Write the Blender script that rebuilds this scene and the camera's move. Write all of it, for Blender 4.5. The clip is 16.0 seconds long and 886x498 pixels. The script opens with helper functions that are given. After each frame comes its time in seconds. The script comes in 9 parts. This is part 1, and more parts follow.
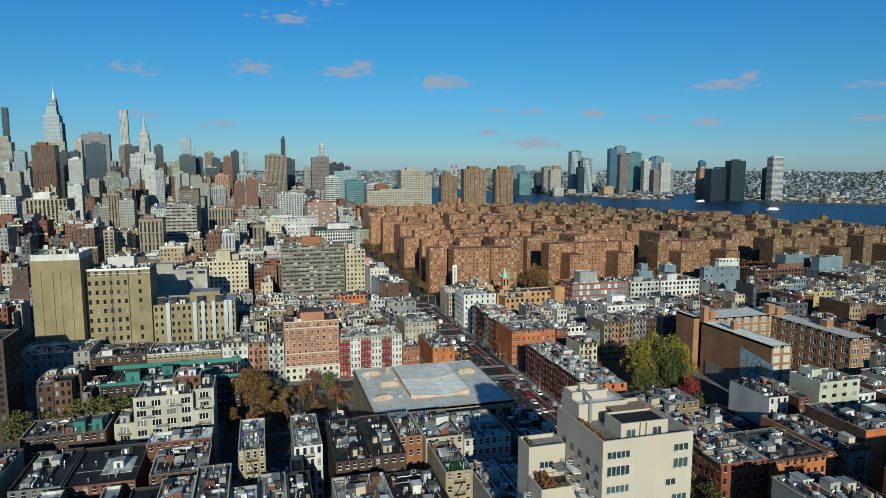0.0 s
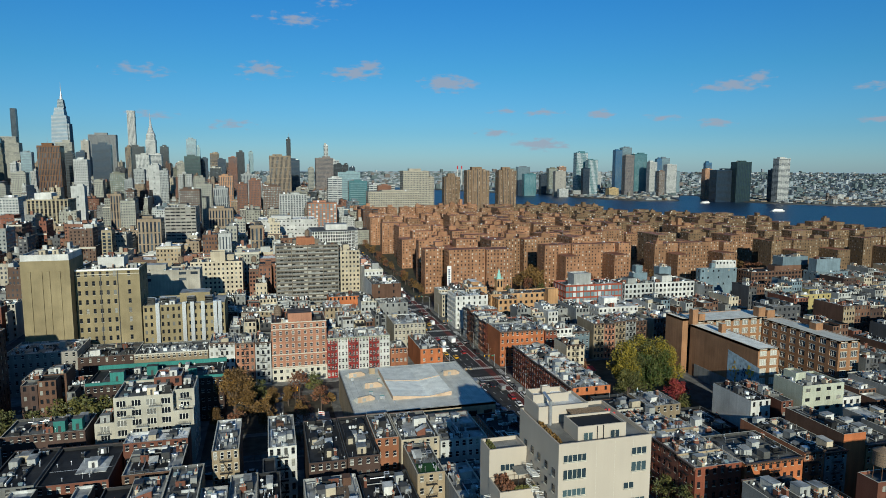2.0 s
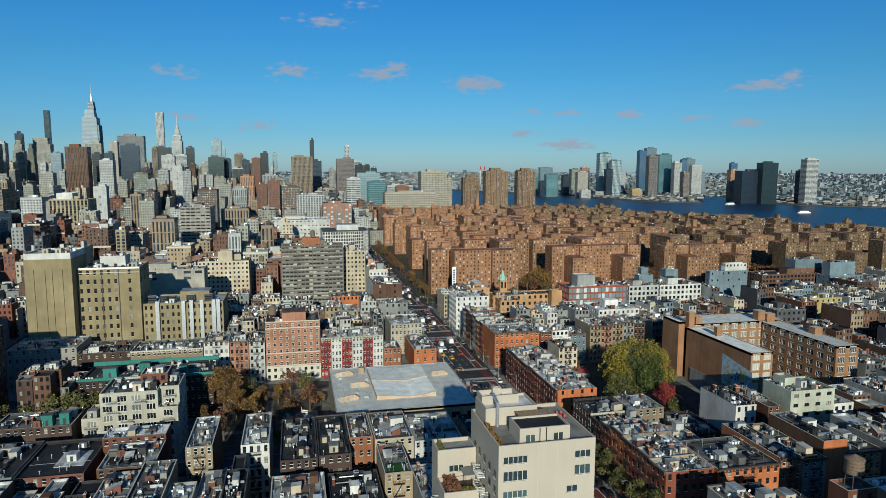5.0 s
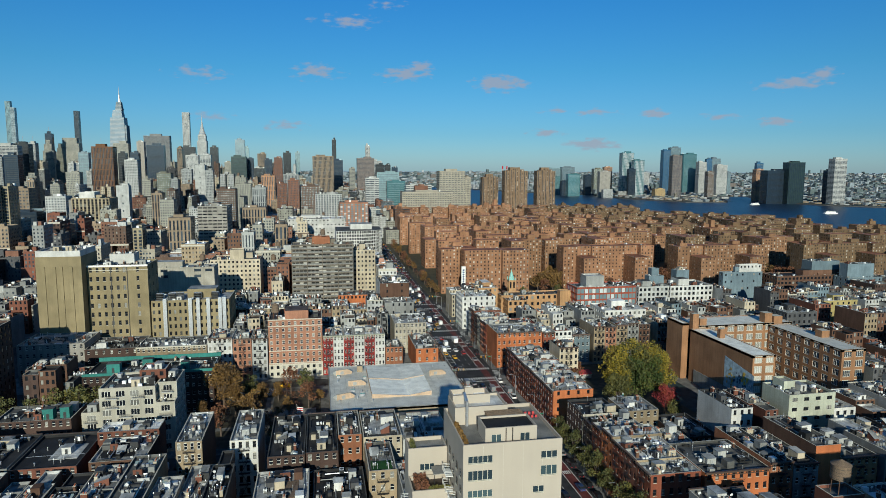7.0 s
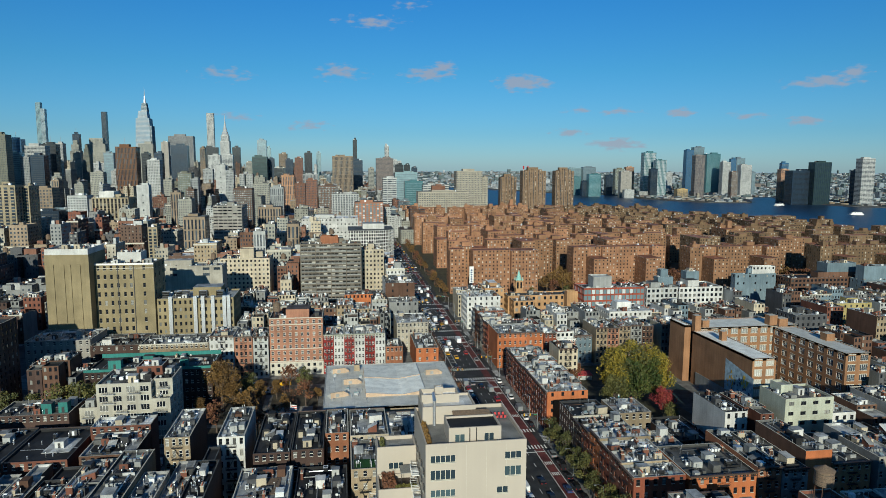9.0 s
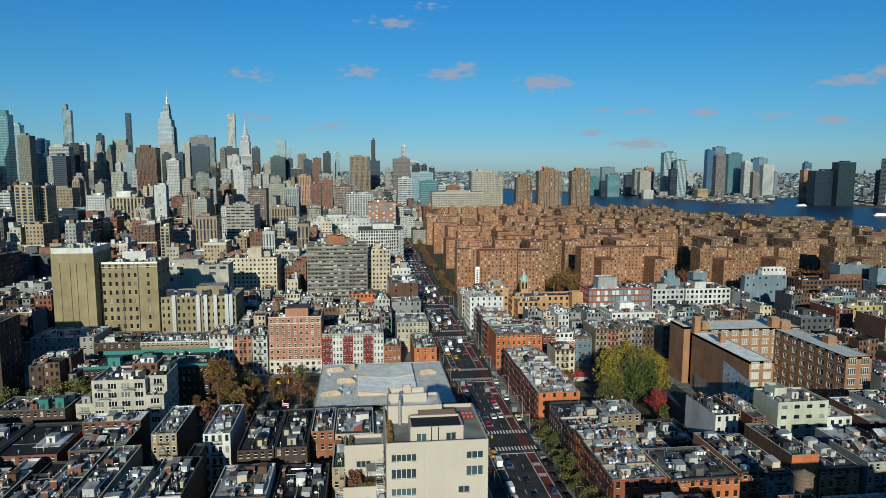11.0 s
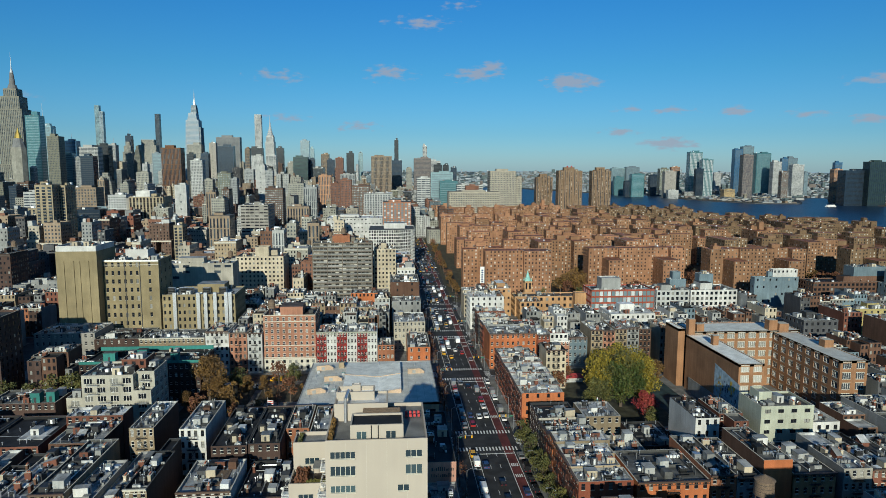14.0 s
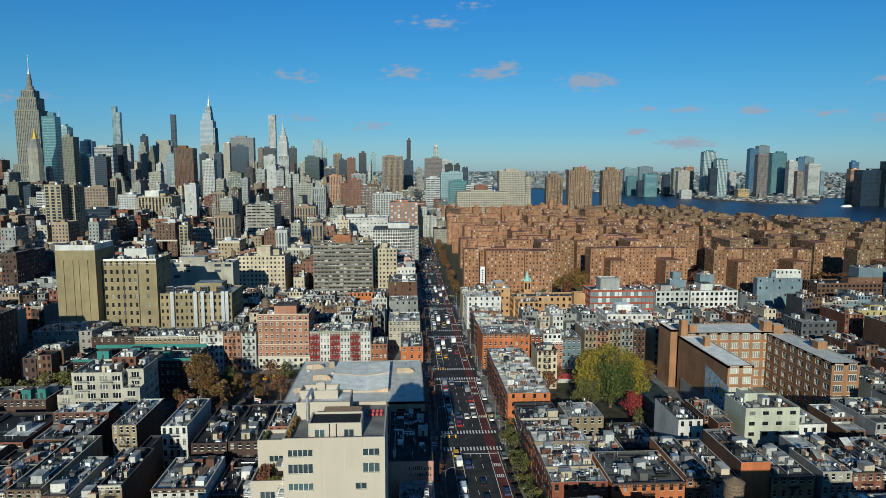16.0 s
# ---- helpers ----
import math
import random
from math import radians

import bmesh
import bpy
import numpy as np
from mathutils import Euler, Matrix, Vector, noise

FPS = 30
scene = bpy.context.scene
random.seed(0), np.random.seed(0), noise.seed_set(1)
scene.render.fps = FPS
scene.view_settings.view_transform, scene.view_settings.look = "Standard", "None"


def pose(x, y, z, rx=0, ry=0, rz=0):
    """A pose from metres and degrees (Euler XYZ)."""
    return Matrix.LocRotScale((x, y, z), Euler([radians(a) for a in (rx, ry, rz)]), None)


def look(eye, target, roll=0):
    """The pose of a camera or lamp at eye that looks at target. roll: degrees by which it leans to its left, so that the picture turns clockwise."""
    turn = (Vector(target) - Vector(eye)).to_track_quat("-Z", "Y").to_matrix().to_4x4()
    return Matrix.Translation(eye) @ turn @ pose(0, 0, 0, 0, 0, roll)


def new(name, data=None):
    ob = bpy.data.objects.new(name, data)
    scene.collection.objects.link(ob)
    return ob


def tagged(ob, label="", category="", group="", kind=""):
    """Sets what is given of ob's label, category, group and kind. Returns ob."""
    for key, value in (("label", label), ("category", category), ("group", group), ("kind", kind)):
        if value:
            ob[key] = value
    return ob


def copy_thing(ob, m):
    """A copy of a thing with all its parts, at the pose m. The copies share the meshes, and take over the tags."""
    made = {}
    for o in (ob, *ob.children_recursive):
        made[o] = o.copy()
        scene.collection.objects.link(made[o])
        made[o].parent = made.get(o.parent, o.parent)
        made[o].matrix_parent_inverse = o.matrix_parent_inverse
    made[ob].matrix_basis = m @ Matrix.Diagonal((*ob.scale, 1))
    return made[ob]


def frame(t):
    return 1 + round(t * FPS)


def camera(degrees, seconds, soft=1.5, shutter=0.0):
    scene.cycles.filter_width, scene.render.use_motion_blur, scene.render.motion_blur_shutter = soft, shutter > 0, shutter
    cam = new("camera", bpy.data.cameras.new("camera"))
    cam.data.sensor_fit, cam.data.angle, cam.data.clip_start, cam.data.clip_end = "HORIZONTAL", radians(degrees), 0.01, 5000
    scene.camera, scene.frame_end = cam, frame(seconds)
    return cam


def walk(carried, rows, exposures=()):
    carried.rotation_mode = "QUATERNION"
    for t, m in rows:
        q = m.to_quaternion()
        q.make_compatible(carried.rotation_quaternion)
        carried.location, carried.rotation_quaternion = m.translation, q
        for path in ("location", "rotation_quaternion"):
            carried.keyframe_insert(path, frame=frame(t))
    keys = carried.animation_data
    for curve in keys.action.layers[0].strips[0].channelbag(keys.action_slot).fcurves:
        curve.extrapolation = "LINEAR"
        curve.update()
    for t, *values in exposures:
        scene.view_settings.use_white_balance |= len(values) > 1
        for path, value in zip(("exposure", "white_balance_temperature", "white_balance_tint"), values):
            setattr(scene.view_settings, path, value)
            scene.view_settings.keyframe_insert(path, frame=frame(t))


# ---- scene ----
cam = camera(68.2, 16.0, soft=0.75)
METRES, EYE, TILT, LEAN, TURN = 84.5, 100.0, 0.0, 0.0, -15.6
ROWS = [
    (0.0, 0.0, 0.0, 0.0, 0.01, -7.07, -0.08),
    (0.5, 0.0262, 0.0002, 0.0012, 0.16, -7.03, -0.1),
    (1.0, 0.0534, 0.0004, 0.002, 0.32, -7.02, -0.12),
    (1.5, 0.0818, 0.0004, 0.0026, 0.47, -7.0, -0.14),
    (2.0, 0.1111, 0.0, 0.0035, 0.64, -7.0, -0.15),
    (2.5, 0.141, -0.0001, 0.0041, 0.87, -6.99, -0.16),
    (3.0, 0.1714, -0.0002, 0.0046, 1.18, -6.98, -0.16),
    (3.5, 0.2016, -0.0006, 0.0051, 1.59, -6.97, -0.17),
    (4.0, 0.2321, -0.001, 0.0053, 1.98, -6.96, -0.17),
    (6.5, 0.3892, -0.0008, 0.0073, 4.44, -6.98, -0.21),
    (7.0, 0.4205, 0.0001, 0.0075, 4.96, -7.0, -0.21),
    (7.5, 0.452, 0.0019, 0.0072, 5.5, -7.01, -0.2),
    (8.0, 0.4839, 0.0046, 0.0077, 6.03, -7.02, -0.21),
    (8.5, 0.5166, 0.0076, 0.0075, 6.49, -7.01, -0.22),
    (9.0, 0.5491, 0.0109, 0.0077, 6.94, -7.01, -0.22),
    (11.5, 0.7098, 0.0278, 0.0079, 9.15, -6.99, -0.2),
    (12.0, 0.7417, 0.0322, 0.0081, 9.55, -6.99, -0.2),
    (12.5, 0.7734, 0.0366, 0.0081, 9.95, -7.0, -0.19),
    (13.0, 0.8053, 0.0414, 0.0084, 10.36, -7.01, -0.19),
    (13.5, 0.837, 0.0462, 0.0085, 10.72, -7.01, -0.18),
    (14.0, 0.8689, 0.0513, 0.0086, 11.06, -7.02, -0.18),
    (14.5, 0.9006, 0.0567, 0.0087, 11.4, -7.01, -0.17),
    (15.0, 0.9322, 0.0623, 0.0086, 11.72, -7.02, -0.16),
    (15.5, 0.9639, 0.068, 0.0087, 12.04, -7.03, -0.16),
    (16.0, 0.9949, 0.0731, 0.0088, 12.34, -7.03, -0.15),
]
walk(cam, [(t, pose(0, 0, EYE, TILT, LEAN, TURN) @ pose(METRES * x, METRES * y, METRES * z, 90 + pitch, roll, yaw)) for t, x, y, z, yaw, pitch, roll in ROWS], [(0.0, 0.27), (16.0, 0.27)])

# ---- world, sun, exposure ----
SUN_EL, SUN_AZ = 18.5, 189.5          # degrees; the sun stands behind the camera, a little to its left
world = bpy.data.worlds.new("world")
scene.world = world
world.use_nodes = True


def build_world():
    nt = world.node_tree
    nt.nodes.clear()
    N, L = nt.nodes.new, nt.links.new
    out, bg = N("ShaderNodeOutputWorld"), N("ShaderNodeBackground")
    sky = N("ShaderNodeTexSky")
    sky.sky_type, sky.sun_disc = "NISHITA", False
    sky.sun_elevation, sky.sun_rotation = radians(SUN_EL), radians(SUN_AZ)
    sky.altitude, sky.air_density, sky.dust_density, sky.ozone_density = 100, 1.0, 0.35, 3.2
    co = N("ShaderNodeTexCoord")
    sep = N("ShaderNodeSeparateXYZ")
    L(co.outputs["Generated"], sep.inputs[0])

    def mth(op, a, b=None):
        n = N("ShaderNodeMath")
        n.operation = op
        for i, s in enumerate((a, b)):
            if s is None:
                continue
            if isinstance(s, (int, float)):
                n.inputs[i].default_value = s
            else:
                L(s, n.inputs[i])
        return n.outputs[0]
    az = mth("MULTIPLY", mth("ARCTAN2", sep.outputs[0], sep.outputs[1]), 57.2958)
    el = mth("MULTIPLY", mth("ARCSINE", sep.outputs[2]), 57.2958)
    uv = N("ShaderNodeCombineXYZ")
    L(az, uv.inputs[0]), L(el, uv.inputs[1])
    wob = N("ShaderNodeTexNoise")
    wob.inputs["Scale"].default_value, wob.inputs["Detail"].default_value = 1.0, 6
    wob.inputs["Roughness"].default_value = 0.5
    wmap = N("ShaderNodeMapping")
    wmap.inputs["Scale"].default_value = (1.0, 2.6, 1)
    L(uv.outputs[0], wmap.inputs[0]), L(wmap.outputs[0], wob.inputs["Vector"])
    total = None

    def cloud(a, e, w, h, k):
        nonlocal total
        s = N("ShaderNodeVectorMath")
        s.operation = "SUBTRACT"
        L(uv.outputs[0], s.inputs[0])
        s.inputs[1].default_value = (a, e, 0)
        m = N("ShaderNodeMapping")
        m.vector_type = "POINT"
        m.inputs["Rotation"].default_value = (0, 0, radians(-7))
        m.inputs["Scale"].default_value = (1 / w, 1 / h, 1)
        L(s.outputs[0], m.inputs[0])
        ln = N("ShaderNodeVectorMath")
        ln.operation = "LENGTH"
        L(m.outputs[0], ln.inputs[0])
        v = mth("MULTIPLY", mth("SUBTRACT", 1.0, ln.outputs[1]), k)
        total = v if total is None else mth("MAXIMUM", total, v)
    cloud(-9.3, 7.5, 3.06, 0.80, 0.53)
    cloud(-0.1, 8.0, 2.89, 0.96, 0.61)
    cloud(7.2, 7.9, 3.06, 0.80, 0.77)
    cloud(8.7, 8.5, 1.70, 0.72, 0.85)
    cloud(15.5, 7.2, 3.23, 0.96, 0.94)
    cloud(2.6, 12.0, 3.57, 0.80, 0.59)
    cloud(6.0, 13.4, 2.04, 0.72, 0.42)
    cloud(38.2, 6.5, 3.40, 0.72, 0.72)
    cloud(40.0, 7.0, 1.53, 0.72, 0.81)
    cloud(28.3, 4.6, 1.44, 0.55, 0.89)
    cloud(20.0, 4.9, 1.70, 0.46, 0.57)
    cloud(23.4, 4.7, 2.72, 0.46, 0.57)
    cloud(37.2, 3.7, 1.87, 0.55, 0.77)
    cloud(-3.0, 3.6, 2.46, 0.64, 0.64)
    cloud(19.5, 3.1, 2.04, 0.46, 0.77)
    cloud(23.4, 2.1, 3.15, 0.74, 0.89)
    cloud(48.1, 6.0, 2.38, 0.56, 0.59)
    cloud(-8.6, 4.2, 2.63, 0.56, 0.51)
    cloud(33.3, 4.2, 2.21, 0.46, 0.63)
    cloud(48.3, 3.6, 2.21, 0.46, 0.63)
    cloud(-30.0, 5.0, 4.25, 0.72, 0.51)
    cloud(-55.0, 8.0, 5.10, 0.96, 0.59)
    cloud(75.0, 6.0, 5.10, 0.88, 0.59)
    cloud(120.0, 9.0, 5.95, 1.12, 0.59)
    cloud(-120.0, 7.0, 5.95, 0.96, 0.59)
    cloud(170.0, 8.0, 5.95, 1.04, 0.59)
    dens = mth("SUBTRACT", mth("ADD", total, mth("MULTIPLY", mth("SUBTRACT", wob.outputs["Fac"], 0.5), 1.7)), 0.12)
    ramp = N("ShaderNodeMapRange")
    ramp.interpolation_type = "SMOOTHSTEP"
    ramp.inputs["From Min"].default_value, ramp.inputs["From Max"].default_value = 0.02, 0.6
    ramp.inputs["To Max"].default_value = 0.8
    L(dens, ramp.inputs["Value"])
    inside = mth("GREATER_THAN", total, 0.0)
    fac = mth("MULTIPLY", ramp.outputs[0], inside)
    # cooler, deeper blue towards the zenith, as the clear autumn air shows it
    hue = N("ShaderNodeMix")
    hue.data_type, hue.blend_type = "RGBA", "MULTIPLY"
    hue.inputs["Factor"].default_value = 1.0
    tint = N("ShaderNodeValToRGB")
    els = tint.color_ramp.elements
    els[0].position, els[0].color = 0.0, (0.31, 0.49, 0.74, 1)
    els[1].position, els[1].color = 1.0, (0.16, 0.36, 0.5, 1)
    for at, c in ((0.033, (0.21, 0.425, 0.63, 1)), (0.09, (0.142, 0.434, 0.605, 1)), (0.165, (0.096, 0.428, 0.68, 1)), (0.35, (0.14, 0.36, 0.52, 1))):
        e_ = els.new(at)
        e_.color = c
    L(mth("DIVIDE", el, 90.0), tint.inputs[0])
    L(tint.outputs[0], hue.inputs["B"])
    L(sky.outputs[0], hue.inputs["A"])
    mix = N("ShaderNodeMix")
    mix.data_type = "RGBA"
    L(fac, mix.inputs["Factor"]), L(hue.outputs["Result"], mix.inputs["A"])
    mix.inputs["B"].default_value = CLOUD_RGB
    L(mix.outputs["Result"], bg.inputs["Color"])
    bg.inputs["Strength"].default_value = SKY_STRENGTH
    L(bg.outputs[0], out.inputs[0])


CLOUD_RGB, SKY_STRENGTH = (2.2, 2.5, 3.1, 1), 0.122
build_world()
sun_data = bpy.data.lights.new("sun", "SUN")
sun_data.energy, sun_data.angle, sun_data.color = 3.85, radians(0.55), (0.95, 0.975, 0.82)
sun = new("sun", sun_data)
sd = Vector((math.sin(radians(SUN_AZ)) * math.cos(radians(SUN_EL)), math.cos(radians(SUN_AZ)) * math.cos(radians(SUN_EL)), math.sin(radians(SUN_EL))))
sun.matrix_world = look(sd * 300, (0, 0, 0))

# ---- materials ----
MATS = {}


def shader(name):
    m = bpy.data.materials.new(name)
    m.use_nodes = True
    nt = m.node_tree
    b = nt.nodes["Principled BSDF"]
    return m, nt.nodes.new, nt.links.new, b


def masonry(name, rgb, vary=0.22, streak=0.17, rough=0.88, grain=0.2, relief=0.35, object_vary=0.25):
    """Painted or bare wall: large stains, streaks that run down, fine grain, and a difference from house to house."""
    m, N, L, b = shader(name)
    geo = N("ShaderNodeNewGeometry")

    def nz(scale, detail, sc=(1, 1, 1)):
        mp, n = N("ShaderNodeMapping"), N("ShaderNodeTexNoise")
        mp.inputs["Scale"].default_value = sc
        n.inputs["Scale"].default_value, n.inputs["Detail"].default_value = scale, detail
        L(geo.outputs["Position"], mp.inputs[0]), L(mp.outputs[0], n.inputs["Vector"])
        return n.outputs["Fac"]

    def mul(a, fac, lo, hi):
        mr = N("ShaderNodeMapRange")
        mr.inputs["From Min"].default_value, mr.inputs["From Max"].default_value = 0.3, 0.7
        mr.inputs["To Min"].default_value, mr.inputs["To Max"].default_value = lo, hi
        L(fac, mr.inputs["Value"])
        v = N("ShaderNodeVectorMath")
        v.operation = "SCALE"
        L(a, v.inputs[0]), L(mr.outputs[0], v.inputs["Scale"])
        return v.outputs[0]
    col = N("ShaderNodeRGB")
    col.outputs[0].default_value = (*[c * 0.74 for c in rgb], 1)
    c = mul(col.outputs[0], nz(0.12, 2), 1 - vary, 1 + vary * 0.6)
    c = mul(c, nz(0.9, 3, (1, 1, 0.07)), 1 - streak, 1 + streak * 0.4)
    fine = nz(7.0, 3, (1, 1, 2.2))
    c = mul(c, fine, 1 - grain, 1 + grain)
    info = N("ShaderNodeObjectInfo")
    mr = N("ShaderNodeMapRange")
    mr.inputs["To Min"].default_value, mr.inputs["To Max"].default_value = 1 - object_vary, 1 + object_vary
    L(info.outputs["Random"], mr.inputs["Value"])
    v = N("ShaderNodeVectorMath")
    v.operation = "SCALE"
    L(c, v.inputs[0]), L(mr.outputs[0], v.inputs["Scale"])
    L(v.outputs[0], b.inputs["Base Color"])
    b.inputs["Roughness"].default_value = rough
    b.inputs["Specular IOR Level"].default_value = 0.25
    bump = N("ShaderNodeBump")
    bump.inputs["Strength"].default_value, bump.inputs["Distance"].default_value = relief, 0.04
    L(fine, bump.inputs["Height"]), L(bump.outputs[0], b.inputs["Normal"])
    MATS[name] = m


def roofing(name, rgb, rough=0.75, patch=0.35, stain=0.5):
    """Flat roofing felt or coating in sheets, with patches, ponds and dirt."""
    m, N, L, b = shader(name)
    geo = N("ShaderNodeNewGeometry")
    vor = N("ShaderNodeTexVoronoi")
    vor.distance = "CHEBYCHEV"
    vor.inputs["Scale"].default_value = 0.22
    L(geo.outputs["Position"], vor.inputs["Vector"])
    n1, n2 = N("ShaderNodeTexNoise"), N("ShaderNodeTexNoise")
    n1.inputs["Scale"].default_value, n1.inputs["Detail"].default_value = 0.28, 5
    n2.inputs["Scale"].default_value, n2.inputs["Detail"].default_value = 5.0, 3
    L(geo.outputs["Position"], n1.inputs["Vector"]), L(geo.outputs["Position"], n2.inputs["Vector"])
    bw = N("ShaderNodeSeparateColor")
    L(vor.outputs["Color"], bw.inputs[0])

    def rng(f, a, z, lo, hi):
        mr = N("ShaderNodeMapRange")
        for k, val in zip(("From Min", "From Max", "To Min", "To Max"), (a, z, lo, hi)):
            mr.inputs[k].default_value = val
        L(f, mr.inputs["Value"])
        return mr.outputs[0]

    def mm(a, c):
        n = N("ShaderNodeMath")
        n.operation = "MULTIPLY"
        L(a, n.inputs[0]), L(c, n.inputs[1])
        return n.outputs[0]
    info = N("ShaderNodeObjectInfo")
    k = mm(rng(bw.outputs[0], 0, 1, 1 - patch, 1 + patch * 0.5), rng(n1.outputs["Fac"], 0.35, 0.65, 1 - stain, 1.15))
    k = mm(k, rng(n2.outputs["Fac"], 0.3, 0.7, 0.85, 1.15))
    k = mm(k, rng(info.outputs["Random"], 0, 1, 0.7, 1.25))
    v = N("ShaderNodeVectorMath")
    v.operation = "SCALE"
    v.inputs[0].default_value = [c * 0.8 for c in rgb]
    L(k, v.inputs["Scale"]), L(v.outputs[0], b.inputs["Base Color"])
    b.inputs["Roughness"].default_value = rough
    b.inputs["Specular IOR Level"].default_value = 0.3
    bump = N("ShaderNodeBump")
    bump.inputs["Strength"].default_value, bump.inputs["Distance"].default_value = 0.4, 0.05
    L(n2.outputs["Fac"], bump.inputs["Height"]), L(bump.outputs[0], b.inputs["Normal"])
    MATS[name] = m


def plain(name, rgb, rough=0.6, metal=0.0, grain=0.15, scale=3.0, object_vary=0.0):
    m, N, L, b = shader(name)
    geo, n, mr, v = N("ShaderNodeNewGeometry"), N("ShaderNodeTexNoise"), N("ShaderNodeMapRange"), N("ShaderNodeVectorMath")
    n.inputs["Scale"].default_value, n.inputs["Detail"].default_value = scale, 3
    L(geo.outputs["Position"], n.inputs["Vector"])
    for k, val in zip(("From Min", "From Max", "To Min", "To Max"), (0.3, 0.7, 1 - grain, 1 + grain)):
        mr.inputs[k].default_value = val
    L(n.outputs["Fac"], mr.inputs["Value"])
    v.operation = "SCALE"
    v.inputs[0].default_value = rgb
    L(mr.outputs[0], v.inputs["Scale"])
    last = v
    if object_vary:
        info, mr2, v2 = N("ShaderNodeObjectInfo"), N("ShaderNodeMapRange"), N("ShaderNodeVectorMath")
        mr2.inputs["To Min"].default_value, mr2.inputs["To Max"].default_value = 1 - object_vary, 1 + object_vary
        v2.operation = "SCALE"
        L(info.outputs["Random"], mr2.inputs["Value"]), L(v.outputs[0], v2.inputs[0]), L(mr2.outputs[0], v2.inputs["Scale"])
        last = v2
    L(last.outputs[0], b.inputs["Base Color"])
    b.inputs["Roughness"].default_value, b.inputs["Metallic"].default_value = rough, metal
    MATS[name] = m


def pane(name, dark, light, share, per_object, rough=0.12, spec=0.5):
    """Window glass over a dark room; in some windows a pale blind or curtain hangs behind it."""
    m, N, L, b = shader(name)
    if per_object:
        src = N("ShaderNodeObjectInfo").outputs["Random"]
    else:
        src = N("ShaderNodeNewGeometry").outputs["Random Per Island"]
    r = N("ShaderNodeValToRGB")
    e = r.color_ramp.elements
    e[0].color, e[1].color = (*dark, 1), (*light, 1)
    e[0].position, e[1].position = 1 - share, min(1, 1 - share + 0.3)
    L(src, r.inputs[0]), L(r.outputs[0], b.inputs["Base Color"])
    b.inputs["Roughness"].default_value = rough
    b.inputs["Specular IOR Level"].default_value = spec
    MATS[name] = m


masonry("brick_red", (0.23, 0.09, 0.06))
masonry("brick_avenue", (0.32, 0.095, 0.055), object_vary=0.3)
masonry("red_band", (0.42, 0.1, 0.06), object_vary=0.05)
masonry("brick_orange", (0.4, 0.16, 0.085), object_vary=0.12)
masonry("brick_brown", (0.17, 0.09, 0.06))
masonry("brick_dark", (0.09, 0.055, 0.045))
masonry("brick_tan", (0.38, 0.29, 0.19))
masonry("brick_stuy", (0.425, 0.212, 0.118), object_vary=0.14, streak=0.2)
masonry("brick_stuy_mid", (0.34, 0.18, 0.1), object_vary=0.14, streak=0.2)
# browner brick, darkened further to paint in the dimmer light eastwards
masonry("brick_stuy_brown_dim", (0.222, 0.14, 0.08), object_vary=0.16, streak=0.2)
masonry("brick_salmon", (0.5, 0.235, 0.15), object_vary=0.1)
masonry("tan_block", (0.34, 0.27, 0.155), object_vary=0.06, streak=0.08)
masonry("peach", (0.7, 0.5, 0.35), object_vary=0.05)
masonry("cream", (0.63, 0.53, 0.39), object_vary=0.12)
masonry("beige_panel", (0.6, 0.515, 0.425), vary=0.05, streak=0.02, grain=0.03, relief=0.06, object_vary=0.02)
masonry("white_wall", (0.74, 0.72, 0.68), object_vary=0.12, streak=0.14)
masonry("pale_grey", (0.5, 0.5, 0.48), object_vary=0.2)
masonry("mid_grey", (0.28, 0.28, 0.27), object_vary=0.25)
masonry("dark_grey", (0.1, 0.1, 0.105), object_vary=0.3)
masonry("concrete", (0.4, 0.37, 0.33), object_vary=0.12)
masonry("sage", (0.52, 0.53, 0.42), object_vary=0.1)
masonry("yellow_wall", (0.5, 0.4, 0.17), object_vary=0.1)
masonry("pink_wall", (0.72, 0.38, 0.28), object_vary=0.1)
masonry("crimson", (0.36, 0.04, 0.035), object_vary=0.05)
masonry("orange_brick_hot", (0.6, 0.19, 0.075), object_vary=0.05)
masonry("teal_paint", (0.05, 0.25, 0.22), object_vary=0.1)
masonry("blue_grey", (0.2, 0.27, 0.31), object_vary=0.15)
masonry("stone", (0.48, 0.44, 0.37), object_vary=0.2)
masonry("school_brick", (0.43, 0.22, 0.115), object_vary=0.06)
masonry("slab_frame", (0.24, 0.205, 0.165), object_vary=0.05)
masonry("off_white", (0.53, 0.49, 0.405), object_vary=0.05)
masonry("sandstone", (0.56, 0.32, 0.16), object_vary=0.08)
roofing("roof_silver", (0.5, 0.5, 0.49), rough=0.55)
roofing("roof_grey", (0.15, 0.148, 0.142))
roofing("roof_black", (0.028, 0.028, 0.03), stain=0.3)
roofing("roof_white", (0.95, 0.95, 0.95), stain=0.35, patch=0.2)
roofing("roof_brown", (0.12, 0.09, 0.075))
roofing("roof_red", (0.3, 0.1, 0.07))
roofing("estate_roof", (0.44, 0.18, 0.11), patch=0.2)
roofing("roof_membrane", (0.93, 0.91, 0.83), stain=0.12, patch=0.05)
roofing("deck_grey", (0.33, 0.32, 0.3), patch=0.15, stain=0.25)
roofing("park_earth", (0.1, 0.085, 0.06), patch=0.3)
roofing("asphalt", (0.075, 0.074, 0.075), patch=0.25, stain=0.3)
roofing("paving", (0.22, 0.215, 0.205), patch=0.25, stain=0.35)
roofing("city_ground", (0.07, 0.07, 0.07), patch=0.3)
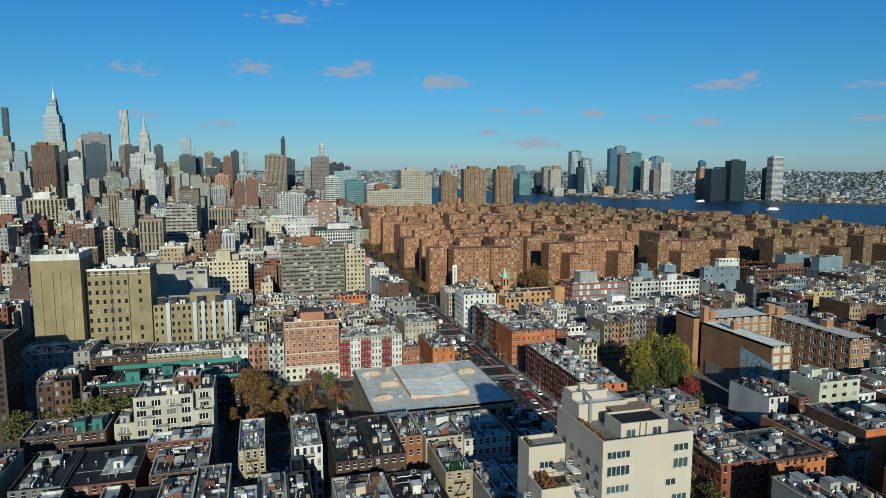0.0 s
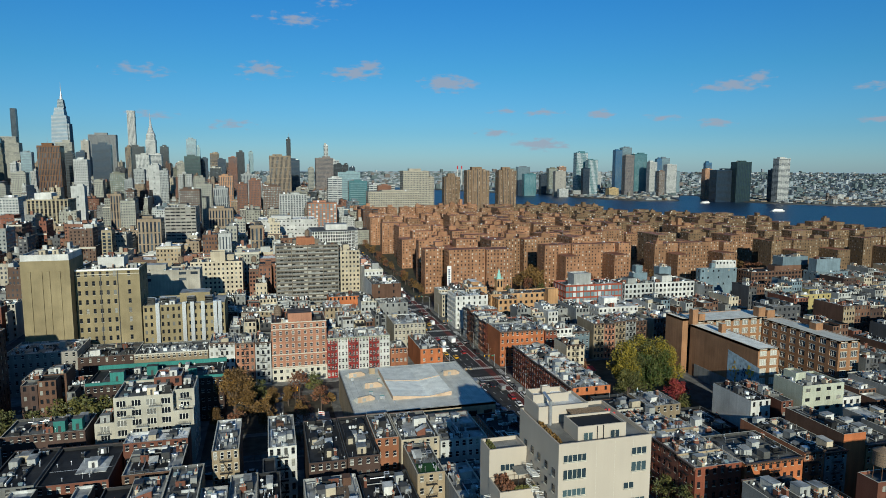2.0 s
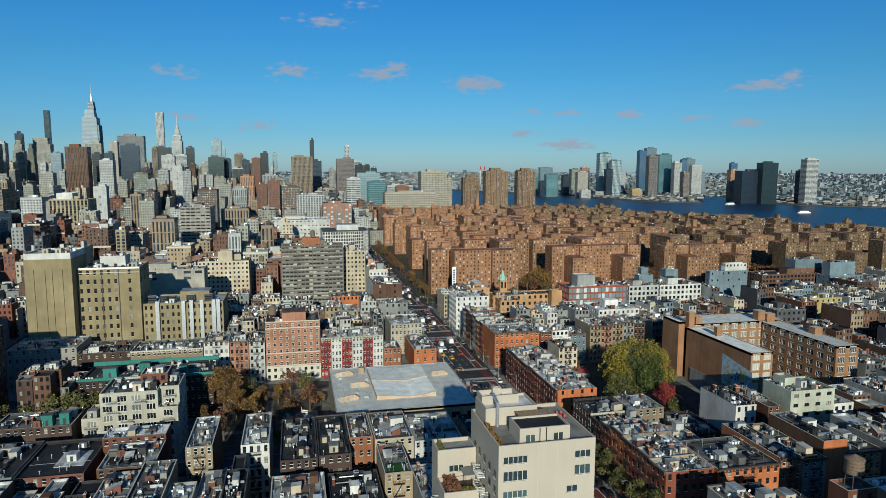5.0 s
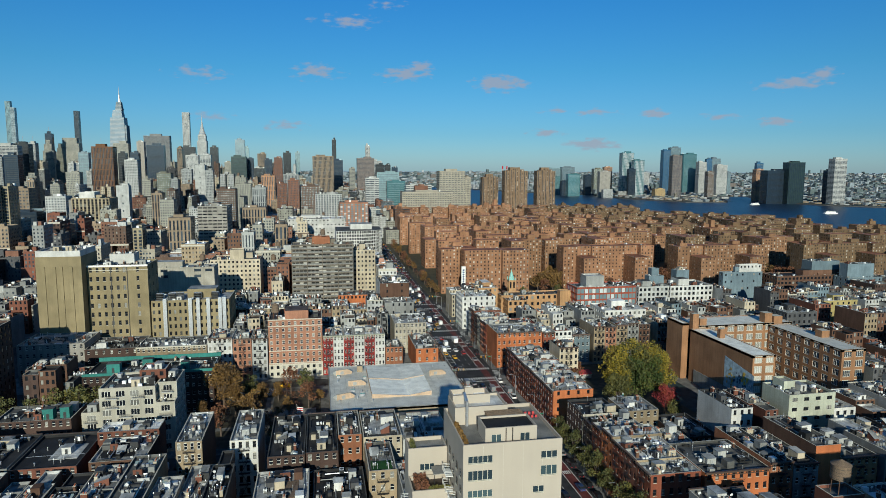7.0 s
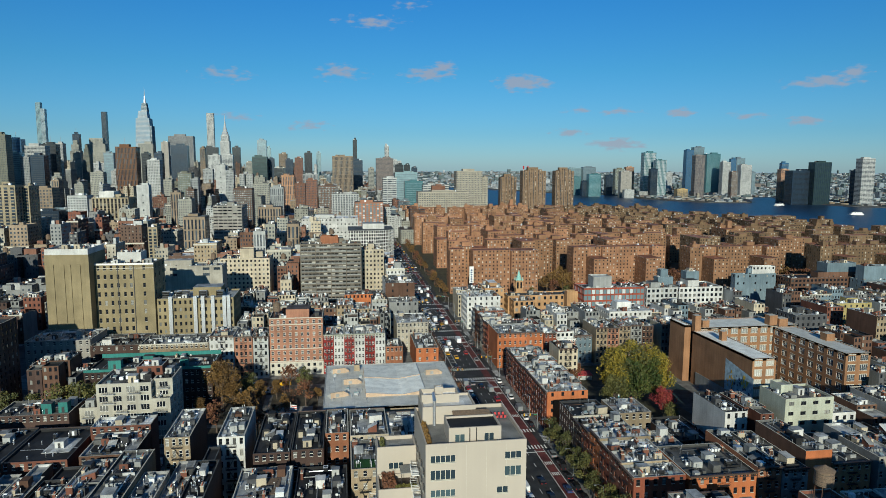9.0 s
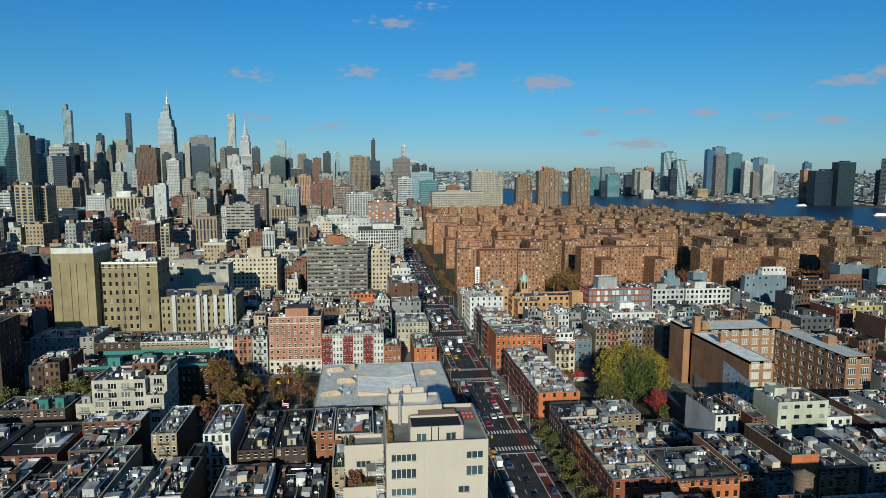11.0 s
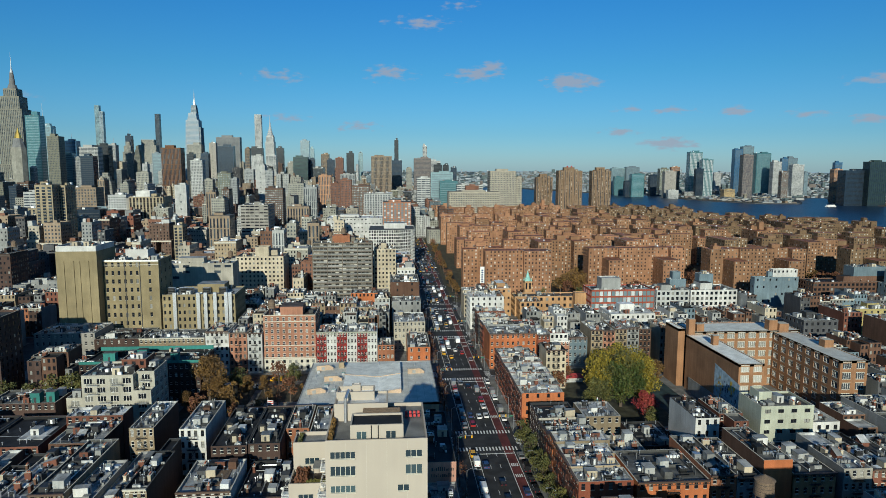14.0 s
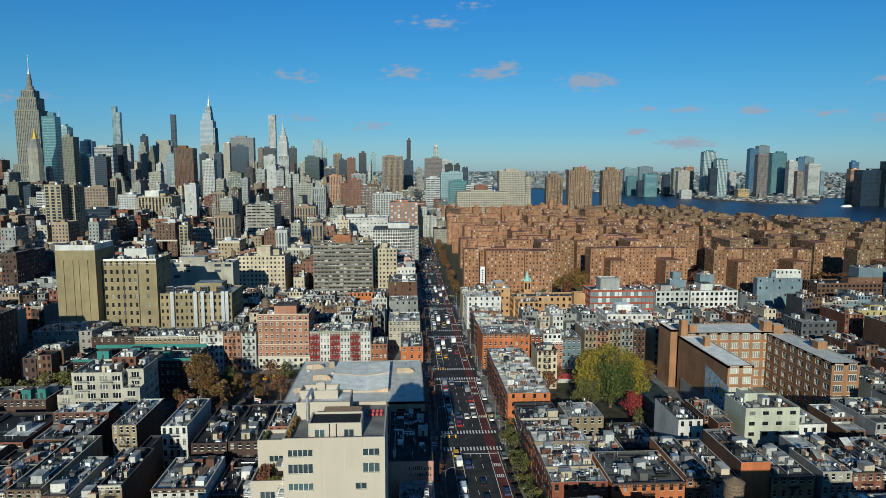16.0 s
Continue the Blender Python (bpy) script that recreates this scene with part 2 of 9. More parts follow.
roofing("bus_lane", (0.17, 0.045, 0.04), patch=0.25, stain=0.35)
roofing("lawn", (0.085, 0.08, 0.05), patch=0.3)
roofing("turf", (0.03, 0.11, 0.02), patch=0.1, stain=0.15)
roofing("play_court", (0.06, 0.11, 0.12), patch=0.15)
plain("road_paint", (0.7, 0.69, 0.66), 0.7, grain=0.3, scale=1.5)
plain("trim_white", (0.72, 0.7, 0.66), 0.6)
plain("trim_dark", (0.03, 0.03, 0.032), 0.5)
plain("trim_stone", (0.5, 0.46, 0.38), 0.8)
plain("cornice_brown", (0.09, 0.055, 0.04), 0.6, object_vary=0.4)
plain("iron_black", (0.018, 0.018, 0.02), 0.5)
plain("iron_rust", (0.12, 0.055, 0.03), 0.8)
plain("galvanised", (0.55, 0.56, 0.58), 0.35, 0.7)
plain("unit_white", (0.66, 0.67, 0.67), 0.5, object_vary=0.2)
plain("tank_wood", (0.16, 0.11, 0.075), 0.85, grain=0.4, scale=5)
plain("rubber", (0.015, 0.015, 0.016), 0.85)
plain("canvas_grey", (0.2, 0.2, 0.19), 0.9)
plain("cloth_red", (0.45, 0.05, 0.05), 0.8)
plain("copper_green", (0.24, 0.48, 0.42), 0.7, grain=0.3)
plain("terracotta", (0.45, 0.13, 0.06), 0.8, grain=0.25)
plain("gold_leaf", (0.75, 0.5, 0.12), 0.35, 0.8)
plain("steel_crown", (0.42, 0.44, 0.47), 0.45, 0.3)
plain("car_paint_black", (0.015, 0.015, 0.018), 0.25)
plain("car_paint_white", (0.72, 0.72, 0.72), 0.3)
plain("car_paint_grey", (0.2, 0.21, 0.22), 0.3)
plain("car_paint_red", (0.3, 0.02, 0.02), 0.3)
plain("car_paint_blue", (0.03, 0.06, 0.15), 0.3)
plain("taxi_yellow", (0.75, 0.4, 0.02), 0.35)
plain("lamp_red", (0.5, 0.02, 0.02), 0.3)
plain("bark", (0.09, 0.065, 0.05), 0.9, grain=0.4, scale=4)
plain("sign_green", (0.02, 0.2, 0.1), 0.5)
plain("mural_blue", (0.34, 0.44, 0.5), 0.8, grain=0.35, scale=0.6)
plain("mural_gold", (0.62, 0.4, 0.06), 0.8, grain=0.4, scale=0.8)
plain("mural_dark", (0.05, 0.06, 0.1), 0.8, grain=0.4, scale=0.8)
plain("mural_pale", (0.6, 0.62, 0.6), 0.8, grain=0.3, scale=0.8)
pane("glass_window", (0.012, 0.014, 0.018), (0.3, 0.29, 0.26), 0.2, True)
pane("glass_windows", (0.012, 0.014, 0.018), (0.32, 0.31, 0.28), 0.24, False)
pane("glass_bands", (0.02, 0.028, 0.04), (0.07, 0.09, 0.11), 0.5, False, 0.1)
pane("glass_estate", (0.025, 0.024, 0.024), (0.5, 0.46, 0.4), 0.42, False)
# blue-grey base paints in the sky mirrored by far panes
pane("glass_far", (0.05, 0.06, 0.075), (0.15, 0.16, 0.165), 0.35, False, 0.2)
pane("glass_pale", (0.14, 0.2, 0.22), (0.5, 0.55, 0.55), 0.5, False, 0.15)
# bluish base puts some of the mirrored sky into the colour
pane("glass_tower", (0.022, 0.038, 0.05), (0.17, 0.27, 0.28), 0.35, True, 0.08, 0.8)
pane("glass_blind", (0.06, 0.065, 0.07), (0.42, 0.4, 0.35), 0.6, True, 0.15)
pane("glass_car", (0.01, 0.012, 0.015), (0.02, 0.022, 0.025), 0.5, True, 0.06)


def curtain(name, rgb, rough=0.22, metal=0.35):
    """Glass skin of a tower: tinted glass that differs from pane to pane and mirrors the sky."""
    masonry(name, rgb, vary=0.18, streak=0.12, rough=rough, object_vary=0.12)
    b = MATS[name].node_tree.nodes["Principled BSDF"]
    b.inputs["Metallic"].default_value = metal
    b.inputs["Specular IOR Level"].default_value = 0.6


curtain("glassblue", (0.14, 0.24, 0.34))
curtain("glassdark", (0.045, 0.055, 0.07))
curtain("lightglass", (0.42, 0.5, 0.54), metal=0.2)
masonry("t_white", (0.56, 0.56, 0.54), object_vary=0.1)
masonry("t_beige", (0.45, 0.4, 0.32), object_vary=0.15)
masonry("t_grey", (0.28, 0.28, 0.28), object_vary=0.2)
masonry("t_brown", (0.16, 0.1, 0.075), object_vary=0.2)
masonry("t_pier", (0.44, 0.36, 0.24), object_vary=0.05)
masonry("t_tan", (0.36, 0.27, 0.19), object_vary=0.15)
masonry("t_waterside", (0.29, 0.19, 0.12), object_vary=0.05)
masonry("t_copper", (0.22, 0.11, 0.06), object_vary=0.05)
masonry("t_olive", (0.22, 0.215, 0.165), object_vary=0.1)
masonry("t_orange", (0.56, 0.3, 0.17), object_vary=0.1)
masonry("t_mauve", (0.24, 0.2, 0.185), object_vary=0.08)
masonry("t_stone", (0.39, 0.375, 0.32), object_vary=0.12)
masonry("t_limestone", (0.3, 0.285, 0.235), object_vary=0.05)
masonry("t_light", (0.37, 0.38, 0.375), object_vary=0.15)
masonry("t_brick", (0.26, 0.125, 0.085), object_vary=0.2)
masonry("t_ochre", (0.6, 0.42, 0.2), object_vary=0.05)
masonry("t_slate", (0.075, 0.085, 0.095), object_vary=0.1)
masonry("t_paleblue", (0.24, 0.34, 0.42), vary=0.1, streak=0.05, rough=0.5, object_vary=0.02)
# far-shore tones, paled and blued so the haze is in the colour
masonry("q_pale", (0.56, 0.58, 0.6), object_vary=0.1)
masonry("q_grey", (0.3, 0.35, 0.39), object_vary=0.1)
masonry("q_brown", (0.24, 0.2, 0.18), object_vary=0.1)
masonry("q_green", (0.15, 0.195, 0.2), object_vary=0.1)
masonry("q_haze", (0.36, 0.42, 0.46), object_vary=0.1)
curtain("gl_pale", (0.3, 0.43, 0.46), metal=0.25)
curtain("gl_teal", (0.11, 0.27, 0.3))
curtain("gl_navy", (0.035, 0.06, 0.095))
curtain("gl_dark", (0.045, 0.05, 0.055))
curtain("gl_blue", (0.07, 0.19, 0.34))
curtain("gl_grey", (0.24, 0.3, 0.34))
curtain("gl_green", (0.05, 0.085, 0.085))


def foliage(name, a, b_, c):
    m, N, L, b = shader(name)
    geo, r = N("ShaderNodeNewGeometry"), N("ShaderNodeValToRGB")
    e = r.color_ramp.elements
    e[0].color, e[1].color = (*a, 1), (*c, 1)
    mid = e.new(0.5)
    mid.color = (*b_, 1)
    n = N("ShaderNodeTexNoise")
    n.inputs["Scale"].default_value = 0.12
    L(geo.outputs["Position"], n.inputs["Vector"])
    mix = N("ShaderNodeMath")
    mix.operation = "MULTIPLY_ADD"
    L(geo.outputs["Random Per Island"], mix.inputs[0])
    mix.inputs[1].default_value = 0.55
    off = N("ShaderNodeMapRange")
    off.inputs["From Min"].default_value, off.inputs["From Max"].default_value = 0.35, 0.65
    off.inputs["To Max"].default_value = 0.45
    L(n.outputs["Fac"], off.inputs["Value"]), L(off.outputs[0], mix.inputs[2])
    L(mix.outputs[0], r.inputs[0]), L(r.outputs[0], b.inputs["Base Color"])
    b.inputs["Roughness"].default_value = 0.7
    MATS[name] = m


foliage("leaf_green", (0.02, 0.042, 0.008), (0.045, 0.07, 0.012), (0.12, 0.11, 0.014))
foliage("leaf_gold", (0.09, 0.085, 0.014), (0.22, 0.165, 0.016), (0.36, 0.25, 0.02))
foliage("leaf_orange", (0.06, 0.034, 0.013), (0.14, 0.074, 0.02), (0.24, 0.13, 0.03))
foliage("leaf_red", (0.12, 0.015, 0.015), (0.25, 0.025, 0.03), (0.32, 0.07, 0.03))
foliage("leaf_rust", (0.08, 0.035, 0.02), (0.16, 0.06, 0.03), (0.2, 0.1, 0.03))
foliage("leaf_olive", (0.04, 0.05, 0.015), (0.09, 0.09, 0.025), (0.18, 0.15, 0.03))


def water_material():
    m, N, L, b = shader("river_water")
    geo, n, n2 = N("ShaderNodeNewGeometry"), N("ShaderNodeTexNoise"), N("ShaderNodeTexNoise")
    n.inputs["Scale"].default_value, n.inputs["Detail"].default_value = 0.12, 4
    n2.inputs["Scale"].default_value = 0.006
    L(geo.outputs["Position"], n.inputs["Vector"]), L(geo.outputs["Position"], n2.inputs["Vector"])
    r = N("ShaderNodeValToRGB")
    r.color_ramp.elements[0].color, r.color_ramp.elements[1].color = (0.006, 0.02, 0.045, 1), (0.01, 0.03, 0.065, 1)
    L(n2.outputs["Fac"], r.inputs[0]), L(r.outputs[0], b.inputs["Base Color"])
    bump = N("ShaderNodeBump")
    bump.inputs["Strength"].default_value, bump.inputs["Distance"].default_value = 0.9, 1.2
    L(n.outputs["Fac"], bump.inputs["Height"]), L(bump.outputs[0], b.inputs["Normal"])
    b.inputs["Roughness"].default_value = 0.35
    b.inputs["Specular IOR Level"].default_value = 0.2
    MATS["river_water"] = m


water_material()

# ---- mesh helpers ----


class Shape:
    """Collects quads and boxes, and turns them into one mesh object."""

    def __init__(self):
        self.v, self.f, self.m, self.names = [], [], [], []

    def slot(self, mat):
        if mat not in self.names:
            self.names.append(mat)
        return self.names.index(mat)

    def quad(self, a, b, c, d, mat):
        n = len(self.v)
        self.v += (a, b, c, d)
        self.f.append((n, n + 1, n + 2, n + 3))
        self.m.append(self.slot(mat))

    def poly(self, pts, mat):
        n = len(self.v)
        self.v += pts
        self.f.append(tuple(range(n, n + len(pts))))
        self.m.append(self.slot(mat))

    def box(self, x0, x1, y0, y1, z0, z1, mat, top=None, bottom=False):
        n = len(self.v)
        self.v += ((x0, y0, z0), (x1, y0, z0), (x1, y1, z0), (x0, y1, z0), (x0, y0, z1), (x1, y0, z1), (x1, y1, z1), (x0, y1, z1))
        fs = [(0, 1, 5, 4), (1, 2, 6, 5), (2, 3, 7, 6), (3, 0, 4, 7)]
        k = self.slot(mat)
        for f in fs:
            self.f.append(tuple(n + i for i in f))
            self.m.append(k)
        self.f.append((n + 4, n + 5, n + 6, n + 7))
        self.m.append(self.slot(top) if top else k)
        if bottom:
            self.f.append((n + 3, n + 2, n + 1, n))
            self.m.append(k)

    def cone(self, cx, cy, z0, z1, r0, r1, n, mat, cap=True):
        k, s = self.slot(mat), len(self.v)
        for i in range(n):
            a = 2 * math.pi * i / n
            self.v += ((cx + r0 * math.cos(a), cy + r0 * math.sin(a), z0), (cx + r1 * math.cos(a), cy + r1 * math.sin(a), z1))
        for i in range(n):
            j = (i + 1) % n
            self.f.append((s + 2 * i, s + 2 * j, s + 2 * j + 1, s + 2 * i + 1))
            self.m.append(k)
        if cap and r1 > 0.01:
            self.f.append(tuple(s + 2 * i + 1 for i in range(n)))
            self.m.append(k)

    def bar(self, p, q, r, mat, n=4):
        """A thin rod from p to q."""
        p, q = Vector(p), Vector(q)
        d = (q - p).normalized()
        u = d.orthogonal().normalized()
        w = d.cross(u)
        k, s = self.slot(mat), len(self.v)
        for i in range(n):
            a = 2 * math.pi * (i + 0.5) / n
            o = (u * math.cos(a) + w * math.sin(a)) * r
            self.v += (tuple(p + o), tuple(q + o))
        for i in range(n):
            j = (i + 1) % n
            self.f.append((s + 2 * i, s + 2 * j, s + 2 * j + 1, s + 2 * i + 1))
            self.m.append(k)

    def absorb(self, o, dx=0.0, dy=0.0, dz=0.0):
        n = len(self.v)
        self.v += [(x + dx, y + dy, z + dz) for x, y, z in o.v]
        self.f += [tuple(n + i for i in f) for f in o.f]
        ids = [self.slot(nm) for nm in o.names]
        self.m += [ids[i] for i in o.m]

    def weld(self):
        """Joins corners that lie on one another, so that the shape hangs together."""
        seen, idx, out = {}, [], []
        for v in self.v:
            k = tuple(round(c, 3) for c in v)
            if k not in seen:
                seen[k] = len(out)
                out.append(v)
            idx.append(seen[k])
        self.v, self.f = out, [tuple(idx[i] for i in f) for f in self.f]
        return self

    def mesh(self, name):
        me = bpy.data.meshes.new(name)
        me.from_pydata(self.v, [], self.f)
        for nm in self.names:
            me.materials.append(MATS[nm])
        if len(self.names) > 1:
            me.polygons.foreach_set("material_index", np.array(self.m, dtype=np.int32))
        me.update()
        return me

    def make(self, name, parent=None, label="", kind="", loc=None):
        if not self.f:
            return None
        ob = new(name, self.mesh(name))
        if parent is not None:
            ob.parent = parent
        if loc is not None:
            ob.location = loc
        return tagged(ob, label=label, kind=kind)


def hold(name, x, y, z, label, category, group="", kind=""):
    """The Empty at a thing's base."""
    e = new(name)
    e.location = (x, y, z)
    e.empty_display_size = 1
    return tagged(e, label, category, group, kind)


def put(name, me, parent, x, y, z, rz=0.0, s=None):
    """A part on shared mesh data."""
    ob = new(name, me)
    ob.parent = parent
    ob.location = (x, y, z)
    if rz:
        ob.rotation_euler = (0, 0, rz)
    if s:
        ob.scale = s
    return ob


SIDES = {"S": (0, -1), "E": (1, 0), "N": (0, 1), "W": (-1, 0)}


def wall_line(side, x0, x1, y0, y1):
    return {"S": ((x0, y0), (x1, y0)), "E": ((x1, y0), (x1, y1)), "N": ((x1, y1), (x0, y1)), "W": ((x0, y1), (x0, y0))}[side]


def facade(sh, p, q, z0, z1, rows, cols, ww, wh, sill, mat, deep=0.2, found=None, glass=None, gmat="glass_windows", skip=0.0, rng=None, trim=None):
    """A wall with real openings. Openings go to the list found, or are glazed into the Shape glass."""
    (px, py), (qx, qy) = p, q
    W = math.hypot(qx - px, qy - py)
    ux, uy = (qx - px) / W, (qy - py) / W
    nx, ny = uy, -ux

    def P(u, z, d=0.0):
        return (px + ux * u - nx * d, py + uy * u - ny * d, z)
    if rows < 1 or cols < 1:
        sh.quad(P(0, z0), P(W, z0), P(W, z1), P(0, z1), mat)
        return
    fh, cw = (z1 - z0) / rows, W / cols
    ww, wh = min(ww, cw * 0.86), min(wh, fh * 0.9)
    last = z0
    for r in range(rows):
        zb = z0 + r * fh + min(sill, fh - wh - 0.05)
        zt = zb + wh
        sh.quad(P(0, last), P(W, last), P(W, zb), P(0, zb), mat)
        u = 0.0
        for c in range(cols):
            if skip and rng.random() < skip:
                continue
            a, b = (c + 0.5) * cw - ww / 2, (c + 0.5) * cw + ww / 2
            sh.quad(P(u, zb), P(a, zb), P(a, zt), P(u, zt), mat)
            sh.quad(P(a, zb), P(a, zb, deep), P(a, zt, deep), P(a, zt), mat)
            sh.quad(P(b, zb, deep), P(b, zb), P(b, zt), P(b, zt, deep), mat)
            sh.quad(P(a, zb), P(b, zb), P(b, zb, deep), P(a, zb, deep), trim or mat)
            sh.quad(P(a, zt, deep), P(b, zt, deep), P(b, zt), P(a, zt), mat)
            if found is not None:
                found.append((P((a + b) / 2, zb, deep), math.atan2(uy, ux), ww, wh))
            elif glass is not None:
                glass.quad(P(a, zb, deep), P(b, zb, deep), P(b, zt, deep), P(a, zt, deep), gmat)
            u = b
        sh.quad(P(u, zb), P(W, zb), P(W, zt), P(u, zt), mat)
        last = zt
    sh.quad(P(0, last), P(W, last), P(W, z1), P(0, z1), mat)


def dots(glass, p, q, z0, z1, rows, cols, ww, wh, sill, gmat="glass_windows", proud=0.06, skip=0.0, rng=None):
    """Panes of a far wall, set just proud of it."""
    (px, py), (qx, qy) = p, q
    W = math.hypot(qx - px, qy - py)
    ux, uy = (qx - px) / W, (qy - py) / W
    ox, oy = uy * proud, -ux * proud
    fh, cw = (z1 - z0) / rows, W / cols
    ww, wh = min(ww, cw * 0.9), min(wh, fh * 0.9)
    for r in range(rows):
        zb = z0 + r * fh + min(sill, fh - wh)
        for c in range(cols):
            if skip and rng.random() < skip:
                continue
            a = (c + 0.5) * cw - ww / 2
            x0, y0 = px + ux * a + ox, py + uy * a + oy
            x1, y1 = x0 + ux * ww, y0 + uy * ww
            glass.quad((x0, y0, zb), (x1, y1, zb), (x1, y1, zb + wh), (x0, y0, zb + wh), gmat)


WINDOWS = {}


def window_mesh(w, h, style):
    """A sash window: frame, meeting rail, pane and a sill that stands proud."""
    key = (round(w, 1), round(h, 1), style)
    if key in WINDOWS:
        return WINDOWS[key]
    w, h = key[0], key[1]
    s, fr = Shape(), {"w": "trim_white", "d": "trim_dark", "s": "trim_stone"}[style[0]]
    a, t, y = w / 2, 0.055, -0.06
    if "g" in style:                      # several lights side by side
        n = max(2, round(w / 0.95))
        cells = [(-a + w * i / n, -a + w * (i + 1) / n, 0, h) for i in range(n)]
    else:                                 # two sashes
        cells = [(-a, a, 0, h * 0.5), (-a, a, h * 0.5, h)]
    for x0, x1, z0, z1 in cells:
        o = ((x0, y, z0), (x1, y, z0), (x1, y, z1), (x0, y, z1))
        f = ((x0 + t, y, z0 + t), (x1 - t, y, z0 + t), (x1 - t, y, z1 - t), (x0 + t, y, z1 - t))
        g_ = tuple((p[0], 0.0, p[2]) for p in f)
        for k in range(4):
            m = (k + 1) % 4
            s.quad(o[k], o[m], f[m], f[k], fr)
            s.quad(f[k], f[m], g_[m], g_[k], fr)
        s.quad(*g_, "glass_tower" if "t" in style else "glass_blind" if "p" in style else "glass_window")
    e0, e1 = -a, a
    for x0, x1 in ([(c[0], c[1]) for c in cells] if "g" in style else [(-a, a)]):
        s.quad((x0, -0.3, -0.03), (x1, -0.3, -0.03), (x1, y, 0), (x0, y, 0), "trim_stone")
        s.quad((x0, -0.3, -0.13), (x1, -0.3, -0.13), (x1, -0.3, -0.03), (x0, -0.3, -0.03), "trim_stone")
        s.quad((x0, y, -0.13), (x1, y, -0.13), (x1, -0.3, -0.13), (x0, -0.3, -0.13), "trim_stone")
        if "l" in style:                  # a lintel over it
            s.quad((x0, y, h), (x1, y, h), (x1, -0.26, h + 0.02), (x0, -0.26, h + 0.02), "trim_stone")
            s.quad((x0, -0.26, h + 0.02), (x1, -0.26, h + 0.02), (x1, -0.26, h + 0.28), (x0, -0.26, h + 0.28), "trim_stone")
            s.quad((x0, -0.26, h + 0.28), (x1, -0.26, h + 0.28), (x1, -0.1, h + 0.3), (x0, -0.1, h + 0.3), "trim_stone")
    WINDOWS[key] = s.weld().mesh("window")
    return WINDOWS[key]


SASHES = [1470]           # windows that are still built one by one; the rest are joined house by house


def glaze(found, parent, style):
    if len(found) > SASHES[0]:
        g_ = Shape()
        for (x, y, z), a, w, h in found:
            me, base, ca, sa = window_mesh(w, h, style), len(g_.v), math.cos(a), math.sin(a)
            g_.v += [(x + v.co.x * ca - v.co.y * sa, y + v.co.x * sa + v.co.y * ca, z + v.co.z) for v in me.vertices]
            for f in me.polygons:
                nm = me.materials[f.material_index].name
                g_.f.append(tuple(base + k for k in f.vertices))
                g_.m.append(g_.slot("glass_windows" if nm == "glass_window" else nm))
        g_.make("glazing", parent, kind="stuff")
        return
    SASHES[0] -= len(found)
    for (x, y, z), a, w, h in found:
        put("window", window_mesh(w, h, style), parent, x, y, z, a)


# ---- roof things, each shape built once ----
STOCK = {}


